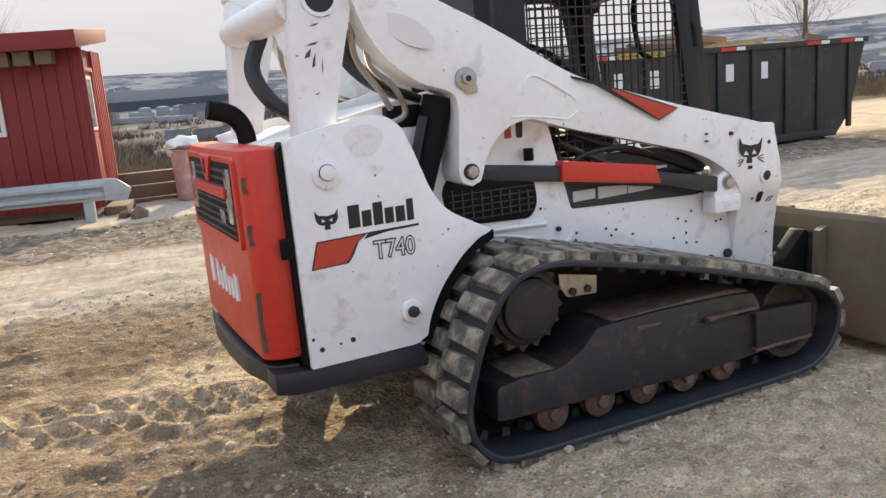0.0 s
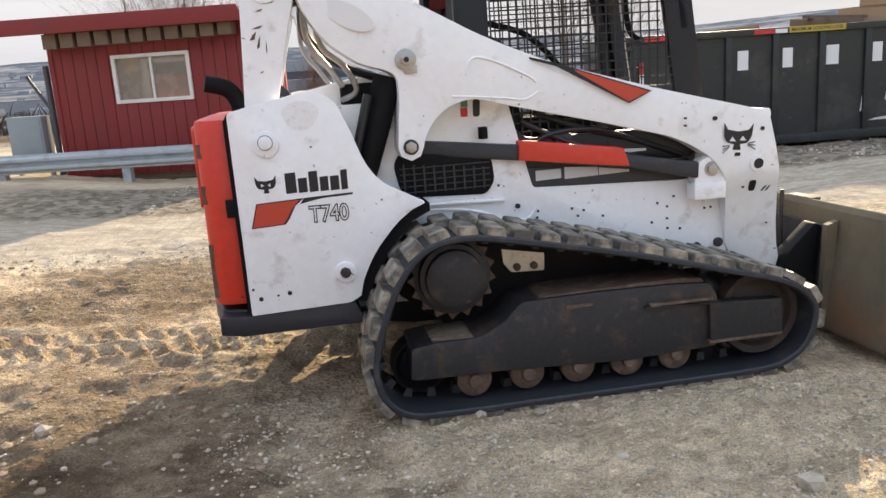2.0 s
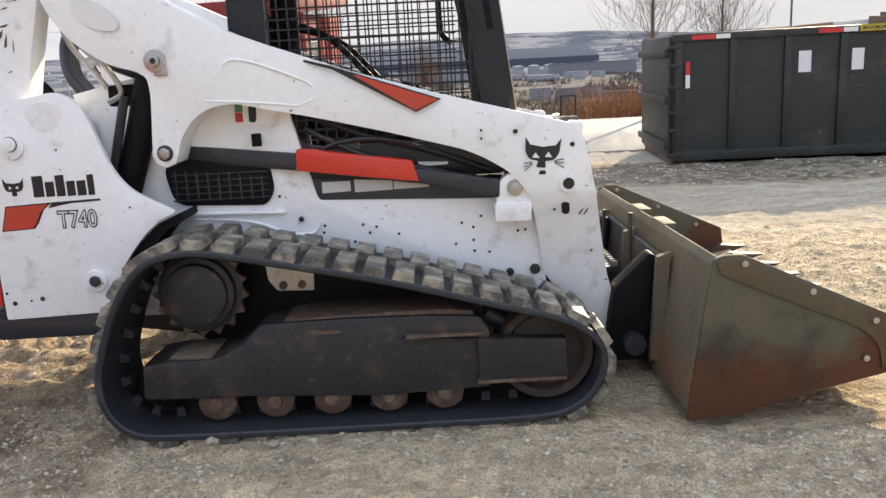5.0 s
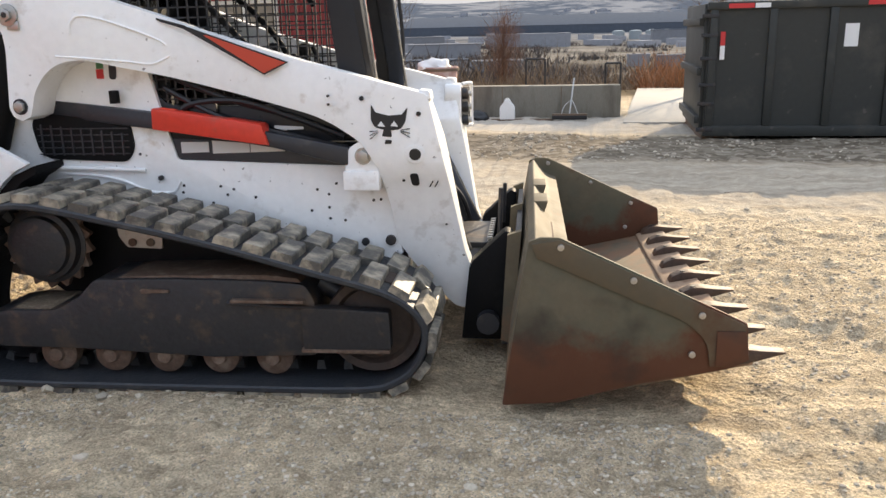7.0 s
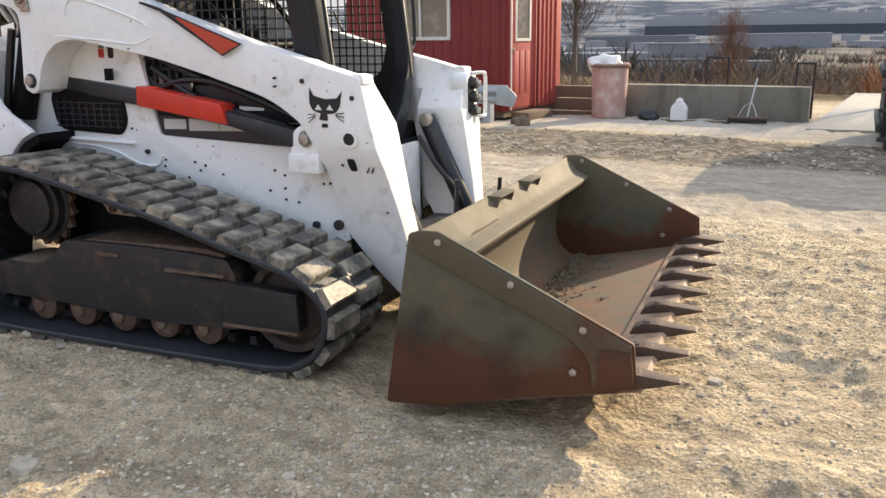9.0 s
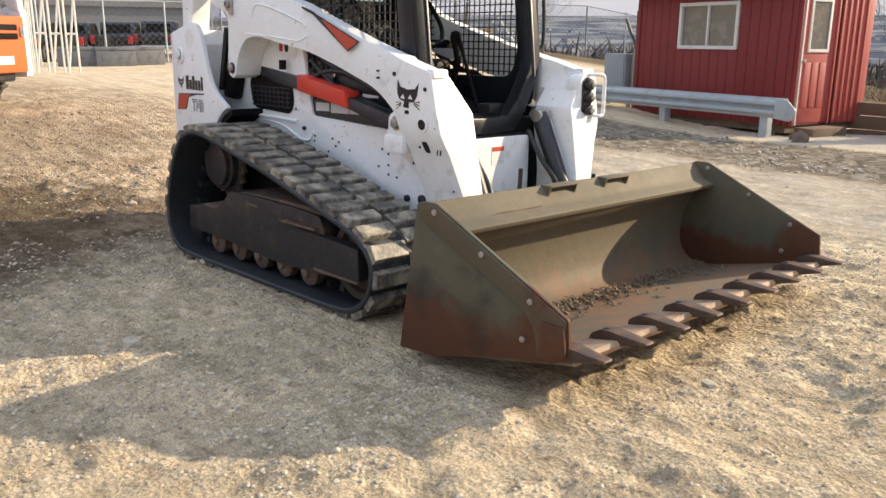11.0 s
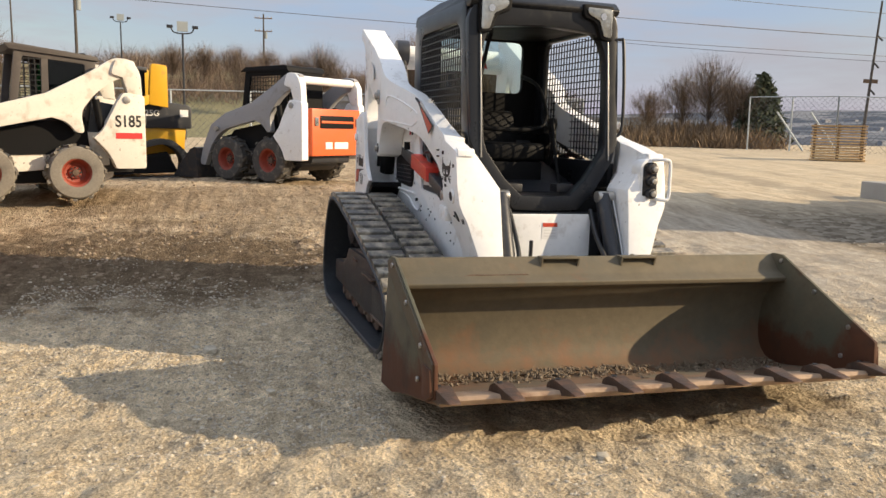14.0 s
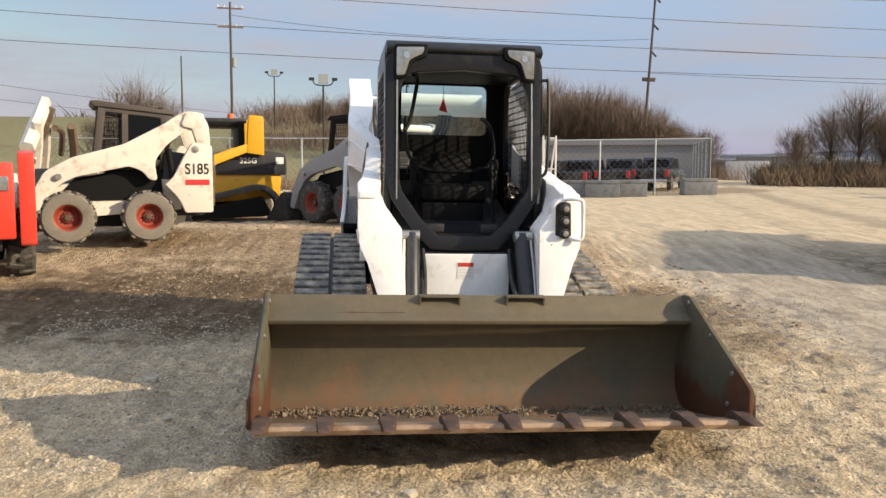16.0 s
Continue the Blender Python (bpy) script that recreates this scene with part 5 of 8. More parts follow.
# arm decals and holes
for side in (0, 1):
    flip = mirrored if side else (lambda b: b)
    par = (boom_r, boom_l)[side]
    yy = -0.6545
    part("wedge_outline", flip(prism([(0.70, 1.472), (0.71, 1.480), (1.165, 1.322), (1.055, 1.272)], yy - 0.0002, yy - 0.003)), DECAL_BLACK, par)
    part("wedge", flip(prism([(0.80, 1.437), (0.81, 1.439), (1.15, 1.320), (1.053, 1.279)], yy - 0.003, yy - 0.0042)), ORANGE_DECAL, par, "orange wedge decal")
    part("wedge_tail", flip(prism([(0.555, 1.515), (0.56, 1.522), (0.72, 1.478), (0.71, 1.466)], yy + 0.008, yy - 0.003)), DECAL_BLACK, par)
    part("badge", flip(hug(badge(1.578, 1.072, 0.076, 0.002, -0.10))), DECAL_BLACK, par, "black badge")
    for px in (-0.028, 0.026):
        part("badge_patch", flip(hug(prism([(1.578 + px - 0.016, 1.058), (1.578 + px, 1.079), (1.578 + px + 0.016, 1.055)], 0.0, -0.0015))), DECAL_WHITE, par)
    part("badge_chin", flip(hug(prism([(1.560, 0.985, 0.006), (1.566, 1.002, 0.006), (1.592, 1.000, 0.006), (1.590, 0.984, 0.006)], 0.002, -0.001))), DECAL_BLACK, par)
    for k in (-1, 0, 1):
        part("badge_streak", flip(hug(prism([(1.500, 1.018 + 0.016 * k), (1.500, 1.022 + 0.016 * k), (1.535, 1.036 + 0.004 * k), (1.535, 1.034 + 0.004 * k)], 0.002, -0.001))), DECAL_BLACK, par)
        part("badge_streak", flip(hug(prism([(1.668, 1.026 + 0.018 * k), (1.668, 1.030 + 0.018 * k), (1.630, 1.038 + 0.004 * k), (1.630, 1.035 + 0.004 * k)], 0.002, -0.001))), DECAL_BLACK, par)
    part("hole_rim", flip(hug(cyl((1.687, 0.002, 0.940), (1.687, -0.007, 0.940), 0.040, seg=24, bevel=0.003))), WHITE, par)
    part("hole", flip(hug(cyl((1.687, -0.006, 0.940), (1.687, -0.0085, 0.940), 0.025, seg=20))), DECAL_BLACK, par)
    part("slot", flip(hug(prism([(1.664, 0.800, 0.014), (1.660, 0.83), (1.658, 0.856, 0.014), (1.693, 0.856, 0.014), (1.695, 0.83), (1.696, 0.800, 0.014)], 0.002, -0.002))), DECAL_BLACK, par)
    for x, z, r in ((1.469, 1.171, 0.010), (1.706, 1.106, 0.010), (1.325, 1.182, 0.005), (1.325, 1.147, 0.005), (1.80, 0.62, 0.005), (1.63, 0.825, 0.006)):
        if x > 1.5:
            part("arm_hole", flip(hug(cyl((x, 0.003, z), (x, -0.002, z), r, seg=12))), DECAL_BLACK, par)
        else:
            part("arm_hole", flip(cyl((x, yy + 0.008, z), (x, yy - 0.008, z), r, seg=12)), DECAL_BLACK, par)
    for dx in (0.0, 0.022):
        part("scratch", flip(hug(prism([(1.735 + dx, 0.795), (1.752 + dx, 0.822), (1.756 + dx, 0.82), (1.741 + dx, 0.794)], 0.002, -0.001))), DECAL_BLACK, par)
    part("wear_oval", flip(prism([(-0.225 + 0.105 * math.cos(a) - 0.02 * math.sin(a), 1.732 + 0.062 * math.sin(a) - 0.035 * math.cos(a)) for a in (k * 0.35 for k in range(18))], -0.836, -0.8405)), SMEAR, par, "faded oval patch")
    part("front_lip", flip(prism([(1.705, 1.185), (1.705, 1.203, 0.01), (1.752, 1.198, 0.01), (1.758, 1.16)], -0.64, -0.545, bevel=0.004)), WHITE, par)
    part("arm_foot_pin", flip(cyl((1.91, -0.462, 0.255), (1.91, -0.42, 0.255), 0.022, seg=12)), RUST, par)
# coupler block with its guard loop on the left arm
part("coupler_block", prism([(0.478, 0.90, 0.02), (0.470, 1.13, 0.03), (0.50, 1.168, 0.03), (0.60, 1.172, 0.03), (0.628, 1.14, 0.03), (0.622, 0.92, 0.02)], 1.70, 1.79, axis="x", bevel=0.012), WHITE, loader, "white coupler block on the arm")
# no hollow is cut: a thin dark plate stands for the recess's shade
part("coupler_recess", prism([(0.492, 0.945, 0.02), (0.488, 1.13, 0.03), (0.51, 1.152, 0.02), (0.575, 1.15, 0.02), (0.583, 0.945, 0.02)], 1.789, 1.793, axis="x"), MUDSTEEL, loader, "dark plate painted as the shaded recess of the couplers")
part("lamp_guard", tube([(1.79, 0.56, 0.945), (1.83, 0.60, 0.940), (1.835, 0.632, 0.955), (1.835, 0.634, 1.05), (1.835, 0.630, 1.15), (1.83, 0.60, 1.168), (1.79, 0.54, 1.166)], 0.010, 8, 6), WHITE, loader, "white wire guard loop")
for z in (0.975, 1.045, 1.115):
    cp = part("coupler", cyl((1.78, 0.536, z), (1.825, 0.536, z), 0.030, seg=16, bevel=0.006), MUDSTEEL, loader, "hydraulic coupler")
    part("coupler_tip", cyl((1.825, 0.536, z), (1.842, 0.536, z), 0.016, seg=12, bevel=0.003), STEEL, cp)

# tilt cylinders and coupler plate at the bucket
for s in (-1, 1):
    part("tilt_cylinder", cyl((1.62, s * 0.335, 0.95), (1.86, s * 0.335, 0.44), 0.045, seg=18, bevel=0.006), CHARCOAL, loader, "dark tilt cylinder")
    part("tilt_rod", cyl((1.86, s * 0.335, 0.44), (1.98, s * 0.335, 0.19), 0.024, seg=14), CHROME, loader)
    part("tilt_pin", cyl((1.63, s * 0.29, 0.94), (1.63, s * 0.40, 0.94), 0.035, seg=16, bevel=0.004), STEEL, loader)
    part("tilt_hose", tube([(1.60, s * 0.27, 0.86), (1.70, s * 0.26, 0.72), (1.80, s * 0.27, 0.60), (1.84, s * 0.30, 0.48)], 0.014, 8), HOSE, loader)
    part("tilt_line", tube([(1.66, s * 0.385, 0.92), (1.76, s * 0.385, 0.70), (1.85, s * 0.375, 0.50)], 0.010, 8), STEEL, loader)
    part("coupler_frame", prism([(1.86, 0.10), (1.90, 0.45, 0.03), (2.06, 0.60, 0.02), (2.09, 0.58), (2.05, 0.10)], s * 0.50 - 0.05, s * 0.50 + 0.05, bevel=0.008), BLACK, loader)
part("coupler_beam", cyl((1.98, -0.60, 0.19), (1.98, 0.60, 0.19), 0.05, seg=16), CHARCOAL, loader)
part("coupler_plate", prism([(2.04, 0.09), (2.10, 0.58), (2.125, 0.58), (2.075, 0.09)], -0.58, 0.58, bevel=0.004), MUDSTEEL, loader, "greasy quick coupler plate")
part("coupler_lever", tube([(2.02, -0.30, 0.45), (2.03, -0.30, 0.74)], 0.011, 8, 1), MUDSTEEL, loader, "locking lever")
part("coupler_lever", tube([(2.02, 0.30, 0.45), (2.03, 0.30, 0.66)], 0.011, 8, 1), MUDSTEEL, loader)
part("step_tread", box((1.70, -0.24, 0.44), (1.98, 0.24, 0.47), 0.006), MUDSTEEL, loader, "perforated step")
for k in range(9):
    part("step_tooth", box((1.96, -0.22 + 0.052 * k, 0.468), (1.985, -0.20 + 0.052 * k, 0.49)), STEEL, loader)
part("step_support", box((1.62, -0.20, 0.30), (1.80, 0.20, 0.44), 0.01), BLACK, loader)

# cab
cab = part("cab_floor", prism([(0.28, 0.90), (0.28, 1.28), (0.42, 1.30), (0.5, 0.98), (1.50, 0.92), (1.52, 0.82), (0.4, 0.82)], -0.45, 0.45, bevel=0.01), BLACK, loader, "dark cab tub")


def slant(z):
    return 1.375 + (1.90 - z) * 0.125 if z < 1.90 else 1.375


FRAME_OUT = [(-0.468, 1.25), (-0.475, 1.60), (-0.475, 1.95, 0.04), (-0.44, 2.03, 0.06), (0.0, 2.045), (0.44, 2.03, 0.06), (0.475, 1.95, 0.04), (0.475, 1.60), (0.468, 1.25), (0.432, 1.14), (0.308, 0.955), (0.205, 0.855), (0.0, 0.845), (-0.205, 0.855), (-0.308, 0.955), (-0.432, 1.14)]
FRAME_IN = [(-0.387, 1.25), (-0.395, 1.60), (-0.395, 1.76, 0.06), (-0.35, 1.895, 0.10), (0.0, 1.92), (0.35, 1.895, 0.10), (0.395, 1.76, 0.06), (0.395, 1.60), (0.387, 1.25), (0.37, 1.19), (0.255, 1.03), (0.155, 0.937), (0.0, 0.932), (-0.155, 0.937), (-0.255, 1.03), (-0.37, 1.19)]
fb_ = ring(FRAME_OUT, FRAME_IN, -0.045, 0.035, axis="x", bevel=0.008)
for v in fb_.verts:
    v.co.x += slant(v.co.z)
part("cab_front_frame", fb_, CABGREY, loader, "charcoal cab door surround")
for s in (-1, 1):
    st = part("chrome_strip", box((-0.004, s * 0.405 - 0.004, 0), (0.004, s * 0.405 + 0.004, 0.72), 0.001), STEEL, loader)
    st.matrix_basis = pose(slant(1.15) + 0.04, 0, 1.15, 0, -7.1, 0)
part("front_gasket", box((1.545, -0.22, 0.79), (1.60, 0.22, 0.815), 0.006), CABGREY, loader)


def cab_side():
    o = [(0.27, 1.22), (0.27, 1.95, 0.05), (0.33, 2.04, 0.05), (1.34, 2.04, 0.04), (1.40, 1.70), (1.47, 1.25), (1.44, 0.98, 0.04), (0.55, 0.98, 0.04)]
    i = [(0.43, 1.42), (0.43, 1.86, 0.10), (0.47, 1.93, 0.06), (1.25, 1.93, 0.10), (1.29, 1.70), (1.34, 1.30), (1.30, 1.14, 0.08), (0.55, 1.14, 0.08)]
    return ring(o, i, -0.475, -0.435, axis="y", bevel=0.008)


both("cab_side", cab_side, CABGREY, loader, "charcoal cab side post frame")


def side_mesh():
    us = [((0.44 + 0.043 * k, 1.15), (0.44 + 0.043 * k, 1.92)) for k in range(21)]
    vs = [((0.44, 1.17 + 0.043 * k), (1.33 if 1.17 + 0.043 * k < 1.5 else 1.27, 1.17 + 0.043 * k)) for k in range(18)]
    return net(us, vs, lambda a, c: (a, -0.468, c), 0.0045)


both("window_mesh", side_mesh, MESHBLACK, loader, "black welded wire screen")
part("cab_roof", prism([(0.24, 2.0, 0.03), (0.27, 2.07, 0.03), (0.8, 2.095), (1.38, 2.085, 0.02), (1.44, 2.03, 0.03), (1.40, 2.0)], -0.47, 0.47, bevel=0.025), CABGREY, loader, "charcoal cab roof")
part("roof_lining", prism([(0.30, 1.955), (0.30, 2.0), (1.40, 2.0), (1.36, 1.94)], -0.43, 0.43, bevel=0.02), BLACK, loader)
part("cab_rear", ring([(-0.46, 1.25, 0.001), (-0.46, 2.0, 0.001), (0.46, 2.0, 0.001), (0.46, 1.25, 0.001)], [(-0.30, 1.585, 0.05), (-0.30, 1.945, 0.05), (0.33, 1.945, 0.05), (0.33, 1.585, 0.05)], 0.27, 0.31, axis="x"), BLACK, loader, "dark rear cab wall")
rw = part("rear_window", prism([(-0.305, 1.58, 0.05), (-0.305, 1.95, 0.05), (0.335, 1.95, 0.05), (0.335, 1.58, 0.05)], 0.287, 0.291, axis="x"), PANE, loader, "clear rear window")
rw.visible_shadow = False
part("warning_triangle", prism([(-0.04, 1.76), (0.0, 1.85), (0.045, 1.74)], 0.36, 0.366, axis="x"), DECAL_RED, loader, "small red triangle pennant")
part("triangle_cord", tube([(0.363, 0.0, 1.84), (0.363, 0.0, 1.93)], 0.003, 6, 1), MESHBLACK, loader)
for s in (-1, 1):
    hb = prism([(s * 0.46, 2.055, 0.02), (s * 0.24, 2.06, 0.02), (s * 0.25, 1.985, 0.02), (s * 0.34, 1.955, 0.03), (s * 0.375, 1.86, 0.02), (s * 0.46, 1.85, 0.02)], 1.36, 1.445, axis="x", bevel=0.012)
    lamp_h = part("lamp_housing", hb, BLACK, loader, "black corner lamp housing")
    part("lamp_lens", prism([(s * 0.445, 2.035, 0.015), (s * 0.265, 2.04, 0.02), (s * 0.275, 2.0, 0.02), (s * 0.36, 1.965, 0.02), (s * 0.39, 1.875, 0.015), (s * 0.445, 1.87, 0.015)], 1.44, 1.452, axis="x", bevel=0.004), LENS, lamp_h, "clear prismatic lens")
    part("bulb", cyl((1.451, s * 0.38, 1.99), (1.456, s * 0.38, 1.99), 0.02, seg=16), CHROME, lamp_h)
# wire loop mirror arm on the left side of the cab
part("mirror_arm", tube([(1.40, 0.47, 1.86), (1.42, 0.53, 1.87), (1.43, 0.545, 1.84), (1.47, 0.54, 1.55), (1.48, 0.53, 1.33), (1.47, 0.48, 1.29)], 0.010, 8, 6), MESHBLACK, loader, "thin black grab loop")
part("door_edge", prism([(1.385, 1.83), (1.40, 1.85, 0.01), (1.49, 1.20, 0.02), (1.475, 1.12, 0.02), (1.45, 1.2)], 0.478, 0.492, bevel=0.003), STEEL, loader, "pale aluminium door edge")
part("grab_bar", tube([(1.30, -0.33, 1.90), (1.22, -0.30, 1.88), (1.18, -0.31, 1.80), (1.18, -0.35, 1.62), (1.22, -0.39, 1.56)], 0.014, 8, 6), BLACK, loader, "black inner grab bar")
# seat and controls
seat = part("seat_cushion", prism([(0.55, 1.10), (0.56, 1.22, 0.05), (1.02, 1.24, 0.05), (1.02, 1.12, 0.03)], -0.25, 0.25, bevel=0.03), BLACK, loader, "black vinyl seat")
part("seat_back", prism([(0.46, 1.20), (0.40, 1.44, 0.06), (0.50, 1.46, 0.05), (0.60, 1.22)], -0.24, 0.24, bevel=0.035), BLACK, loader)
part("seat_base", box((0.55, -0.24, 0.92), (1.0, 0.24, 1.12), 0.02), BLACK, loader)
for s in (-1, 1):
    part("joystick", tube([(0.98, s * 0.31, 1.10), (1.02, s * 0.31, 1.22), (1.00, s * 0.31, 1.33)], 0.016, 10, 5, ends=0.026), BLACK, loader)
    part("joystick_knob", lathe([(0.0, 0.0), (0.03, 0.01), (0.036, 0.04), (0.028, 0.075), (0.0, 0.085)], (1.0, s * 0.31, 1.32), "z", 14), BLACK, loader)
    part("armrest", box((0.62, s * 0.31 - 0.045, 1.30), (0.96, s * 0.31 + 0.045, 1.35), 0.015), BLACK, loader)
    part("lap_bar", tube([(0.42, s * 0.36, 1.70), (0.66, s * 0.37, 1.62), (0.84, s * 0.35, 1.44), (0.92, s * 0.27, 1.34)], 0.015, 10, 6), BLACK, loader, "black lap bar")
    part("foot_pedal", box((1.34, s * 0.18 - 0.06, 0.95), (1.44, s * 0.18 + 0.06, 1.0), 0.01), MUDSTEEL, loader)
part("lap_bar_grip", tube([(0.92, -0.27, 1.34), (0.95, -0.15, 1.32), (0.95, 0.15, 1.32), (0.92, 0.27, 1.34)], 0.016, 10, 4), BLACK, loader)
part("control_lever", tube([(1.25, 0.25, 0.93), (1.15, 0.26, 1.15), (1.05, 0.28, 1.38)], 0.012, 8, 4), BLACK, loader)
part("coiled_hose", lathe([(0.05, 0.0), (0.06, 0.01), (0.05, 0.02), (0.06, 0.03), (0.05, 0.04), (0.06, 0.05), (0.05, 0.06), (0.06, 0.07), (0.05, 0.08), (0.06, 0.09), (0.05, 0.10), (0.06, 0.11), (0.05, 0.12)], (0.62, -0.36, 1.33), "z", 16), STEEL, loader)
part("floor_mat", box((1.02, -0.40, 0.925), (1.46, 0.40, 0.935)), MUDSTEEL, loader)


# tracks
def closed_line(pts, step):
    p = [Vector(q) for q in pts]
    n = len(p)
    line = []
    for i in range(n):
        a, b, c, d = p[i - 1], p[i], p[(i + 1) % n], p[(i + 2) % n]
        for k in range(24):
            t = k / 24
            line.append(0.5 * ((2 * b) + (c - a) * t + (2 * a - 5 * b + 4 * c - d) * t * t + (3 * b - a - 3 * c + d) * t ** 3))
    cum = [0.0]
    for i in range(len(line)):
        cum.append(cum[-1] + (line[(i + 1) % len(line)] - line[i]).length)
    count = round(cum[-1] / step)
    out, j = [], 0
    for k in range(count):
        s = cum[-1] * k / count
        while cum[j + 1] < s:
            j += 1
        f = (s - cum[j]) / (cum[j + 1] - cum[j])
        out.append(line[j].lerp(line[(j + 1) % len(line)], f))
    return out


LOOP = [(-0.10, 0.045), (-0.205, 0.125), (-0.245, 0.26), (-0.205, 0.44), (-0.125, 0.625), (-0.03, 0.745), (0.08, 0.80), (0.24, 0.805), (0.55, 0.745), (0.95, 0.655), (1.35, 0.545), (1.62, 0.468), (1.745, 0.395), (1.80, 0.30), (1.77, 0.165), (1.68, 0.075), (1.52, 0.034), (1.0, 0.028), (0.5, 0.028), (0.1, 0.03)]
BELT = closed_line(LOOP, 0.0325)


def belt(y0, y1, t=0.028):
    b = bmesh.new()
    n = len(BELT)
    rows = []
    for i, p in enumerate(BELT):
        d = (BELT[(i + 1) % n] - BELT[i - 1]).normalized()
        nrm = Vector((-d.y, d.x))  # outward: the loop runs clockwise seen from the right
        inner = p - nrm * t
        r = 0.007
        rows.append([b.verts.new((q[0], y, q[1])) for q, y in ((p - nrm * r, y0), (p, y0 + r), (p, y1 - r), (p - nrm * r, y1), (inner + nrm * r, y1), (inner, y1 - r), (inner, y0 + r), (inner + nrm * r, y0))])
    for i in range(n):
        a, c = rows[i], rows[(i + 1) % n]
        for k in range(8):
            b.faces.new((a[k], a[(k + 1) % 8], c[(k + 1) % 8], c[k]))
    bmesh.ops.recalc_face_normals(b, faces=b.faces[:])
    return b


def lug_block(w):
    b = prism([(-0.047, 0.0), (-0.043, 0.029), (-0.038, 0.034), (0.030, 0.034), (0.035, 0.029), (0.041, 0.0)], -w / 2, w / 2)
    # a shallow pocket in the tread face
    return cyl((-0.004, w * 0.16, 0.026), (-0.004, w * 0.16, 0.033), 0.017, seg=8, bm=b)


lug_mesh = mesh_of("tread_lug", lug_block(0.205), LUGRUBBER, flat=True)
pad_mesh = mesh_of("guide_block", prism([(-0.02, 0.0), (-0.014, -0.04), (0.014, -0.04), (0.02, 0.0)], -0.03, 0.03), RUBBER)
LUGS = closed_line(LOOP, 0.118)
for s in (-1, 1):
    yo, yi = (-1.015, -0.565) if s < 0 else (0.565, 1.015)
    track = part("track", belt(yo, yi), RUBBER, loader, "grey dusty rubber track")
    n = len(LUGS)
    for row, (yc, shift) in enumerate(((s * 0.905, 0.0), (s * 0.675, 0.5))):
        for i in range(n):
            p0, p1 = LUGS[i], LUGS[(i + 1) % n]
            p = p0.lerp(p1, shift)
            d = (p1 - LUGS[i - 1]).lerp(LUGS[(i + 2) % n] - p0, shift).normalized()
            lug = part("tread_lug", lug_mesh, None, track)
            lug.matrix_world = Matrix(((d.x, 0, -d.y, p.x), (0, 1, 0, yc), (d.y, 0, d.x, p.y), (0, 0, 0, 1))) @ pose(0, 0, 0, 0, 0, 0 if s < 0 else 180)
            if row == 0:
                gd = part("guide_block", pad_mesh, None, track)
                q = p - Vector((-d.y, d.x)) * 0.028
                gd.matrix_world = Matrix(((d.x, 0, -d.y, q.x), (0, 1, 0, s * 0.79), (d.y, 0, d.x, q.y), (0, 0, 0, 1)))
    flip = (lambda b: b) if s < 0 else mirrored
    track.location.x = -0.03
    under = part("track_frame", flip(prism([(-0.082, 0.188, 0.02), (-0.07, 0.33, 0.02), (0.04, 0.345), (0.235, 0.345, 0.04), (0.345, 0.405), (0.42, 0.480, 0.03), (0.76, 0.486), (1.12, 0.480, 0.02), (1.30, 0.467, 0.02), (1.34, 0.40, 0.03), (1.33, 0.165), (0.9, 0.15), (0.33, 0.178), (0.0, 0.182)], -0.975, -0.68, bevel=0.012)), MUDSTEEL, loader, "muddy dark track frame beam")
    under.location = (-0.03, -s * 0.03, 0)
    part("frame_slab", flip(prism([(0.98, 0.385), (0.98, 0.397), (1.64, 0.362, 0.01), (1.645, 0.205, 0.01), (1.29, 0.200), (1.285, 0.372)], -1.0, -0.94, bevel=0.006)), MUDSTEEL, under)
    part("mud_ledge", flip(prism([(0.44, 0.465), (0.55, 0.490, 0.01), (0.85, 0.497), (1.15, 0.500, 0.01), (1.27, 0.487, 0.01), (1.29, 0.455), (1.0, 0.45)], -0.955, -0.70, bevel=0.01)), RUST, under, "caked mud along the beam")
    part("mud_ledge", flip(prism([(-0.06, 0.305), (0.03, 0.345), (0.2, 0.35), (0.24, 0.325), (0.1, 0.30)], -0.96, -0.70, bevel=0.01)), DIRT, under)
    part("lip", flip(box((1.0, -1.006, 0.395), (1.30, -0.975, 0.408), 0.003)), RUST, under)
    part("lip", flip(box((1.28, -1.006, 0.190), (1.64, -0.97, 0.204), 0.003)), RUST, under)
    part("tow_eye", flip(prism([(0.62, 0.425, 0.01), (0.62, 0.445, 0.01), (0.74, 0.44, 0.01), (0.74, 0.43, 0.01)], -0.985, -0.97)), RUST, under)
    for x in (0.203, 0.444, 0.68, 0.914, 1.144):
        rl = part("roller", flip(lathe([(0.0, -0.965), (0.028, -0.965), (0.034, -0.95), (0.062, -0.945), (0.078, -0.935), (0.078, -0.885), (0.055, -0.87), (0.055, -0.77), (0.078, -0.755), (0.078, -0.71), (0.0, -0.705)], (x, 0, 0.145), "y", 22)), RUST, under, "rusty brown track roller")
    part("idler", flip(lathe([(0.0, -0.95), (0.06, -0.95), (0.07, -0.92), (0.15, -0.905), (0.165, -0.93), (0.195, -0.935), (0.20, -0.92), (0.20, -0.73), (0.0, -0.72)], (1.565, 0, 0.285), "y", 32)), DARKRUST, under, "brown front idler wheel")
    part("idler", flip(lathe([(0.0, -0.85), (0.05, -0.85), (0.06, -0.83), (0.09, -0.82), (0.11, -0.84), (0.125, -0.84), (0.125, -0.73), (0.0, -0.72)], (-0.02, 0, 0.205), "y", 28)), BLACK, under)
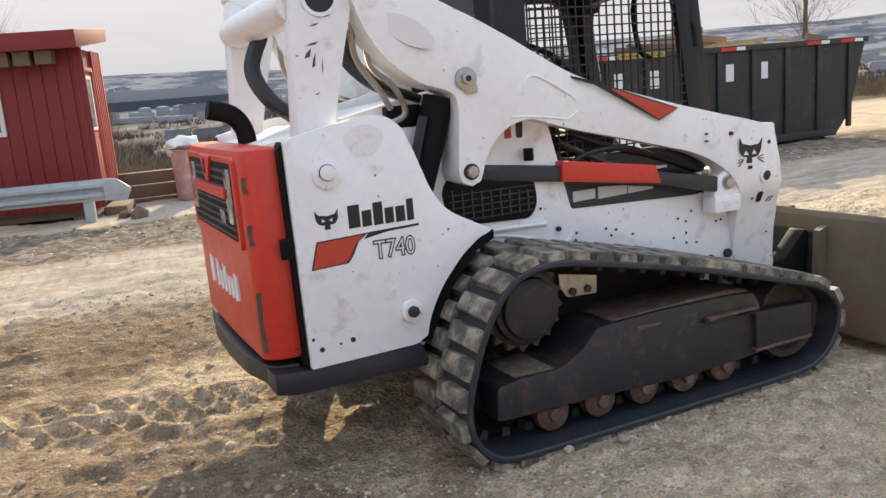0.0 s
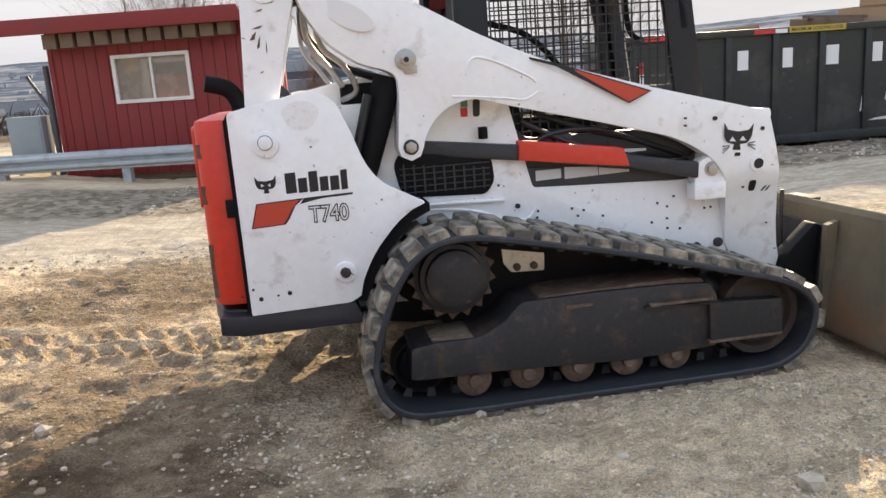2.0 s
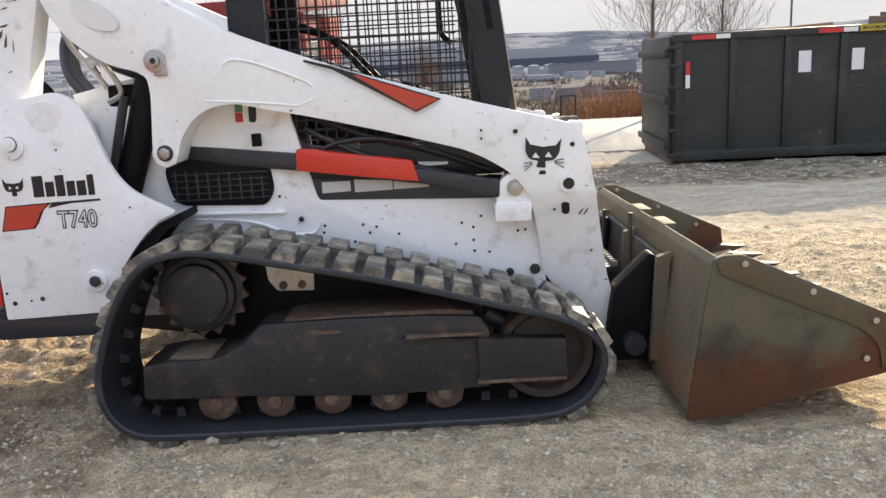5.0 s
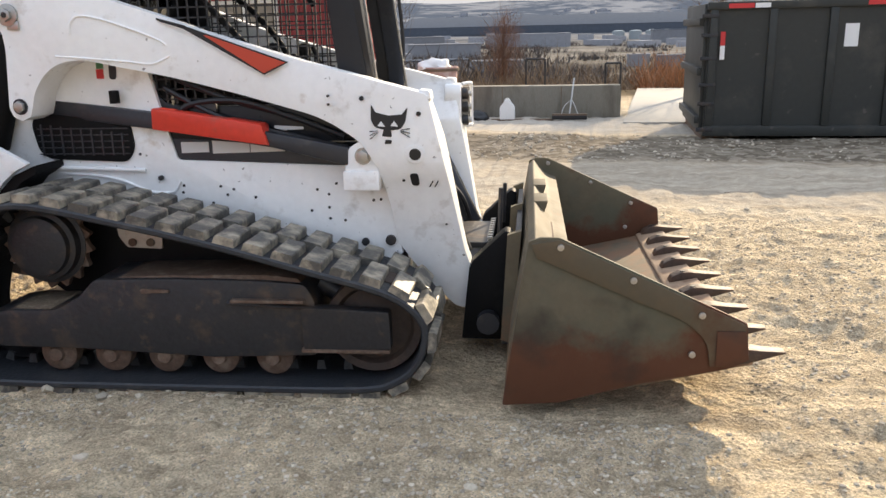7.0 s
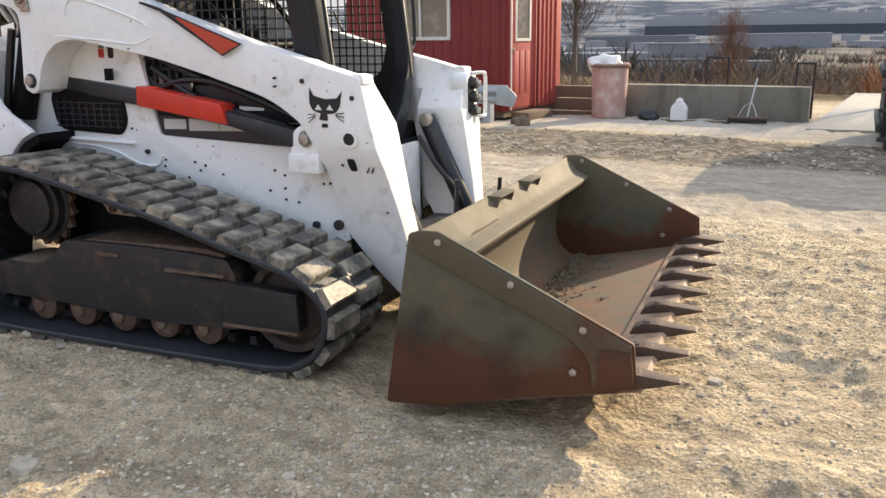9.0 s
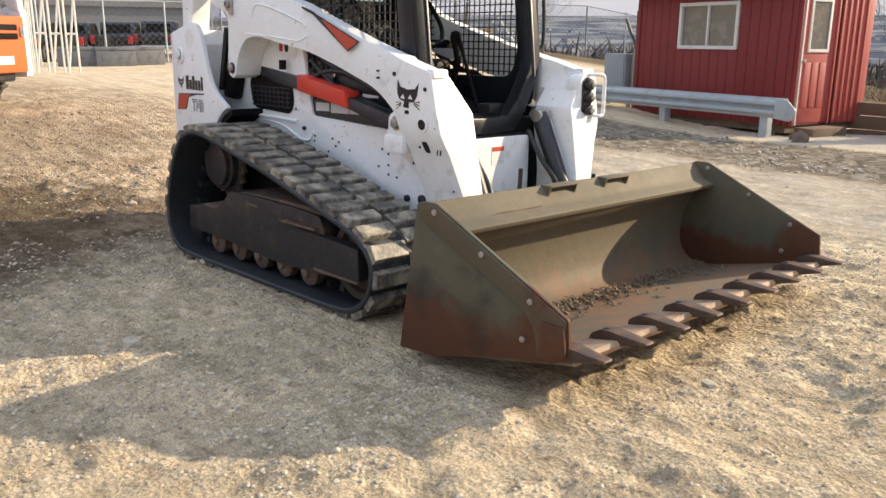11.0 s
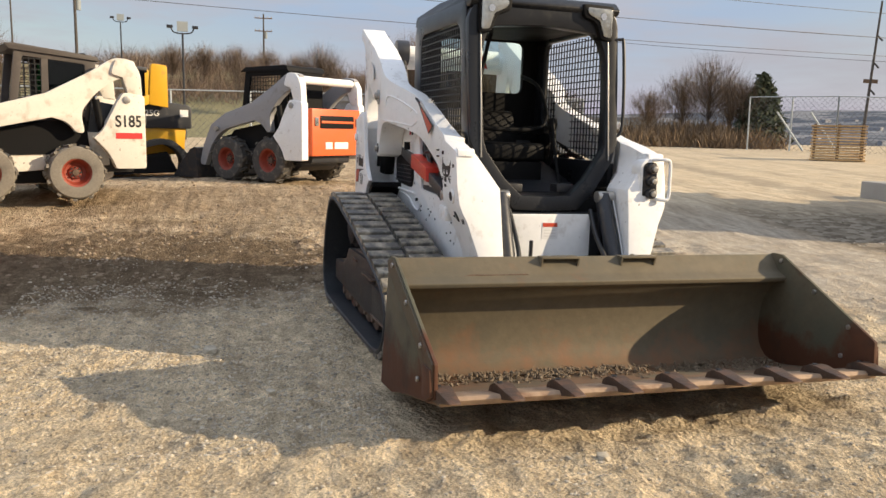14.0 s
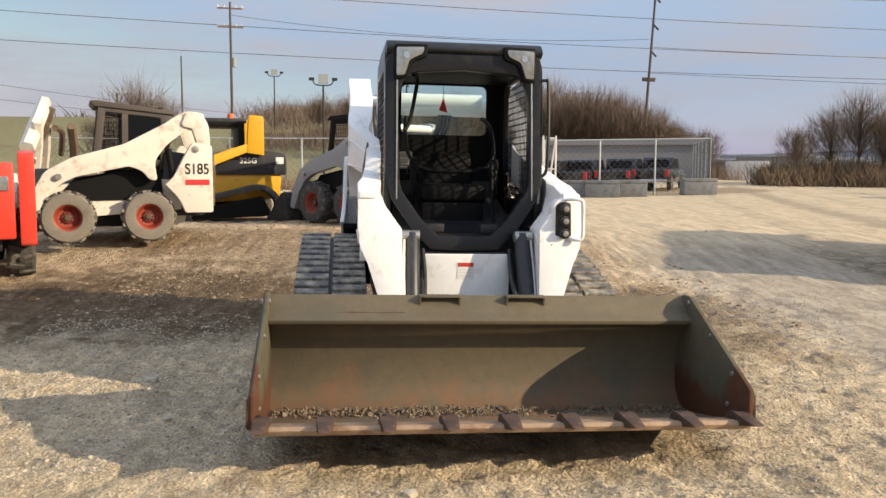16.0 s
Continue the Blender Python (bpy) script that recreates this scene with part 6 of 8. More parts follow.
    part("tension_ram", flip(cyl((1.33, -0.82, 0.44), (1.50, -0.82, 0.33), 0.045, seg=14)), CHARCOAL, under)
    spr = part("sprocket", flip(lathe([(0.0, -0.915), (0.10, -0.915), (0.125, -0.905), (0.13, -0.88), (0.150, -0.875), (0.155, -0.84), (0.172, -0.835), (0.172, -0.80), (0.0, -0.79)], (0.155, 0, 0.60), "y", 36)), MUDSTEEL, loader, "black drive hub")
    spr.location = (-0.032, -s * 0.03, -0.004)
    part("toothed_ring", flip(prism([(0.155 + r * math.cos(a), 0.60 + r * math.sin(a)) for k in range(17) for r, a in ((0.176, 2 * math.pi * (k + 0.0) / 17), (0.172, 2 * math.pi * (k + 0.28) / 17), (0.198, 2 * math.pi * (k + 0.54) / 17), (0.198, 2 * math.pi * (k + 0.64) / 17))], -0.83, -0.80, bevel=0.002)), RUST, spr, "worn sprocket teeth")
    part("drive_housing", flip(prism([(-0.10, 0.50), (-0.05, 0.75, 0.1), (0.15, 0.80, 0.1), (0.5, 0.70), (1.2, 0.52), (1.2, 0.40), (0.5, 0.35), (0.1, 0.34)], -0.68, -0.57, bevel=0.01)), BLACK, loader)
    plate = part("bolt_plate", flip(prism([(0.379, 0.665), (0.385, 0.60, 0.01), (0.42, 0.553, 0.01), (0.577, 0.546, 0.008), (0.580, 0.627)], -0.69, -0.682)), STEEL, loader, "bare grey plate with rusty bolts")
    for x in (0.447, 0.528):
        part("plate_bolt", flip(cyl((x, -0.69, 0.575), (x, -0.70, 0.575), 0.018, seg=10)), RUST, plate)
    part("wheel_arch", flip(prism([(-0.30, 0.50), (-0.24, 0.64), (-0.16, 0.77), (-0.05, 0.87), (0.06, 0.915), (0.06, 0.88), (-0.02, 0.84), (-0.12, 0.73), (-0.2, 0.6), (-0.25, 0.5)], -0.86, -0.58)), BLACK, loader)

# bucket
BY0, BY1 = -1.085, 1.085
SHELL = [(2.178, 0.660), (2.207, 0.692, 0.01), (2.284, 0.604, 0.02), (2.350, 0.578, 0.008), (2.342, 0.553, 0.008), (2.255, 0.530, 0.03), (2.180, 0.44, 0.1), (2.150, 0.30, 0.1), (2.165, 0.165, 0.08), (2.24, 0.088, 0.06), (2.36, 0.083, 0.06), (2.93, 0.205), (3.01, 0.222), (3.01, 0.204), (2.93, 0.182), (2.36, 0.052, 0.05), (2.14, 0.022, 0.04), (2.085, 0.035, 0.03), (2.10, 0.20, 0.1), (2.135, 0.42, 0.1)]
bucket = part("bucket", prism(SHELL, BY0 + 0.006, BY1 - 0.006, bevel=0.002), BUCKETPAINT, loader, "olive-brown rusty toothed bucket resting on the ground")
SIDE = [(2.182, 0.685, 0.01), (2.225, 0.700), (2.297, 0.700, 0.01), (2.992, 0.372, 0.01), (3.005, 0.225, 0.01), (2.93, 0.190), (2.6, 0.120), (2.30, 0.035), (2.08, 0.018, 0.01)]
for y0, y1 in ((BY0 - 0.008, BY0 + 0.008), (BY1 - 0.008, BY1 + 0.008)):
    out = -1 if y0 < 0 else 1
    sp = part("side_plate", prism(SIDE, y0, y1, bevel=0.003), BUCKETRUST, bucket, "rust-streaked end plate")
    ys = (y0 - 0.010, y0) if out < 0 else (y1, y1 + 0.010)
    part("edge_band", prism([(2.192, 0.676), (2.296, 0.692, 0.01), (2.985, 0.367), (2.996, 0.235), (2.93, 0.200), (2.86, 0.20), (2.85, 0.30, 0.06), (2.76, 0.385, 0.06), (2.60, 0.45), (2.21, 0.625)], *ys, bevel=0.002), BANDPAINT, sp, "brown doubler band along the sloping edge")
    part("wear_plate", prism([(2.88, 0.21), (2.88, 0.345), (2.985, 0.345), (3.0, 0.235), (2.94, 0.202)], *[v + out * 0.008 for v in ys], bevel=0.002), BUCKETRUST, sp)
    bolt = mesh_of("plate_rivet", cyl((0, 0.004, 0), (0, -0.008, 0), 0.013, seg=12, bevel=0.002), STEEL)
    for x, z in ((2.300, 0.665), (2.569, 0.539), (2.823, 0.406), (2.793, 0.250)):
        for yy in ((ys[0] if out < 0 else ys[1]), (y1 + 0.004 if out < 0 else y0)):
            part("plate_rivet", bolt, None, sp).location = (x, yy, z)
part("cutting_edge", prism([(2.86, 0.199), (2.87, 0.208), (3.02, 0.238), (3.035, 0.224), (3.02, 0.198), (2.87, 0.175)], BY0 + 0.01, BY1 - 0.01, bevel=0.002), LIPSTEEL, bucket, "worn dusty brown cutting edge")
tb0 = prism([(2.885, 0.203), (2.90, 0.240, 0.01), (2.945, 0.264, 0.01), (2.985, 0.268, 0.015), (3.05, 0.260), (3.140, 0.254), (3.146, 0.248), (3.03, 0.216), (2.95, 0.200)], -0.036, 0.036)
bmesh.ops.bisect_plane(tb0, geom=tb0.verts[:] + tb0.edges[:] + tb0.faces[:], plane_co=(3.0, 0, 0), plane_no=(1, 0, 0))
finish(tb0, 0.004)
for v in tb0.verts:
    v.co.y *= 1.0 - 0.36 * max(0.0, (v.co.x - 3.0) / 0.155)
tooth_mesh = mesh_of("tooth", tb0, TOOTH)
pin_mesh = mesh_of("tooth_pin", cyl((2.955, -0.012, 0.258), (2.955, -0.012, 0.269), 0.012, seg=10), MUDSTEEL)
for k in range(9):
    t = part("tooth", tooth_mesh, None, bucket, "pointed rusty bucket tooth")
    t.location = (0, BY0 + 0.035 + (BY1 - BY0 - 0.07) * k / 8, 0)
    part("tooth_pin", pin_mesh, None, t)
for y0, y1 in ((-0.328, -0.128), (0.118, 0.312)):
    hk = part("step_hook", box((2.205, y0 - 0.004, 0.682), (2.268, y1 + 0.004, 0.692), 0.002), BUCKETPAINT, bucket, "worn olive bolt-on step hook")
    for yv in (y0, y1):
        part("gusset", prism([(2.212, 0.680), (2.266, 0.684), (2.263, 0.668), (2.247, 0.622), (2.236, 0.640)], yv - 0.004, yv + 0.004), BUCKETPAINT, hk)
for yc in (-0.62, 0.0, 0.62):
    part("back_rib", prism([(2.06, 0.12), (2.09, 0.60), (2.15, 0.62), (2.11, 0.10)], yc - 0.02, yc + 0.02), BUCKETPAINT, bucket)
part("rust_scuff", prism([(-0.76, 0.604), (-0.70, 0.612), (-0.58, 0.609), (-0.42, 0.611), (-0.40, 0.604), (-0.55, 0.599), (-0.66, 0.602)], 2.276, 2.287, axis="x"), RUST, bucket)
part("weld_bead", tube([(2.20, BY0 + 0.03, 0.478), (2.20, BY1 - 0.03, 0.478)], 0.008, 6, 1), MUDSTEEL, bucket)


def dirt_pile():
    rnd = random.Random(3)
    b = bmesh.new()
    for k in range(700):
        y = rnd.uniform(BY0 + 0.03, BY1 - 0.05)
        x = 2.30 + abs(rnd.gauss(0, 0.06)) + (0.2 * rnd.random() if k % 6 == 0 else 0)
        r = rnd.uniform(0.004, 0.014) * (1.0 if y < 0.2 else 0.7)
        z = 0.083 + max(0, (x - 2.36)) * 0.214 + r * 0.3 + max(0.0, 0.02 - abs(x - 2.3) * 0.15)
        bmesh.ops.create_icosphere(b, subdivisions=1, radius=r, matrix=Matrix.LocRotScale((x, y, z), Euler((rnd.random() * 3, rnd.random() * 3, 0)), (1.3, rnd.uniform(0.5, 1.4), 0.7)))
        if k % 3 == 0:
            bmesh.ops.create_icosphere(b, subdivisions=1, radius=r, matrix=Matrix.LocRotScale((x, y, z + 0.004), Euler((rnd.gauss(0, 0.2), rnd.gauss(0, 0.25), rnd.random() * 3.1)), (rnd.uniform(3, 6), 0.3, 0.25)))
    return b


dirt = tagged(part("dirt_clods", dirt_pile(), DIRT, None), "brown soil crumbs left in the bucket", "dirt", kind="stuff")

# the body narrows a little towards the rear; cab, tracks and bucket keep their width
KEEP = {"track", "tread_lug", "guide_block", "track_frame", "bucket", "cab_front_frame", "chrome_strip", "cab_side", "side_rail", "window_inner_frame", "window_mesh", "cab_roof", "roof_lining", "cab_rear", "rear_window", "sprocket", "bolt_plate", "drive_housing", "cab_floor", "side_frame", "fender_fold", "panel_crease", "bolt_hole", "frame_bolt", "side_vent", "vent_grid", "bay_back", "bay_plate", "bay_sticker", "filler_tube", "hydraulic_hose", "bay_bracket", "tag_green", "tag_red", "frame_slot"}
narrowed = set()


def narrow(ob):
    if ob.name.split(".")[0] in KEEP:
        return
    if ob.type == "MESH" and ob.data.name not in narrowed and ob.data.users == 1:
        narrowed.add(ob.data.name)
        for v in ob.data.vertices:
            v.co.y -= math.copysign(min(1.0, abs(v.co.y) / 0.5) * 0.0787 * min(2.75, max(0.0, 1.92 - v.co.x)), v.co.y)
    for c in ob.children:
        narrow(c)


for c in loader.children:
    narrow(c)
STAND = pose(-0.05, 0, -0.010) @ pose(1.92, 0, 0, -0.9, 0, 4.5) @ pose(-1.92, 0, 0)
loader.matrix_world = STAND
BUCKET_SET = Matrix.Translation((0.0335, 0, 0.014)) @ Matrix.Rotation(radians(-0.3), 4, 'X') @ Matrix.Diagonal((0.973, 1, 0.965, 1))
dirt.matrix_world = STAND @ BUCKET_SET
bucket.matrix_basis = BUCKET_SET

# ---- the site office shed ----
SHED = pose(-1.77, 9.38, 0, 0, 0, -8.9)  # its south-east corner; +x along the front, +y to the rear
shed = thing("site_shed", "small barn-red board shed with white window and red door", "shed", SHED)
SL, SD, SB, ST = 3.41, 1.85, 0.05, 2.40
part("shed_core", ring([(-SL + 0.02, SB), (-SL + 0.02, ST), (-0.02, ST), (-0.02, SB)], [(-2.36, 1.24), (-2.36, 1.96), (-1.12, 1.96), (-1.12, 1.24)], 0.02, 0.10, axis="y"), SHEDRED, shed)
part("shed_back", box((-SL + 0.02, SD - 0.1, SB), (-0.02, SD, ST)), SHEDRED, shed)
part("shed_end_wall", box((-SL + 0.02, 0.1, SB), (-SL + 0.1, SD - 0.1, ST)), SHEDRED, shed)
part("shed_end_wall", ring([(0.1, SB), (0.1, ST), (SD - 0.1, ST), (SD - 0.1, SB)], [(0.17, SB + 0.03), (0.17, 2.1), (1.03, 2.1), (1.03, SB + 0.03)], -0.1, -0.02, axis="x"), SHEDRED, shed)
part("shed_floor", box((-SL + 0.05, 0.05, SB - 0.12), (-0.05, SD - 0.05, SB)), DARKWOOD, shed)
for x in (-3.1, -1.7, -0.3):
    part("skid", box((x - 0.1, 0.0, -0.35), (x + 0.1, SD, SB - 0.12), 0.01), DARKWOOD, shed)
k, x = 0, -SL
while x < -0.05:
    w = 0.195
    for z0, z1 in (((SB, ST),) if not (-2.38 < x + w / 2 < -1.10) else ((SB, 1.235), (1.965, ST))):
        part("board", box((x + 0.004, -0.004, z0), (x + w - 0.004, 0.02, z1), 0.004), SHEDRED, shed)
    x += w
# rearward boards and battens of this end take the red with painted sunlight
y = 0.0
while y < SD - 0.05:
    if not 0.08 < y + 0.1 < 1.08:
        part("board", box((-0.02, y + 0.004, SB), (0.004, y + 0.19, ST), 0.004), SUNLITRED if y > 1.0 else SHEDRED, shed)
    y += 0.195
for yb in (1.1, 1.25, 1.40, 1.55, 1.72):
    part("batten", box((0.004, yb, SB), (0.03, yb + 0.05, ST), 0.004), SUNLITRED, shed)
part("corner_trim", box((-0.05, -0.022, SB), (0.022, 0.02, ST), 0.005), SHEDRED, shed)
part("corner_trim", box((-SL - 0.02, -0.022, SB), (-SL + 0.06, 0.02, ST), 0.005), SHEDRED, shed)
win = part("window", ring([(-2.39, 1.21), (-2.39, 1.99), (-1.09, 1.99), (-1.09, 1.21)], [(-2.33, 1.27), (-2.33, 1.93), (-1.15, 1.93), (-1.15, 1.27)], -0.03, 0.06, axis="y", bevel=0.006), TRIMWHITE, shed, "white sliding window")
part("mullion", box((-1.76, -0.02, 1.27), (-1.72, 0.05, 1.93), 0.004), TRIMWHITE, win)
part("pane", box((-2.33, 0.03, 1.27), (-1.76, 0.036, 1.93)), CURTAIN, win, "dull reflecting pane")
part("pane", box((-1.72, 0.02, 1.27), (-1.15, 0.026, 1.93)), CURTAIN, win, "dull reflecting pane")
part("roof", prism([(-0.42, ST - 0.03), (-0.42, ST + 0.22), (SD + 0.3, ST + 0.42), (SD + 0.3, ST + 0.2)], -SL - 0.66, 0.12, axis="x", bevel=0.01), SHEDRED, shed, "red metal roof with a porch overhang")
for k in range(11):
    xx = -3.36 + 0.285 * k
    part("soffit_block", box((xx + 0.03, -0.30, 2.14 + 0.004 * k), (xx + 0.25, -0.006, 2.37), 0.006), DARKWOOD, shed, "tan board between the rafters")
# door and its red casing carry the same painted sunlight
door = part("door", box((-0.06, 0.20, SB + 0.03), (-0.012, 1.0, 2.07), 0.005), SUNLITRED, shed, "half-glazed red door")
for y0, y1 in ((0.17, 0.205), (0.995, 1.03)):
    part("door_casing", box((-0.03, y0, SB), (0.02, y1, 2.12), 0.004), TRIMWHITE if y0 < 0.2 else SUNLITRED, shed)
part("door_casing", box((-0.03, 0.17, 2.07), (0.02, 1.03, 2.13), 0.004), SUNLITRED, shed)
part("door_light", ring([(0.34, 1.18), (0.34, 2.0), (0.86, 2.0), (0.86, 1.18)], [(0.39, 1.23), (0.39, 1.95), (0.81, 1.95), (0.81, 1.23)], -0.02, 0.004, axis="x", bevel=0.003), TRIMWHITE, door)
part("door_glass", box((-0.014, 0.39, 1.23), (-0.010, 0.81, 1.95)), CURTAIN, door)
for y0 in (0.33, 0.52, 0.71):
    part("door_panel", box((-0.014, y0 - 0.02, 0.32), (-0.003, y0 + 0.13, 1.02), 0.01), SUNLITRED, door)
part("door_knob", lathe([(0.0, 0.05), (0.03, 0.045), (0.032, 0.025), (0.012, 0.01), (0.012, -0.01)], (-0.012, 0.26, 1.05), "x", 14), STEEL, door, "steel knob")
part("door_step", box((0.01, 0.2, -0.16), (0.35, 1.05, 0.02), 0.01), DARKWOOD, shed)

# guard rail in front of the shed
rail = thing("guard_rail", "galvanised corrugated steel guard rail on posts", "guard rail", pose(-1.83, 8.985, 0, 0, 0, -8.9))
WBEAM = [(0.0, -0.155), (0.0, -0.12), (-0.07, -0.09), (-0.07, -0.045), (0.0, -0.012), (0.0, 0.012), (-0.07, 0.045), (-0.07, 0.09), (0.0, 0.12), (0.0, 0.155)]
beam = WBEAM + [(a + 0.012, c) for a, c in WBEAM[::-1]]
part("beam", prism([(a - 0.10, c + 0.36) for a, c in beam], -4.72, 0.36, axis="x", bevel=0.002), GALV, rail)
part("end_shoe", prism([(0.2, 0.21), (0.2, 0.515), (0.40, 0.50, 0.04), (0.58, 0.36, 0.05), (0.50, 0.18, 0.04)], -0.19, -0.165, bevel=0.004), GALV, rail, "flared rounded rail end")
for x in (-4.3, -2.2, -0.06):
    part("post", box((x - 0.07, -0.08, -0.5), (x + 0.07, 0.06, 0.48), 0.008), GALV if x < 0 else CONCRETE, rail)
    part("bolt", cyl((x, -0.18, 0.36), (x, -0.16, 0.36), 0.022, seg=8), STEEL, rail)
for x, y, r in ((0.45, -0.1, 0.17), (0.25, 0.1, 0.13)):
    w = SHED @ Vector((x + 0.15, y - 0.35, 0))
    ob = new("limestone_rock", mesh_of("limestone_rock", moved(rock_mesh(int(90 + r * 100), 0.8), Matrix.Scale(r, 4)), DARKWOOD))
    ob.matrix_world = pose(w.x, w.y, land(w.x, w.y) + r * 0.3)
    tagged(ob, "dark weathered block under the rail end", "rock")

# utility cabinet and pipes west of the shed
cabn = thing("utility_cabinet", "grey metal electrical cabinet on a steel frame", "cabinet", pose(-5.75, 10.2, 0.15, 0, 0, -9))
part("body", box((-0.3, -0.15, 0.1), (0.3, 0.15, 0.95), 0.015), GREYMETAL, cabn)
part("door", box((-0.27, -0.165, 0.14), (0.27, -0.15, 0.91), 0.006), GREYMETAL, cabn)
for x in (-0.28, 0.28):
    part("leg", box((x - 0.03, -0.03, -0.7), (x + 0.03, 0.03, 0.1)), STEEL, cabn)
part("riser", cyl((0.45, 0, -0.7), (0.45, 0, 1.75), 0.05, seg=10), WIRE, cabn)
part("brace", tube([(0.45, 0, 1.0), (0.1, 0, 1.6)], 0.03, 6, 1), WIRE, cabn)
wb = thing("white_block", "pale concrete block beside the guard rail", "concrete block", pose(-7.0, 9.85, 0.25, 0, 0, -9))
part("block", box((-0.42, -0.3, -0.5), (0.42, 0.3, 0.24), 0.03), SLABCONC, wb)

# ---- concrete wall with clutter ----
wall = thing("concrete_barrier", "low weathered grey concrete wall block", "barrier", pose(0, 10.9, 0), kind="structure")
part("block", prism([(-0.35, -0.5), (-0.35, 0.425), (2.83, 0.425), (2.85, -0.5)], 0.0, 0.32, bevel=0.015), WALLCONC, wall)
for x in (0.75, 1.8):
    part("stain_joint", box((x, -0.004, -0.45), (x + 0.012, 0.006, 0.42)), DARKWOOD, wall)
tim = thing("timber_stack", "weathered brown retaining timbers", "timber")
for k in range(3):
    part("timber", box((-1.6, 11.1, -0.3 + 0.23 * k), (-0.36, 11.3, -0.09 + 0.23 * k), 0.015), DARKWOOD, tim)
can = thing("trash_bin", "faded red plastic bin stuffed with a white bag", "bin", pose(-0.30, 10.5, land(-0.3, 10.5)))
part("drum", lathe([(0.0, 0.0), (0.27, 0.0), (0.285, 0.03), (0.295, 0.40), (0.31, 0.86), (0.33, 0.88), (0.33, 0.91), (0.29, 0.91), (0.28, 0.6), (0.0, 0.5)], (0, 0, 0), "z", 28), PINKCAN, can)
part("rim", lathe([(0.315, 0.84), (0.345, 0.85), (0.345, 0.885), (0.315, 0.89)], (0, 0, 0), "z", 28), DARKWOOD, can)
bagm = bmesh.new()
bmesh.ops.create_icosphere(bagm, subdivisions=4, radius=0.30)
for v in bagm.verts:
    nz = noise.noise(v.co * 5) * 0.09 + noise.noise(v.co * 12) * 0.035
    v.co = Vector((v.co.x * 1.0 - 0.06, v.co.y * 0.9, v.co.z * 0.62 + 0.86)) + v.normal * nz
part("bag", bagm, PLASTICBAG, can, "crumpled white plastic liner")
jug = thing("plastic_jug", "white plastic jug standing before the wall", "jug", pose(0.89, 10.5, land(0.89, 10.5)))
part("body", prism([(-0.13, 0.0, 0.02), (-0.13, 0.22, 0.06), (-0.05, 0.30, 0.02), (-0.05, 0.34), (0.05, 0.34), (0.05, 0.30, 0.02), (0.13, 0.22, 0.06), (0.13, 0.0, 0.02)], -0.08, 0.08, bevel=0.02), PLASTICBAG, jug)
part("cap", cyl((0, 0, 0.335), (0, 0, 0.365), 0.035, seg=14), TRIMWHITE, jug)
bagb = thing("dark_bag", "small heap of black rags by the wall", "bag", pose(0.40, 10.5, land(0.4, 10.5)))
bm_ = bmesh.new()
bmesh.ops.create_icosphere(bm_, subdivisions=3, radius=0.14)
for v in bm_.verts:
    v.co = Vector((v.co.x * 1.3, v.co.y, v.co.z * 0.8 + 0.07)) + v.normal * noise.noise(v.co * 9) * 0.06
part("heap", bm_, HOSE, bagb)
broom = thing("push_broom", "wide black push broom leaning on the wall", "broom", pose(1.97, 10.45, land(1.97, 10.45)))
part("bristles", box((-0.30, -0.03, 0.0), (0.30, 0.05, 0.07), 0.01), HOSE, broom)
part("head", box((-0.30, -0.03, 0.07), (0.30, 0.05, 0.10), 0.006), DARKWOOD, broom)
part("handle", tube([(0.0, 0.0, 0.1), (0.06, 0.40, 0.68)], 0.014, 8, 1), STEEL, broom)
for s in (-1, 1):
    part("brace", tube([(s * 0.14, 0.0, 0.1), (s * 0.08, 0.09, 0.24), (0.03, 0.16, 0.32)], 0.008, 6, 3), STEEL, broom)
plank = thing("wood_plank", "grey board lying along the wall", "plank", pose(1.15, 10.5, land(1.15, 10.5)))
part("board", box((-0.55, -0.05, 0.0), (0.55, 0.05, 0.05), 0.006), DARKWOOD, plank)
for x0, x1, h in ((1.13, 1.48, 0.87), (2.57, 2.84, 0.775)):
    fr = thing("bike_rack", "dark upright steel hoop behind the wall", "hoop", pose(0, 11.5, 0))
    part("post", cyl((x0, 0, -0.8), (x0, 0, h), 0.02, seg=8), MUDSTEEL, fr)
    part("post", cyl((x1, 0, -0.8), (x1, 0, h), 0.02, seg=8), MUDSTEEL, fr)
    part("rail", cyl((x0, 0, h), (x1, 0, h), 0.02, seg=8), MUDSTEEL, fr)
    part("brace", tube([(x1, 0.0, h - 0.12), (x1 - 0.02, 0.25, 0.2), (x0 + 0.1, 0.3, -0.3)], 0.014, 6, 1), MUDSTEEL, fr)
slab = tagged(part("concrete_slab", prism([(2.86, 9.97), (3.43, 17.6), (6.9, 17.4), (6.6, 9.97)], -0.5, -0.115, axis="z", bevel=0.02), SLABCONC), "pale concrete ramp slab", "slab", kind="structure")

# ---- roll-off container ----
DX0, DX1, DY0, DY1, DZ0, DZ1 = 3.86, 11.55, 7.77, 10.1, -0.06, 1.70
bin_ = thing("rolloff_container", "long dark grey ribbed steel waste container, heaped full", "container")
part("front_wall", prism([(DX0, DZ0), (DX0, DZ1), (DX1 + 0.2, DZ1), (DX1 - 0.15, 0.35), (DX1 - 0.5, DZ0)], DY0, DY0 + 0.05), BINPAINT, bin_)
part("rear_wall", box((DX0, DY1 - 0.05, DZ0), (DX1, DY1, DZ1)), BINPAINT, bin_)
part("bin_floor", box((DX0, DY0 + 0.05, DZ0), (DX1 - 0.5, DY1 - 0.05, DZ0 + 0.08)), BINPAINT, bin_)
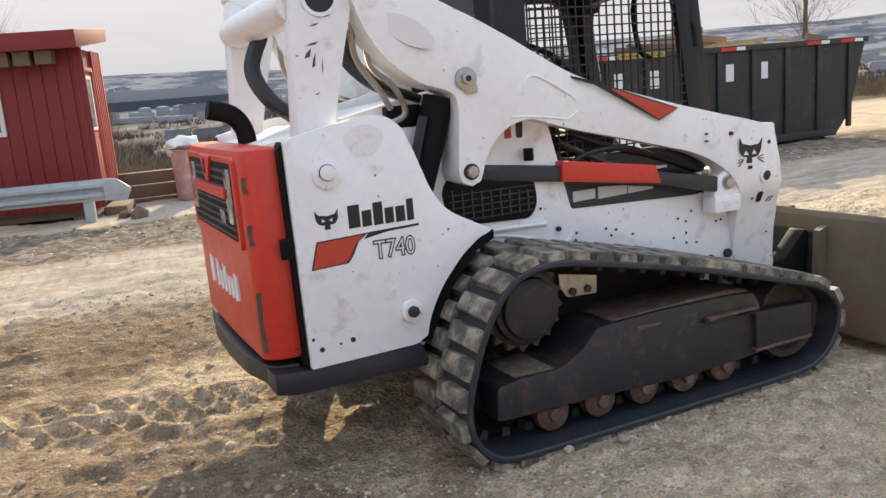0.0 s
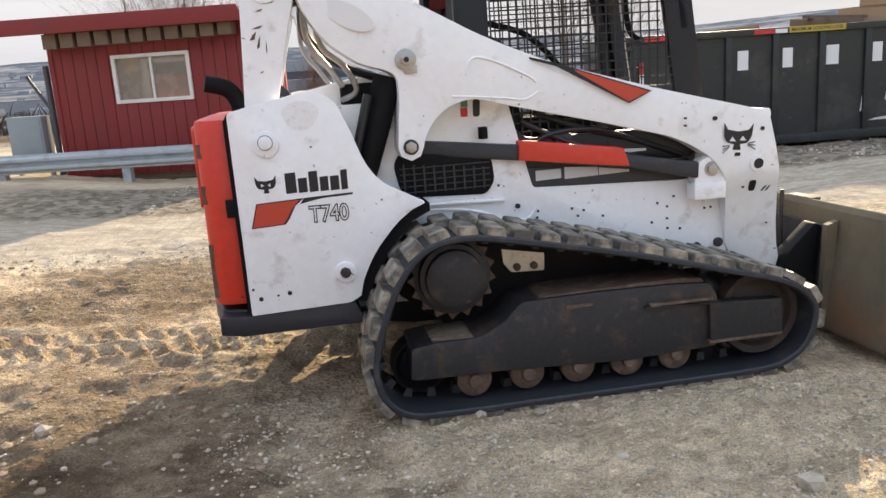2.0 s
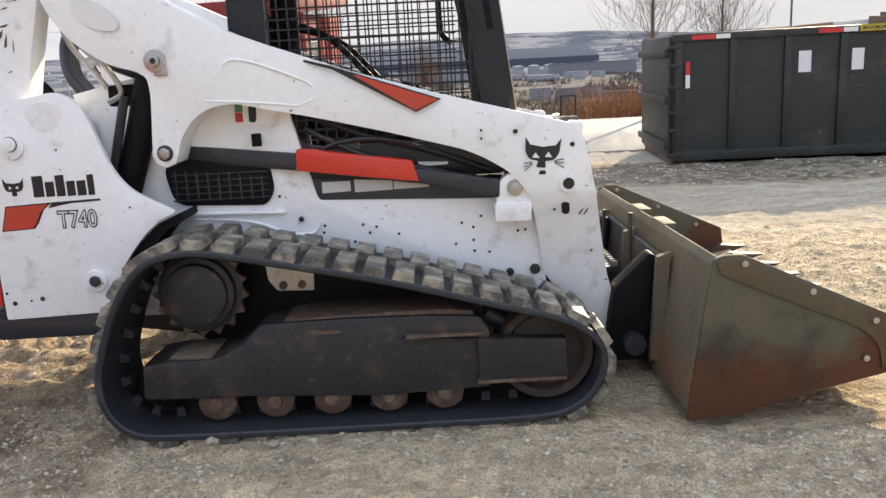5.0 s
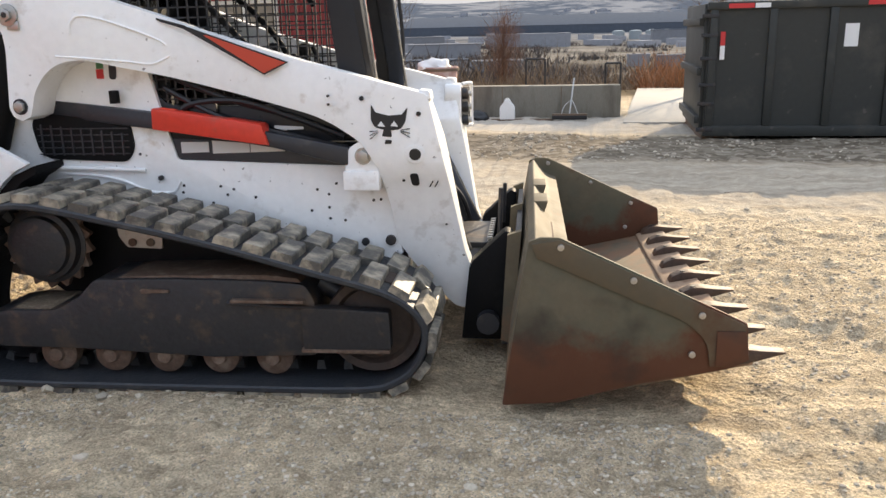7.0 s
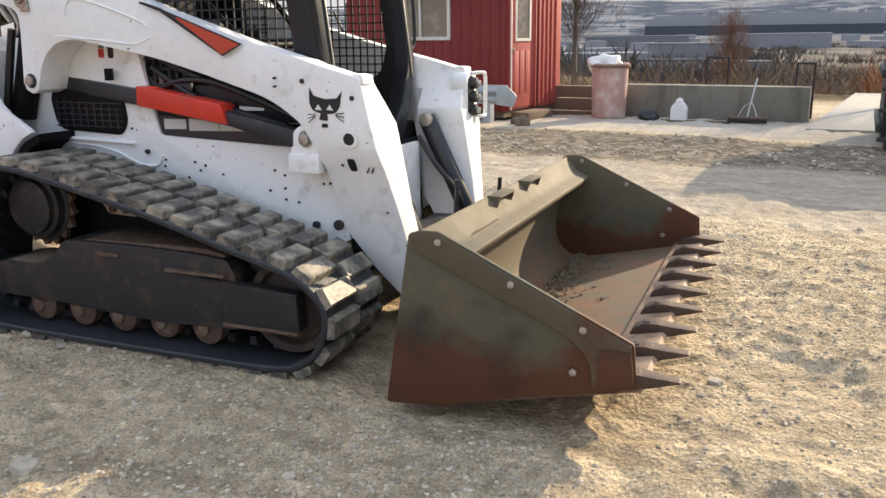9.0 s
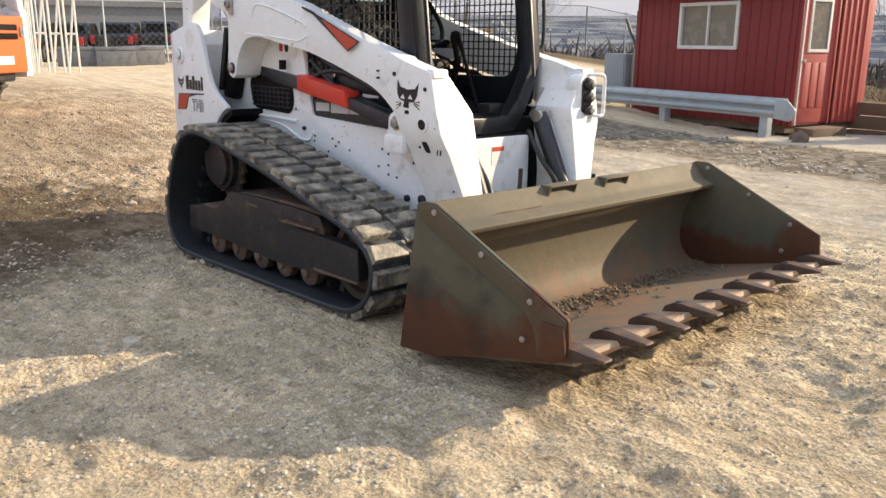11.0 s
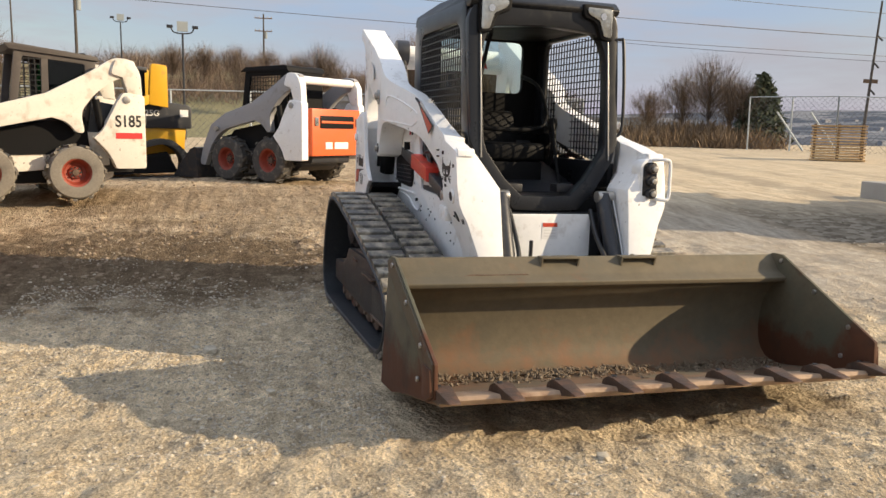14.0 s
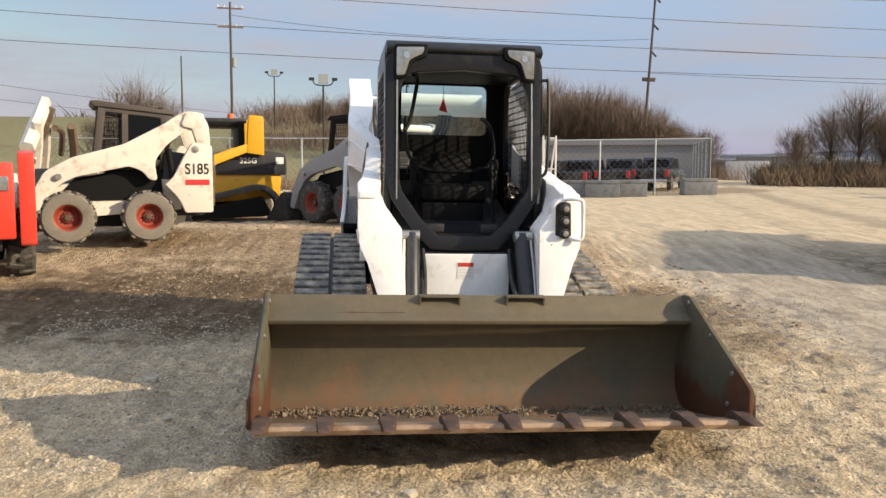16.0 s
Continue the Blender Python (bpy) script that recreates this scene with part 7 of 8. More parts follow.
part("end_wall", prism([(DX1 + 0.15, DZ1), (DX1 + 0.2, DZ1), (DX1 - 0.1, 0.35), (DX1 - 0.5, DZ0), (DX1 - 0.55, DZ0), (DX1 - 0.17, 0.35)], DY0 + 0.05, DY1 - 0.05), BINPAINT, bin_)
part("end_door", box((DX0 - 0.05, DY0 + 0.06, DZ0 + 0.05), (DX0 + 0.02, DY1 - 0.06, DZ1 - 0.02), 0.01), BINPAINT, bin_, "grey end door")
for z in (0.1, 0.75, 1.4):
    part("door_rib", box((DX0 - 0.11, DY0 + 0.06, z), (DX0 - 0.05, DY1 - 0.06, z + 0.1), 0.01), BINPAINT, bin_)
for z in (0.0, 0.35, 0.6, 0.95, 1.25, 1.5):
    part("hinge", box((DX0 - 0.09, DY0 - 0.05, z), (DX0 + 0.13, DY0 + 0.02, z + 0.05), 0.008), MUDSTEEL, bin_)
part("top_rail", box((DX0 - 0.02, DY0 - 0.05, DZ1 - 0.10), (DX1 + 0.22, DY0 + 0.08, DZ1), 0.012), BINPAINT, bin_)
part("top_rail", box((DX0 - 0.02, DY1 - 0.08, DZ1 - 0.10), (DX1 + 0.1, DY1 + 0.05, DZ1), 0.012), BINPAINT, bin_)
part("bottom_rail", box((DX0, DY0 - 0.035, DZ0), (DX1 - 0.5, DY0 + 0.01, DZ0 + 0.14), 0.01), BINPAINT, bin_)
xr = DX0 + 0.02
while xr < DX1:
    part("rib", prism([(xr, DZ0 + 0.14), (xr, DZ1 - 0.1), (xr + 0.10, DZ1 - 0.1), (xr + 0.10, DZ0 + 0.14)], DY0 - 0.045, DY0 + 0.01, bevel=0.012), BINPAINT, bin_)
    xr += 0.742
for xw in (DX0 + 0.25, 7.5, DX1 - 0.9):
    part("ground_block", box((xw - 0.25, DY0 + 0.1, -0.4), (xw + 0.25, DY1 - 0.1, DZ0)), DARKWOOD, bin_)
# marks on the side: bars of the letters' size
for xc, w in ((5.65, 0.20), (6.36, 0.19), (7.08, 0.24), (7.81, 0.19), (8.62, 0.20), (9.38, 0.17)):
    part("white_bar", prism([(xc - w * 0.42, 1.10), (xc - w * 0.42, 1.39), (xc + w * 0.42, 1.39), (xc + w * 0.42, 1.10)], DY0 - 0.006, DY0 - 0.001), DECAL_WHITE, bin_)
for xc in (4.1, 5.8, 8.4, 10.3, 11.1):
    part("reflector_red", box((xc, DY0 - 0.056, DZ1 - 0.085), (xc + 0.32, DY0 - 0.051, DZ1 - 0.025)), DECAL_RED, bin_)
    part("reflector_white", box((xc + 0.33, DY0 - 0.056, DZ1 - 0.085), (xc + 0.52, DY0 - 0.051, DZ1 - 0.025)), DECAL_WHITE, bin_)
part("reflector_red", box((4.02, DY0 - 0.05, 1.14), (4.08, DY0 - 0.046, 1.32)), DECAL_RED, bin_)
part("reflector_white", box((4.02, DY0 - 0.05, 0.96), (4.08, DY0 - 0.046, 1.14)), DECAL_WHITE, bin_)
part("notice_strip", box((6.35, DY0 - 0.057, DZ1 - 0.09), (7.25, DY0 - 0.051, DZ1 + 0.0)), plain("yellow_notice", (0.45, 0.33, 0.04), 0.6), bin_, "yellow load notice")
lettering("notice_text", "MAXIMUM LOADING LEVEL", 0.068, Matrix.Translation((6.80, DY0 - 0.0575, DZ1 - 0.048)) @ Matrix.Rotation(radians(90), 4, "X"), DECAL_BLACK, bin_, 0.0004, 0.001)
for k, (x, z, w, h) in enumerate(((7.62, 0.35, 0.12, 0.5), (7.9, 0.2, 0.4, 0.05), (8.0, 0.5, 0.06, 0.2), (8.4, 0.9, 0.05, 0.14), (6.95, 1.1, 0.05, 0.05), (9.85, 1.1, 0.07, 0.1))):
    part("scrape", prism([(x - w / 2, z), (x - w * 0.2, z + h * 0.6), (x + w * 0.25, z + h), (x + w / 2, z + h * 0.4), (x + w * 0.3, z)], DY0 - 0.004, DY0 - 0.001), DECAL_GREY if k < 4 else DECAL_RED, bin_)
LOAD = ((8.15, 8.6, 1.25, 1.95, 0.65, CARDBOARD, 0), (7.2, 8.4, 1.5, 1.8, 0.9, DARKWOOD, 8), (9.4, 8.5, 1.62, 1.72, 1.1, WOOD, -12), (9.7, 9.0, 1.66, 1.74, 1.3, WOOD, 10), (10.4, 8.7, 1.5, 1.68, 1.2, TRIMWHITE, 4), (11.0, 9.0, 1.4, 1.75, 0.9, CARDBOARD, 20), (6.0, 9.0, 1.45, 1.62, 1.0, CARDBOARD, -9), (8.9, 9.3, 1.4, 1.85, 0.8, CARDBOARD, 14))
for x, y, z0, z1, w, mt, r in LOAD:
    ob = thing("cardboard_box" if mt is CARDBOARD else "scrap_board", "brown cardboard carton heaped in the container" if mt is CARDBOARD else "loose scrap board heaped in the container", "carton" if mt is CARDBOARD else "board", pose(x, y, 0, r * 0.4, r * 0.3, r))
    part("body", box((-w / 2, -0.3, z0), (w / 2, 0.3, z1), 0.01), mt, ob)
    if mt is CARDBOARD:
        part("flap", box((-w / 2, -0.32, z1), (w / 2, -0.29, z1 + 0.12)), mt, ob)
    else:
        part("board", box((-w * 0.6, -0.25, z1), (w * 0.6, -0.12, z1 + 0.05)), mt, ob)
tagged(part("rubbish_fill", prism([(DX0 + 0.1, 0.0), (DX0 + 0.1, 1.3, 0.1), (6.5, 1.45, 0.3), (9.0, 1.52, 0.3), (DX1 - 0.3, 1.4, 0.1), (DX1 - 0.5, 0.0)], DY0 + 0.06, DY1 - 0.06, bevel=0.02), DARKWOOD), "brown rubbish filling the container", "rubbish", kind="stuff")


# ---- other machines in the yard ----
def tyre(at, r, w, parent, pale=False, treads=22):
    t = part("wheel", lathe([(r * 0.52, -w / 2), (r * 0.62, -w / 2 - 0.01), (r * 0.9, -w / 2), (r * 0.965, -w * 0.38), (r * 0.965, w * 0.38), (r * 0.9, w / 2), (r * 0.62, w / 2 + 0.01), (r * 0.52, w / 2)], (0, 0, 0), "y", 30, caps=False), TYREPALE if pale else TYRE, parent, "mud-caked pale tyre" if pale else "deep-tread rubber tyre")
    t.location = at
    part("rim", lathe([(r * 0.53, -w * 0.46), (r * 0.46, -w * 0.40), (r * 0.36, -w * 0.05), (r * 0.26, -w * 0.02), (r * 0.22, -w * 0.12), (0.0, -w * 0.12)], (0, 0, 0), "y", 24, caps=False), RIM, t, "red steel rim")
    part("hub", lathe([(r * 0.13, -w * 0.10), (r * 0.12, -w * 0.24), (0.0, -w * 0.26)], (0, 0, 0), "y", 12), RUST, t)
    for k in range(8):
        a = 2 * math.pi * k / 8
        part("lug_nut", cyl((r * 0.185 * math.cos(a), -w * 0.10, r * 0.185 * math.sin(a)), (r * 0.185 * math.cos(a), -w * 0.19, r * 0.185 * math.sin(a)), 0.013, seg=6), MUDSTEEL, t)
    for k in range(treads):
        a = 2 * math.pi * k / treads
        b = box((-0.025, -w * 0.5, 0.0), (0.025, 0.02, 0.03)) if k % 2 else box((-0.025, -0.02, 0.0), (0.025, w * 0.5, 0.03))
        o = part("tread", b, TYREPALE if pale else TYRE, t)
        o.matrix_basis = Matrix.Rotation(a, 4, "Y") @ pose(0, 0, r * 0.955, 0, 0, 18 if k % 2 else -18)
    return t


def skid_loader(name, label, at, body, tail, dark_arms=False, pale=False, number=None, bars=True, scoop=True, axles=(-0.15, 0.88), wheel=0.405, cab_paint=None, arms=True):
    """A wheeled skid loader facing +x, on the ground at z = 0."""
    t = thing(name, label, "skid loader", at)
    arm = surface("arm_grey", (0.30, 0.30, 0.31), 0.45, spots=(0.2, 0.18, 0.16), amount=0.2) if dark_arms else body
    part("chassis", prism([(-0.62, 0.30), (-0.65, 0.62), (0.0, 0.70), (0.95, 0.62), (1.02, 0.28), (0.9, 0.2), (-0.5, 0.22)], -0.48, 0.48, bevel=0.02), CHARCOAL if dark_arms else body, t)
    part("belly", prism([(-0.35, 0.22), (-0.35, 0.55), (0.75, 0.52), (0.75, 0.22)], -0.52, 0.52, bevel=0.02), BLACK, t)
    for x in axles:
        for s in (-1, 1):
            tyre((x, s * 0.70, wheel), wheel, 0.28, t, pale).rotation_euler = (0, 0, 0 if s < 0 else math.pi)
    part("engine_bay", prism([(-0.90, 0.36, 0.05), (-0.95, 1.25, 0.08), (-0.35, 1.35, 0.05), (-0.25, 0.60), (-0.40, 0.36)], -0.52, 0.52, bevel=0.02), CHARCOAL, t)
    tg = part("tailgate", box((-1.04, -0.66, 0.50), (-0.92, 0.66, 1.32), 0.03), tail, t, "red rear door" if tail is not RUST else "brown rusty rear door")
    part("grille", box((-1.055, -0.46, 0.98), (-1.03, 0.46, 1.20), 0.012), BLACK, tg)
    part("grille_bar", box((-1.065, -0.44, 1.07), (-1.045, 0.44, 1.11), 0.005), tail, tg)
    for s in (-1, 1):
        part("tail_lamp", box((-1.062, s * 0.56 - 0.045, 1.02), (-1.035, s * 0.56 + 0.045, 1.17), 0.006), LENS, tg)
        if bars:
            part("white_bar", box((-1.05, -0.30 if s > 0 else 0.14, 0.62), (-1.041, 0.08 if s > 0 else 0.32, 0.74), 0.003), DECAL_WHITE, tg)
        f = (lambda b: b) if s < 0 else mirrored
        part("rear_upright", f(prism([(-0.98, 0.42, 0.04), (-0.98, 1.42, 0.05), (-0.70, 1.46, 0.05), (-0.60, 1.30, 0.1), (-0.42, 0.95, 0.1), (-0.30, 0.84), (-0.50, 0.62, 0.1), (-0.58, 0.42, 0.03)], -0.86, -0.70, bevel=0.012)), body, t)
        if arms:
            part("arm_post", f(prism([(-0.96, 1.38), (-0.94, 1.72, 0.05), (-0.84, 1.90, 0.08), (-0.62, 1.92, 0.08), (-0.55, 1.70, 0.05), (-0.70, 1.66), (-0.78, 1.40)], -0.84, -0.70, bevel=0.012)), WHITE if dark_arms else body, t)
            part("lift_arm", f(prism([(-0.90, 1.88, 0.06), (-0.62, 1.93, 0.1), (-0.30, 1.72, 0.1), (0.25, 1.42), (0.95, 1.22, 0.05), (1.30, 1.02, 0.06), (1.52, 0.62), (1.62, 0.30, 0.04), (1.48, 0.26, 0.04), (1.32, 0.60), (1.12, 0.84, 0.1), (0.90, 0.95, 0.05), (0.20, 1.10), (0.02, 1.05, 0.1), (-0.10, 0.90, 0.05), (-0.20, 0.90, 0.05), (-0.16, 1.18, 0.1), (-0.34, 1.42, 0.1), (-0.60, 1.62, 0.1), (-0.78, 1.66)], -0.80, -0.68, bevel=0.01)), arm, t)
            part("lift_ram", f(cyl((-0.45, -0.75, 0.75), (-0.36, -0.75, 1.36), 0.05, seg=14)), BLACK, t)
        part("bay_panel", f(prism([(-0.30, 0.62), (-0.25, 1.12), (0.9, 0.93), (1.1, 0.72), (0.9, 0.60)], -0.60, -0.50)), BLACK, t)
        part("pivot_pin", f(cyl((-0.74, -0.88, 1.36), (-0.74, -0.85, 1.36), 0.05, seg=16, bevel=0.006)), STEEL, t)
        part("front_pin", f(cyl((1.12, -0.86, 0.95), (1.12, -0.80, 0.95), 0.045, seg=14)), STEEL, t)
        if cab_paint:
            part("cab_side", f(ring([(-0.40, 1.05), (-0.44, 1.90, 0.03), (0.56, 2.0, 0.03), (0.68, 1.05)], [(-0.28, 1.20), (-0.30, 1.83, 0.03), (0.47, 1.90, 0.03), (0.56, 1.20)], -0.47, -0.43, axis="y", bevel=0.006)), cab_paint, t)
            part("cab_post", f(prism([(0.17, 1.2), (0.16, 1.92), (0.24, 1.92), (0.26, 1.2)], -0.468, -0.432)), cab_paint, t)
            part("side_pane", f(prism([(-0.28, 1.2), (-0.30, 1.87), (0.16, 1.91), (0.17, 1.2)], -0.452, -0.448)), TINTED, t, "green tinted side pane")
            x0, x1 = 0.25, 0.54
        else:
            part("cab_side", f(ring([(-0.30, 1.10), (-0.28, 2.0, 0.03), (0.72, 2.0, 0.03), (0.86, 1.10)], [(-0.20, 1.22), (-0.18, 1.90, 0.03), (0.60, 1.90, 0.03), (0.72, 1.22)], -0.47, -0.43, axis="y", bevel=0.006)), BLACK if dark_arms else CABGREY, t)
            x0, x1 = -0.19, 0.65
        us = [((x0 + 0.07 * k, 1.22), (x0 + 0.07 * k, 1.9)) for k in range(int((x1 - x0) / 0.07) + 1)]
        vs = [((x0, 1.24 + 0.07 * k), (x1, 1.24 + 0.07 * k)) for k in range(10)]
        part("window_mesh", f(net(us, vs, lambda a, c: (a, -0.455, c), 0.007)), MESHBLACK, t)
        part("frame_rail", f(prism([(-0.55, 0.46), (-0.55, 0.90), (-0.2, 0.92), (1.10, 0.84, 0.05), (1.28, 0.70, 0.05), (1.28, 0.40, 0.05), (0.9, 0.36)], -0.58, -0.52, bevel=0.012)), CHARCOAL if dark_arms else body, t)
        for xx, zz in ((0.25, 0.62), (0.40, 0.75), (0.62, 0.70), (1.15, 0.66)):
            part("rail_hole", f(cyl((xx, -0.58, zz), (xx, -0.584, zz), 0.016, seg=10)), DECAL_BLACK, t)
    if arms:
        part("arm_cross_tube", cyl((-0.80, -0.76, 1.80), (-0.80, 0.76, 1.80), 0.07, seg=16), WHITE if dark_arms else body, t)
    part("cab_roof", prism([(-0.48, 1.88), (-0.46, 1.94, 0.03), (0.58, 2.06, 0.03), (0.68, 2.05, 0.02), (0.62, 1.98)] if cab_paint else [(-0.34, 1.98), (-0.30, 2.08, 0.04), (0.70, 2.06, 0.03), (0.82, 1.98, 0.02)], -0.50, 0.50, bevel=0.02), cab_paint or BLACK, t, "dark cab roof")
    part("cab_back", box((-0.32, -0.45, 1.10), (-0.26, 0.45, 1.98)), BLACK, t)
    part("seat", prism([(0.0, 1.0), (-0.12, 1.55, 0.05), (0.02, 1.56, 0.04), (0.12, 1.15), (0.5, 1.15, 0.04), (0.5, 1.0)], -0.25, 0.25, bevel=0.02), BLACK, t)
    if scoop:
        part("bucket", prism([(1.62, 0.58), (1.70, 0.60), (1.66, 0.16, 0.08), (2.25, 0.06), (2.25, 0.03), (1.56, 0.03, 0.05)], -0.88, 0.88, bevel=0.004), MUDSTEEL, t, "dark empty bucket on the ground")
        for s in (-1, 1):
            part("bucket_side", prism([(1.56, 0.03), (1.64, 0.60), (1.78, 0.56), (2.26, 0.05)], s * 0.88 - 0.012, s * 0.88 + 0.012), MUDSTEEL, t)
    if number:
        for s in (-1, 1):
            m = Matrix.Translation((-0.755, s * 0.862, 1.06)) @ (Matrix.Rotation(math.pi, 4, "Z") if s > 0 else Matrix.Identity(4)) @ Matrix.Rotation(radians(90), 4, "X")
            lettering("model_number", number, 0.22, m, DECAL_BLACK, t, 0.002, 0.004, 0.82)
            part("red_bar", box((-0.93, s * 0.862 - 0.003, 0.83), (-0.58, s * 0.862 + 0.003, 0.91)), DECAL_RED, t)
    return t


def on_ground(x, y, az):
    return pose(x, y, float(lay(x, y)) + 0.0, 0, 0, az)


skid_loader("skid_loader", "cream skid loader with mud-caked tyres and rusty door", on_ground(-5.55, -4.17, -68) @ Matrix.Scale(0.92, 4), CREAM, RUST, pale=True, number="S185", bars=False, scoop=False, axles=(-0.07, 1.02), wheel=0.37, cab_paint=CABBROWN)
skid_loader("skid_loader", "white and grey skid loader with bright orange tailgate", on_ground(-9.47, -0.98, 225), WHITE, ORANGE, dark_arms=True)
skid_loader("skid_loader", "skid loader with a bright red rear door", on_ground(-3.25, -5.56, 205), RED, RED, arms=False)

# scrapped arms and a trailer behind the machines
heap = thing("scrap_heap", "tangle of scrapped white lift arms and dark plates", "scrap heap", on_ground(-9.1, -7.3, 20) @ Matrix.Scale(1.5, 4))
for k, (p, q, r, mt) in enumerate((((-1.3, 0.0, 0.2), (0.1, 0.2, 1.5), 0.07, CREAM), ((0.0, 0.2, 1.5), (1.5, 0.1, 0.9), 0.08, CREAM), ((-0.9, 0.4, 0.1), (0.3, 0.5, 1.2), 0.05, DARKWOOD), ((0.2, -0.2, 0.1), (0.5, 0.3, 1.4), 0.05, RUST), ((0.7, 0.0, 0.1), (1.3, 0.2, 1.2), 0.06, CREAM), ((-0.4, -0.4, 0.3), (1.1, -0.3, 0.7), 0.05, CHARCOAL), ((-1.5, 0.3, 0.9), (-0.2, 0.3, 1.2), 0.04, RUST))):
    part("scrap_arm", tube([p, ((p[0] + q[0]) / 2, (p[1] + q[1]) / 2 + 0.05, (p[2] + q[2]) / 2 + 0.12), q], r, 6, 3), mt, heap)
for k, (x, y, z, w, h, mt) in enumerate(((-0.9, 0.3, 0.0, 0.9, 0.55, BLACK), (0.3, 0.5, 0.0, 1.0, 0.6, CHARCOAL), (1.2, 0.4, 0.0, 0.7, 0.7, MUDSTEEL), (-0.2, -0.3, 0.0, 0.6, 0.35, RED), (0.8, -0.3, 0.2, 0.5, 0.45, CREAM))):
    part("scrap_plate", prism([(x - w / 2, z), (x - w * 0.4, z + h * 0.8, 0.05), (x + w * 0.1, z + h, 0.05), (x + w / 2, z + h * 0.5), (x + w * 0.45, z)], y - 0.25, y + 0.25, bevel=0.02), mt, heap)
trl = thing("box_trailer", "white box trailer parked beyond the scrap", "trailer", on_ground(-13.8, -11.3, 25))
part("box", box((-2.0, -1.0, 0.5), (2.0, 1.0, 2.5), 0.04), WHITECAR, trl)
part("corner_rail", box((-2.02, -1.02, 0.5), (-1.96, -0.96, 2.52), 0.01), GALV, trl)
part("corner_rail", box((-2.02, 0.96, 0.5), (-1.96, 1.02, 2.52), 0.01), GALV, trl)
for s in (-1, 1):
    part("wheel", lathe([(0.0, -0.12), (0.33, -0.12), (0.36, 0.0), (0.33, 0.12), (0.0, 0.12)], (0.2, s * 0.85, 0.36), "y", 18), TYRE, trl)

# yellow compact track loader behind them
jd = thing("track_loader", "yellow and dark grey compact track loader", "track loader", on_ground(-11.5, -4.1, -72) @ pose(0, 0, -0.12))
part("body", prism([(-0.9, 0.55), (-0.95, 1.10, 0.05), (0.3, 1.15), (1.2, 0.8), (1.2, 0.45)], -0.60, 0.60, bevel=0.02), YELLOW, jd)
part("hood", prism([(-1.05, 1.05, 0.05), (-1.05, 1.5, 0.1), (-0.2, 1.62, 0.1), (0.4, 1.5), (0.4, 1.05)], -0.66, 0.66, bevel=0.03), CHARCOAL, jd, "dark grey hood")
part("cab", ring([(-0.2, 1.2), (-0.2, 2.15, 0.05), (0.9, 2.15, 0.05), (1.0, 1.2)], [(-0.08, 1.35), (-0.08, 2.05, 0.05), (0.78, 2.05, 0.05), (0.86, 1.35)], -0.55, 0.55, axis="y", bevel=0.01), BLACK, jd)
part("cab_roof", box((-0.25, -0.55, 2.12), (0.95, 0.55, 2.22), 0.03), CHARCOAL, jd)
part("beacon", cyl((0.0, -0.2, 2.22), (0.0, -0.2, 2.36), 0.07, seg=14, bevel=0.01), ORANGE, jd, "orange beacon lamp")
for s in (-1, 1):
    part("lift_arm", prism([(-0.55, 1.45), (-0.55, 2.25, 0.06), (-0.25, 2.28, 0.06), (-0.2, 1.5)], s * 0.80 - 0.09, s * 0.80 + 0.09, bevel=0.015), YELLOW, jd)
    part("lift_arm", prism([(-0.3, 1.55), (-0.3, 1.72), (1.2, 1.2), (1.75, 0.4), (1.6, 0.35), (1.05, 1.0)], s * 0.80 - 0.08, s * 0.80 + 0.08, bevel=0.015), YELLOW, jd)
    part("track", ring([(-0.85, 0.05, 0.1), (-0.95, 0.5, 0.2), (-0.55, 0.9, 0.25), (0.9, 0.55, 0.15), (1.15, 0.3, 0.15), (0.95, 0.0, 0.1)], [(-0.72, 0.13, 0.1), (-0.8, 0.5, 0.2), (-0.5, 0.78, 0.2), (0.85, 0.45, 0.12), (1.03, 0.3, 0.12), (0.88, 0.1, 0.08)], s * 0.80 - 0.2, s * 0.80 + 0.2, axis="y", bevel=0.01), TYRE, jd)
    part("track_beam", prism([(-0.7, 0.2), (-0.5, 0.6), (0.9, 0.35), (0.9, 0.15)], s * 0.80 - 0.12, s * 0.80 + 0.12), BLACK, jd)
    m = Matrix.Translation((-0.25, s * 0.665, 1.34)) @ (Matrix.Rotation(math.pi, 4, "Z") if s > 0 else Matrix.Identity(4)) @ Matrix.Rotation(radians(90), 4, "X")
    lettering("model_number", "325G", 0.16, m, DECAL_WHITE, jd, 0.003, 0.003)
    part("badge_plate", box((-0.98, s * 0.664 - 0.004, 1.28), (-0.82, s * 0.664 + 0.004, 1.42)), DECAL_WHITE, jd)
    part("bucket_side", prism([(1.5, 0.0), (1.6, 0.55), (2.3, 0.05)], s * 0.95 - 0.015, s * 0.95 + 0.015), MUDSTEEL, jd)
part("bucket", prism([(1.5, 0.0), (1.6, 0.55), (1.65, 0.55), (1.62, 0.12), (2.3, 0.06), (2.3, 0.0)], -0.95, 0.95), MUDSTEEL, jd)

# ---- far things, by bearing and distance from the last standpoint ----
STAND_XY = (6.3, -0.4)


def far_at(az, d):
    return STAND_XY[0] + d * math.cos(radians(az)), STAND_XY[1] + d * math.sin(radians(az))


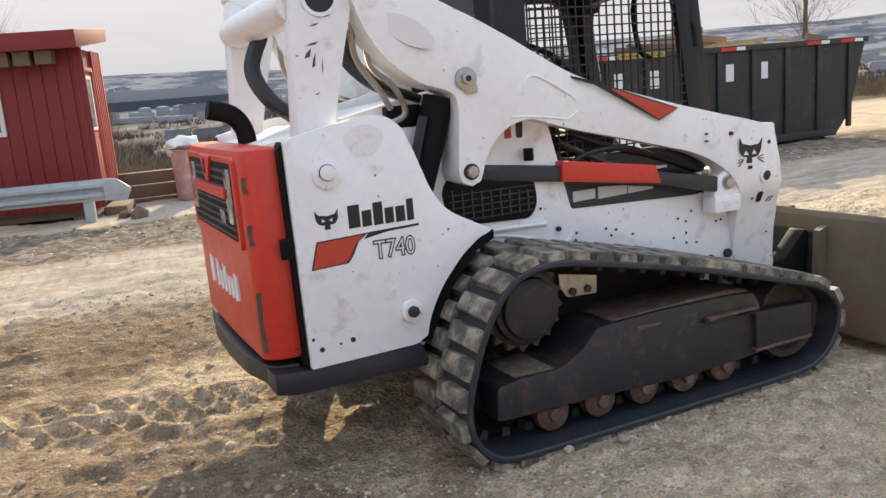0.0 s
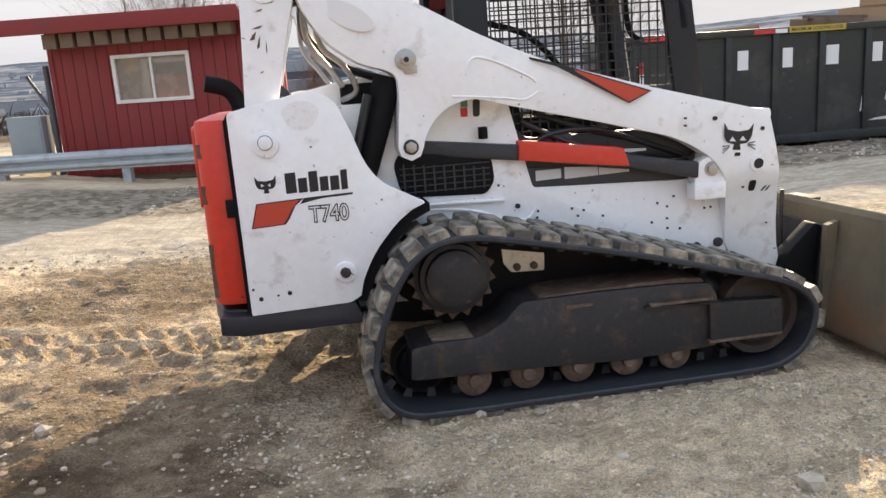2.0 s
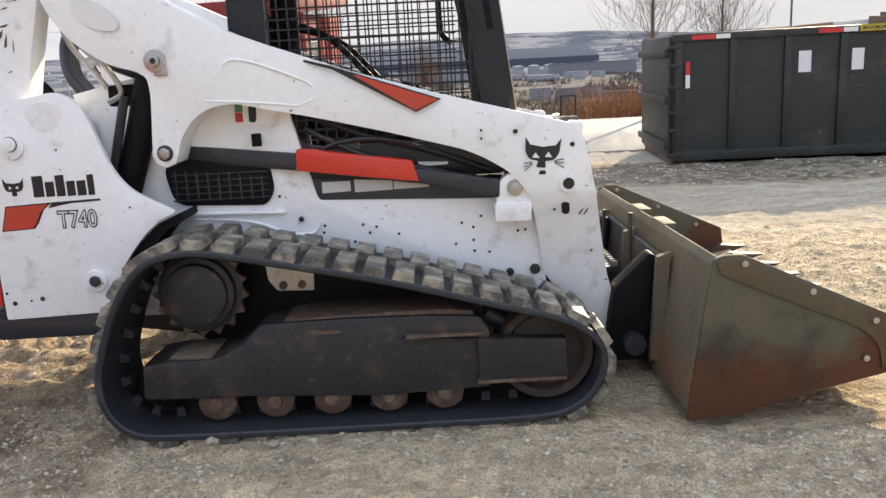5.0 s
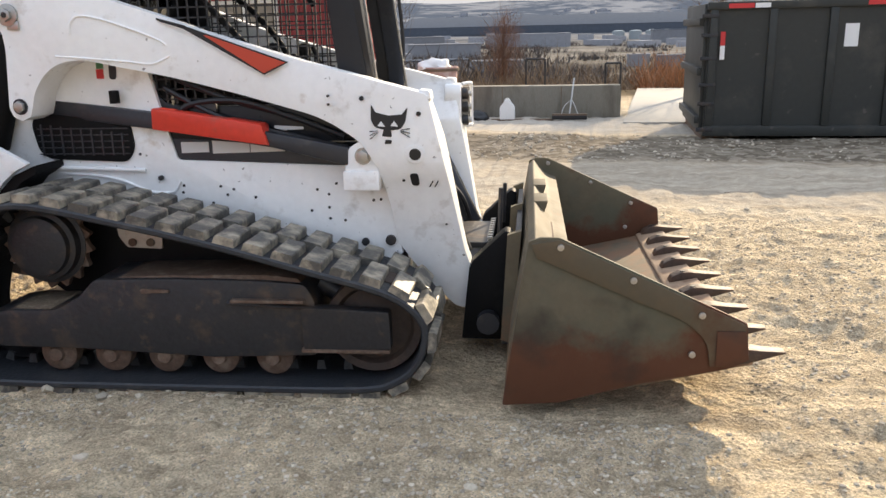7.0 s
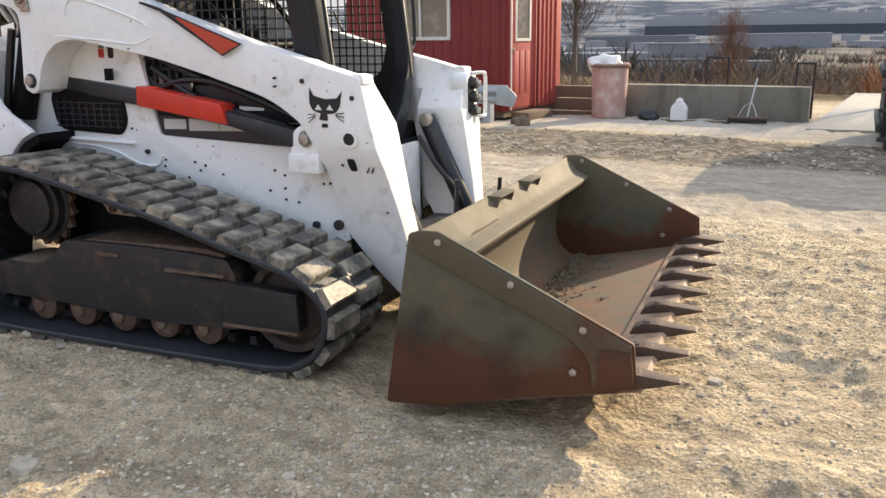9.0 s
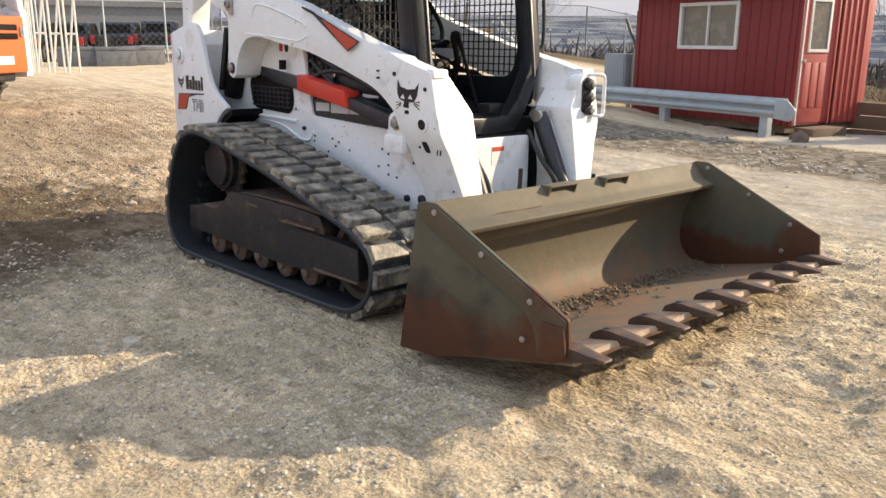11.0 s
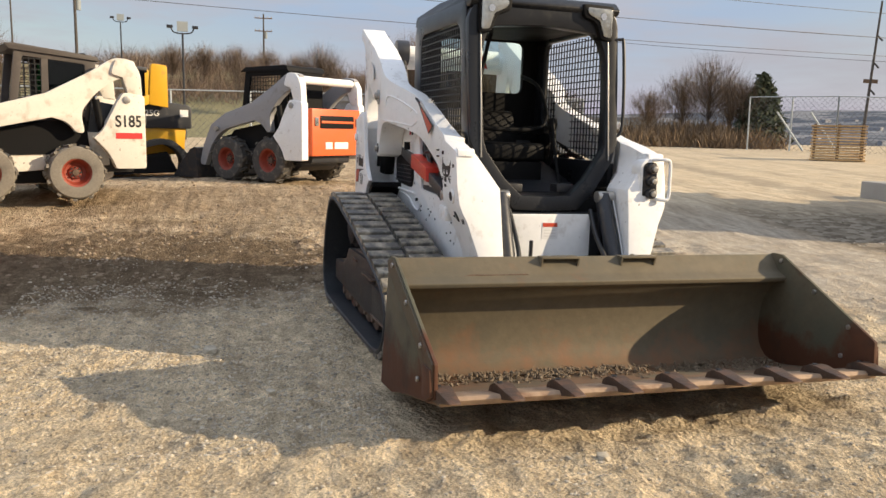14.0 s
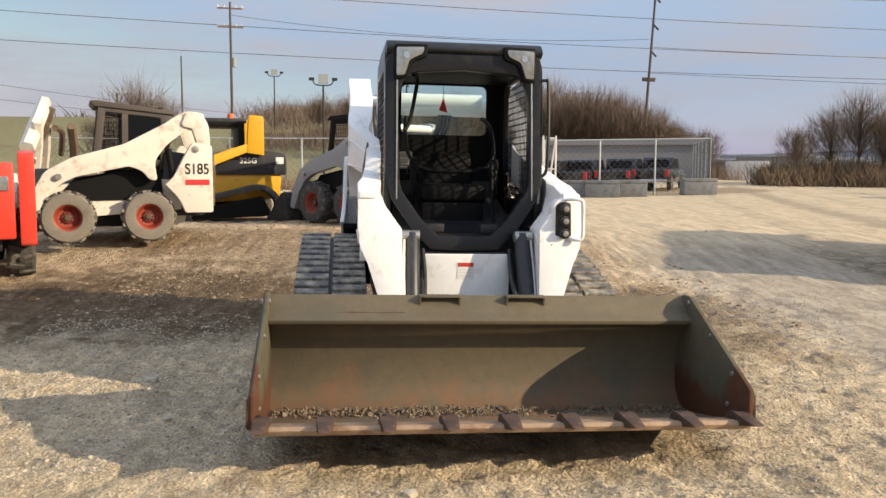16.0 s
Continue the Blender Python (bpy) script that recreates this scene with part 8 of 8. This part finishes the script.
def whip_tree(x, y, height, width, seed, label, mat, whips=420, thin=0.006, low=0.08):
    """A dense upright tree of fine rising whips round a short trunk."""
    rnd = random.Random(seed)
    t = thing("tree", label, "tree", pose(x, y, float(lay(x, y))))
    part("trunk", cyl((0, 0, -0.3), (0, 0, height * 0.75), height * 0.018, 0.012, seg=7), BARK, t)
    b = bmesh.new()
    for _ in range(whips):
        h = rnd.uniform(low, 0.7) * height
        a, w = rnd.uniform(0, 6.283), width * rnd.random() ** 0.7 * 0.5
        top = min(height * math.sqrt(max(0.05, 1 - (w / width) ** 2 * 2.2)), h + rnd.uniform(0.15, 0.45) * height)
        p, q = Vector((0, 0, h)), Vector((w * math.cos(a), w * math.sin(a), top))
        m = Vector((q.x * 0.75, q.y * 0.75, h + (top - h) * 0.4))
        for k in range(3):
            e = q + Vector((rnd.gauss(0, 0.08), rnd.gauss(0, 0.08), rnd.gauss(0, 0.05))) * height
            side = Vector((rnd.gauss(0, 1), rnd.gauss(0, 1), 0)).normalized() * thin
            v = [b.verts.new(c) for c in (p - side, p + side, m + side, m - side, e)]
            b.faces.new((v[0], v[1], v[2], v[3]))
            b.faces.new((v[3], v[2], v[4]))
    part("crown", b, mat, t, "fine bare twigs", flat=True)
    return t


whip_tree(-26.2, 29.4, 6.2, 6.2 * 0.7, 3, "leafless young tree beyond the lane", TWIG, 170, 0.005, low=0.25)
whip_tree(-5.9, 26.0, 6.8, 6.8 * 0.7, 8, "leafless tree behind the concrete wall", TWIG, 320, 0.008, low=0.2)
whip_tree(-2.3, 39.0, 5.4, 2.6, 12, "dense reddish leafless tree below the bank", REDTWIG)
whip_tree(5.3, 17.2, 5.6, 5.6 * 0.7, 15, "leafless tree beside the slab", TWIG, 170, 0.005, low=0.25)
whip_tree(7.6, 19.5, 4.6, 4.6 * 0.7, 18, "leafless tree beside the slab", TWIG, 170, 0.005, low=0.25)
whip_tree(17.5, 15.0, 7.0, 7.0 * 0.7, 21, "leafless tree past the container", TWIG, 170, 0.005, low=0.25)
whip_tree(-10.2, 35.0, 9.5, 9.5 * 0.7, 44, "leafless tree far behind the shed", TWIG, 170, 0.005, low=0.25)
for k, (az, d, h) in enumerate(((150.6, 58, 6.4), (152.2, 62, 5.4), (149.2, 60, 5.0), (154.2, 75, 5.0), (159.8, 85, 5.6), (148.4, 57, 4.8), (-162.1, 62, 8.2), (-163.4, 64, 7.2), (-179, 75, 5.5), (-160.2, 66, 5.5), (176.5, 82, 6.8), (167, 80, 8.6), (165.4, 84, 8.4), (168.6, 78, 7.4), (163.5, 82, 7.4), (161.7, 84, 6.0))):
    whip_tree(*far_at(az, d), h, h * 0.85, 60 + k, "leafless twiggy tree at the yard's edge", TWIG, 520, 0.0045 + d * 0.00009, low=0.25)


def brush(name, label, spots, seed, mat, up=1.0, count=26, thin=0.012, lean=0.38):
    """Dense upright stems and arching twigs, uncounted."""
    rnd = random.Random(seed)
    b = bmesh.new()
    for x, y, r, h in spots:
        z = float(lay(x, y))
        for _ in range(count):
            a, q = rnd.uniform(0, 6.283), r * math.sqrt(rnd.random())
            p = Vector((x + q * math.cos(a), y + q * math.sin(a), z - 0.1))
            hh = h * rnd.uniform(0.45, 1.0)
            for _ in range(3):
                e = p + Vector((rnd.gauss(0, lean) * hh, rnd.gauss(0, lean) * hh, hh * rnd.uniform(0.6, 1.05) * up))
                m = (p + e) / 2 + Vector((rnd.gauss(0, 0.08) * hh, rnd.gauss(0, 0.08) * hh, 0.08 * hh))
                side = Vector((rnd.gauss(0, 1), rnd.gauss(0, 1), 0)).normalized() * thin * (1 + rnd.random())
                v = [b.verts.new(c) for c in (p - side, p + side, m + side * 0.8, m - side * 0.8, e)]
                b.faces.new((v[0], v[1], v[2], v[3]))
                b.faces.new((v[3], v[2], v[4]))
    return tagged(part(name, b, mat, flat=True), label, "brush", kind="stuff")


rnd_ = random.Random(5)
bank = [(rnd_.uniform(-6, 34), 16.4 + rnd_.expovariate(0.22), rnd_.uniform(0.6, 2.2), rnd_.choice((0.15, 0.25, 0.4, 0.8))) for _ in range(260)]
bank = [q for q in bank if not (2.0 < q[0] + 1 and q[0] - 1 < 7.5 and q[1] < 20)]
brush("dry_brush", "dry brown brush along the bank", bank, 1, BUSH, count=44, thin=0.0028, lean=0.6)
brush("bank_thicket", "grey-brown thicket on the valley side", [(rnd_.uniform(-9, 50), rnd_.uniform(19, 70), rnd_.uniform(1, 4), rnd_.choice((0.4, 0.7, 1.1, 1.7))) for _ in range(300)], 2, BUSH, count=60, thin=0.006, lean=0.5)
brush("orange_brush", "rust-orange leafy brush by the slab", [(rnd_.uniform(4.2, 8.5), rnd_.uniform(18.6, 21.5), 0.8, rnd_.uniform(0.8, 1.7)) for _ in range(26)], 3, ORANGELEAF, count=44, thin=0.009)
brush("hedge_brush", "grey-brown thicket along the lane", [(*far_at(rnd_.uniform(147.8, 155.2), rnd_.uniform(54, 64)), 2.2, rnd_.uniform(1.0, 2.6)) for _ in range(80)], 4, BUSH, count=60, thin=0.02)
brush("yard_brush", "brown weeds along the fence", [(*far_at(rnd_.uniform(-172, -150), rnd_.uniform(44, 60)), 2.0, rnd_.uniform(0.6, 1.5)) for _ in range(70)], 6, BUSH, count=40, thin=0.02)
woods = [(*far_at(rnd_.uniform(162, 175), rnd_.uniform(78, 105)), 4.0, rnd_.uniform(2.5, 5.0)) for _ in range(150)] + [(*far_at(rnd_.uniform(159.5, 190), rnd_.uniform(80, 120)), 4.0, rnd_.uniform(2.0, 4.0)) for _ in range(130)]
brush("winter_woods", "leafless brown woods behind the parking lot", woods, 7, WOODS, count=64, thin=0.014, lean=0.5)
for k in range(26):
    az_, d_ = (161.5 + 0.5 * k, 76 + 9 * ((k * 7) % 3)) if k < 20 else (176 + 2.0 * (k - 20), 88)
    h_ = (4.6 + 0.19 * k + 1.5 * math.sin(k * 2.3)) if k < 20 else 5.0
    whip_tree(*far_at(az_, d_), h_, h_ * 0.8, 200 + k, "leafless tree of the woods behind the parking lot", WOODS, 420, 0.011, low=0.3)
brush("far_trees", "far leafless tree line", [(*far_at(rnd_.uniform(96, 200), rnd_.uniform(150, 420)), 9.0, rnd_.uniform(2.0, 6.0)) for _ in range(260)], 8, FARWOOD, count=44, thin=0.09)
brush("valley_trees", "leafless trees scattered through the valley", [(*far_at(rnd_.uniform(40, 140), rnd_.uniform(90, 700)), 10.0, rnd_.uniform(2.0, 6.0)) for _ in range(420)], 9, FARWOOD, count=40, thin=0.1)

cedar = thing("cedar_tree", "dark green cedar among bare trees", "tree", pose(*far_at(147.3, 57), float(lay(*far_at(147.3, 57)))))
part("trunk", cyl((0, 0, -0.3), (0, 0, 4.2), 0.12, 0.03, seg=8), BARK, cedar)
cb, cr = bmesh.new(), random.Random(9)
for k in range(2600):
    h = cr.random() ** 0.8
    rr = (1 - h ** 1.6) * 1.5 * cr.uniform(0.3, 1.15) + 0.1
    a = cr.uniform(0, 6.283)
    p = Vector((rr * math.cos(a), rr * math.sin(a), 0.4 + h * 4.2))
    s = 0.16
    cb.faces.new([cb.verts.new(p + Vector((cr.gauss(0, s), cr.gauss(0, s), cr.gauss(0, s)))) for _ in range(3)])
part("crown", cb, EVERGREEN, cedar, flat=True)


# fences
def fence(points, height, name="chain_fence", label="galvanised chain-link fence with pipe posts", step=3.0, grid=0.30):
    t = thing(name, label, "fence")
    b = bmesh.new()
    for (x0, y0), (x1, y1) in zip(points, points[1:]):
        ln = math.hypot(x1 - x0, y1 - y0)
        n = max(1, round(ln / step))
        for k in range(n + 1):
            x, y = x0 + (x1 - x0) * k / n, y0 + (y1 - y0) * k / n
            z = float(lay(x, y))
            part("post", cyl((x, y, z - 0.3), (x, y, z + height), 0.045, seg=8), GALV, t)
        za, zb = float(lay(x0, y0)), float(lay(x1, y1))
        part("rail", cyl((x0, y0, za + height), (x1, y1, zb + height), 0.03, seg=6), GALV, t)
        at = lambda s, h: (x0 + (x1 - x0) * s / ln, y0 + (y1 - y0) * s / ln, za + (zb - za) * s / ln + h)
        m = int((ln + height) / grid)
        us = [((max(0, grid * k - height), max(0, height - grid * k)), (min(ln, grid * k), min(height, height - (grid * k - ln)) if grid * k > ln else height)) for k in range(1, m)]
        vs = [((max(0, grid * k - height), min(height, grid * k)), (min(ln, grid * k), max(0, grid * k - ln))) for k in range(1, m)]
        net(us, vs, at, 0.006, b)
    ch = part("chain_mesh", b, WIRE, t, flat=True)
    ch["kind"] = "stuff"
    return t


fence([far_at(-156, 44), far_at(-168, 40), far_at(177, 38), far_at(171, 37)], 2.6)
fence([far_at(170.4, 39), far_at(159.4, 41)], 2.6)
fence([far_at(159.4, 41), far_at(160.5, 56)], 2.6)
fence([far_at(148.2, 52), far_at(143, 50), far_at(134, 52), far_at(124, 58)], 3.1)
gate = thing("pipe_gate", "open white pipe gate panels", "gate")
for k in range(5):
    x0, y0 = far_at(173.6 - 0.85 * k, 30)
    x1, y1 = far_at(173.0 - 0.85 * k, 30)
    z = float(lay(x0, y0))
    for p, q in (((x0, y0, z), (x0, y0, z + 2.4)), ((x1, y1, z), (x1, y1, z + 2.4)), ((x0, y0, z + 2.3), (x1, y1, z + 2.3)), ((x0, y0, z + 0.1), (x1, y1, z + 2.3)), ((x0, y0, z + 1.2), (x1, y1, z + 1.2))):
        part("tube", cyl(p, q, 0.035, seg=6), TRIMWHITE, gate)
brace = thing("fence_brace", "slanting galvanised brace pipes", "brace")
for az in (144.6, 140.2, 146.6):
    x0, y0 = far_at(az, 49)
    x1, y1 = far_at(az - 1.7, 49)
    z = float(lay(x0, y0))
    part("pipe", cyl((x0, y0, z + 2.2), (x1, y1, z + 0.1), 0.05, seg=6), GALV, brace)

# pallets
PX, PY = far_at(143.3, 37.5)
stack = thing("lumber_stack", "stacked raw wooden pallets by the lane", "lumber stack", pose(PX, PY, float(lay(PX, PY)), 0, 0, 52))
for k in range(13):
    part("plank", box((-1.05 + 0.02 * (k % 3), -0.7, 0.02 + 0.115 * k), (1.05 - 0.03 * (k % 2), 0.7, 0.085 + 0.115 * k), 0.01), WOOD, stack)
    for x in (-0.9, 0.0, 0.9):
        part("bearer", box((x - 0.05, -0.66, 0.085 + 0.115 * k), (x + 0.05, 0.66, 0.135 + 0.115 * k)), DARKWOOD, stack)


# parked vehicles and boxes
def pickup(az, d, turn, label, mat):
    x, y = far_at(az, d)
    t = thing("pickup_truck", label, "pickup", pose(x, y, float(lay(x, y)), 0, 0, turn))
    part("body", prism([(-2.7, 0.45, 0.05), (-2.72, 1.12, 0.05), (-0.7, 1.15), (-0.6, 1.15), (0.95, 1.15), (2.5, 1.05, 0.12), (2.65, 0.45, 0.08)], -0.95, 0.95, bevel=0.05), mat, t)
    part("cabin", prism([(-0.75, 1.10), (-0.6, 1.80, 0.12), (0.6, 1.84, 0.2), (1.25, 1.12)], -0.85, 0.85, bevel=0.05), mat, t)
    part("side_glass", prism([(-0.55, 1.2), (-0.48, 1.68, 0.06), (0.52, 1.72, 0.1), (0.98, 1.2)], -0.862, 0.862), BLACK, t)
    part("rear_glass", box((-0.74, -0.6, 1.25), (-0.70, 0.6, 1.65)), BLACK, t)
    for s in (-1, 1):
        part("tail_light", box((-2.76, s * 0.86 - 0.09, 0.72), (-2.66, s * 0.86 + 0.10, 1.10), 0.01), DECAL_RED, t, "red tail light")
    part("rear_bumper", box((-2.85, -0.9, 0.42), (-2.7, 0.9, 0.58), 0.02), CHROME, t)
    for xx in (-1.75, 1.75):
        for s in (-1, 1):
            w = part("wheel", lathe([(0.0, -0.13), (0.22, -0.13), (0.36, -0.12), (0.38, -0.06), (0.38, 0.1), (0.0, 0.12)], (xx, s * 0.85, 0.38), "y", 20), TYRE, t)
    return t


for az, d, tn, lb in ((170.0, 46, 150, "black pickup parked behind the fence"), (167.6, 46.5, 150, "black pickup with red tail lights behind the fence"), (165.0, 47, 152, "dark pickup parked behind the fence"), (162.6, 47.5, 152, "dark pickup parked at the end of the row")):
    pickup(az, d, tn, lb, DARKCAR)
for k, (az, d) in enumerate(((168.5, 37.5), (166.4, 37.2), (164.6, 38.0), (160.1, 39.5))):
    x, y = far_at(az, d)
    tb = thing("truck_tool_box", "grey steel truck tool box on the ground", "tool box", pose(x, y, float(lay(x, y)), 0, 0, 72 + 5 * k), group="tool boxes by the fence")
    part("body", box((-0.75, -0.4, 0.0), (0.75, 0.4, 0.62), 0.02), BOXGREY, tb)
    part("lid", box((-0.77, -0.42, 0.62), (0.77, 0.42, 0.76), 0.02), BOXGREY, tb)
    for s in (-0.45, 0.45):
        part("latch", box((0.75, s * 0.6 - 0.06, 0.45), (0.78, s * 0.6 + 0.06, 0.55), 0.005), BLACK, tb)
    part("label_patch", box((0.751, -0.06, 0.15), (0.757, 0.06, 0.32)), DECAL_WHITE, tb)
vx, vy = far_at(156.8, 92)
van = thing("box_van", "white box van parked by the lane", "van", pose(vx, vy, float(lay(vx, vy)), 0, 0, 62))
part("box", box((-2.6, -1.0, 0.5), (1.6, 1.0, 2.6), 0.05), WHITECAR, van)
part("cab", prism([(1.6, 0.5), (1.6, 1.9, 0.05), (2.2, 1.85, 0.2), (2.7, 1.2, 0.1), (3.1, 1.1, 0.1), (3.15, 0.5)], -0.95, 0.95, bevel=0.05), WHITECAR, van)
part("window", prism([(1.8, 1.25), (1.8, 1.75), (2.2, 1.72), (2.5, 1.25)], -0.96, 0.96), BLACK, van)
for xx in (-1.6, 2.2):
    for s in (-1, 1):
        part("wheel", lathe([(0.0, -0.12), (0.36, -0.12), (0.38, 0.0), (0.36, 0.12), (0.0, 0.12)], (xx, s * 0.85, 0.38), "y", 16), TYRE, van)


def building(name, label, az, d, size, turn, wall_m, roof_m, windows=0, peak=0.0, sink=0.0):
    x, y = far_at(az, d)
    w, dp, h = size
    t = thing(name, label, "building", pose(x, y, float(lay(x, y)) - sink, 0, 0, turn))
    part("wall", box((-w / 2, -dp / 2, -3), (w / 2, dp / 2, h)), wall_m, t)
    if peak:
        part("roof", prism([(-dp / 2 - 0.4, h), (0, h + peak), (dp / 2 + 0.4, h), (dp / 2 + 0.4, h - 0.1), (0, h + peak - 0.25), (-dp / 2 - 0.4, h - 0.1)], -w / 2 - 0.4, w / 2 + 0.4, axis="x"), roof_m, t)
    else:
        part("roof", box((-w / 2 - 0.2, -dp / 2 - 0.2, h), (w / 2 + 0.2, dp / 2 + 0.2, h + 0.35)), roof_m, t)
    for k in range(windows):
        xx = -w / 2 + w * (k + 0.5) / windows
        for s in (-1, 1):
            part("window", box((xx - w / windows * 0.22, s * (dp / 2 + 0.02) - 0.05, h * 0.35), (xx + w / windows * 0.22, s * (dp / 2 + 0.02) + 0.05, h * 0.75)), BLACK, t)
    return t


building("warehouse", "grey metal warehouse past the lane", 155.5, 125, (9, 16, 4.0), 65, GREYMETAL, FARWALL)
building("warehouse", "dark metal shed past the lane", 158.3, 125, (12, 14, 3.6), 66, FARROOF, FARWALL)
building("storage_shed", "long low pale building behind the pickups", 167.7, 66, (18, 8, 2.6), 76, FARWALL, FARWALL)
building("farm_house", "house with a red roof on the rise", -166.5, 210, (10, 8, 2.6), 20, FARWALL, SHEDRED, 3, 2.4)
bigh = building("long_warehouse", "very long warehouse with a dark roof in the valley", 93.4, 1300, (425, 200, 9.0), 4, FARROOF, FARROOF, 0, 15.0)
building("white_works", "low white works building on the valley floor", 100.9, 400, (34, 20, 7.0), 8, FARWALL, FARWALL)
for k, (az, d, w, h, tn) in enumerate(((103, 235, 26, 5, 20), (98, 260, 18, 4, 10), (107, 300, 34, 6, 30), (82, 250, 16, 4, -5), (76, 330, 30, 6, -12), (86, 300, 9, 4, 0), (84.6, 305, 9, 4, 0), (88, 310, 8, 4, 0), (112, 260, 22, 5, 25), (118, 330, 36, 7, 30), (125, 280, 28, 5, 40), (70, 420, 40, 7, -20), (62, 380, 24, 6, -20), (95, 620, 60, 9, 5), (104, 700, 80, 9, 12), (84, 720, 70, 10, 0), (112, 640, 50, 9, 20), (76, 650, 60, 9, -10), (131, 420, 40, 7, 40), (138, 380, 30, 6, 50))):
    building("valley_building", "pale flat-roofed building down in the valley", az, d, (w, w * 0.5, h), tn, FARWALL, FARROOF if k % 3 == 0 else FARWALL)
for az, w in ((88.9, 6.5), (87.8, 6.5), (86.7, 7.0), (85.8, 6.0)):
    x, y = far_at(az, 900)
    tank = thing("storage_tank", "squat white storage tank in the valley", "tank", pose(x, y, float(lay(x, y))))
    part("shell", lathe([(0.0, -1.0), (w, -1.0), (w, 8.5), (w * 0.5, 9.4), (0.0, 9.7)], (0, 0, 0), "z", 24), GREYMETAL, tank)
shd = np.random.RandomState(4)
tb_ = bmesh.new()
for k in range(420):
    az, d = shd.uniform(35, 150), shd.uniform(500, 2300)
    x, y = far_at(az, d)
    w = shd.uniform(6, 26)
    bmesh.ops.create_cube(tb_, size=1, matrix=Matrix.LocRotScale((x, y, float(lay(x, y)) + 1), Euler((0, 0, shd.uniform(0, 3))), (w, w * 0.6, shd.uniform(5, 12))))
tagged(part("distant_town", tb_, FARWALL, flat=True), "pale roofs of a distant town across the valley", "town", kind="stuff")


# poles, lamps and wires
def pole(az, d, h, lean=0.0, arms=True, label="tall weathered wooden utility pole"):
    x, y = far_at(az, d)
    t = thing("utility_pole", label, "utility pole", pose(x, y, float(lay(x, y)) - 0.5, 0, 0, az - 90) @ pose(0, 0, 0, 0, lean, 0))
    part("shaft", cyl((0, 0, 0), (0, 0, h), 0.15, 0.09, seg=10), POLE, t)
    if arms == 2:
        for z in (h - 3.0, h - 5.4, h - 7.8):
            part("insulator", tube([(0, 0, z), (0.5, 0, z - 0.5)], 0.09, 6, 1), CHARCOAL, t)
        part("bracket", box((-0.6, -0.08, h * 0.46), (0.6, 0.08, h * 0.46 + 0.35), 0.02), DARKWOOD, t)
    elif arms:
        for z in (h - 0.6, h - 2.2):
            part("cross_arm", box((-1.1, -0.06, z), (1.1, 0.06, z + 0.12)), DARKWOOD, t)
            for s in (-1.0, -0.5, 0.5, 1.0):
                part("insulator", cyl((s, 0, z + 0.12), (s, 0, z + 0.3), 0.05, seg=8), STEEL, t)
        part("transformer", cyl((0.25, 0.2, h * 0.62), (0.25, 0.2, h * 0.62 + 0.8), 0.22, seg=12), GREYMETAL, t)
    return t


def lamp_pole(az, d, h):
    x, y = far_at(az, d)
    t = thing("flood_lamp_pole", "steel pole with two floodlights", "street lamp", pose(x, y, float(lay(x, y)), 0, 0, az - 90))
    part("shaft", cyl((0, 0, 0), (0, 0, h), 0.09, 0.07, seg=10), CHARCOAL, t)
    part("cross_arm", tube([(-0.75, 0, h + 0.35), (-0.5, 0, h), (0.5, 0, h), (0.75, 0, h + 0.35)], 0.045, 6, 3), CHARCOAL, t)
    part("junction_box", box((-0.35, -0.1, h + 0.1), (0.35, 0.1, h + 0.75)), GREYMETAL, t)
    for s in (-1, 1):
        part("floodlight", box((s * 0.82 - 0.2, -0.15, h + 0.3), (s * 0.82 + 0.2, 0.15, h + 0.5), 0.03), CHARCOAL, t)


lamp_pole(-174.3, 60, 7.2)
lamp_pole(173.0, 64, 7.4)
lamp_pole(-171.0, 95, 6.0)
pole(-168.2, 75, 14.6)
pole(163.9, 78, 19.5, 3.2, arms=2)
pole(141.0, 85, 13.5, 3.0, arms=2)
pole(180.0, 110, 8.0)
pole(-165, 120, 9.0, arms=False)
pole(-161, 80, 6.5, arms=False)
for k, (a0, d0, z0, a1, d1, z1) in enumerate(((-150, 60, 13.6, 130, 95, 11.5), (-150, 62, 11.8, 130, 97, 9.8), (-150, 64, 10.2, 128, 99, 8.2), (-152, 66, 16.5, 132, 90, 13.8), (-150, 70, 8.4, -179, 110, 8.2), (-150, 72, 7.4, 179, 112, 7.0), (-168.2, 75, 15.0, 163.6, 78, 13.5), (163.6, 78, 10.5, 120, 110, 7.5), (163.6, 78, 12.8, 120, 112, 9.5))):
    p, q = far_at(a0, d0), far_at(a1, d1)
    pts = []
    for i in range(13):
        f = i / 12
        pts.append((p[0] + (q[0] - p[0]) * f, p[1] + (q[1] - p[1]) * f, z0 + (z1 - z0) * f - 1.4 * 4 * f * (1 - f) * 0.6))
    tagged(part("power_line", tube(pts, 0.022, 5, 1), WIRE), "thin sagging overhead power line", "cable")
pl = thing("flag_pole", "thin steel mast behind the container", "pole", pose(13.0, 30, 0))
part("shaft", cyl((0, 0, -3), (0, 0, 3.3), 0.04, seg=6), WIRE, pl)
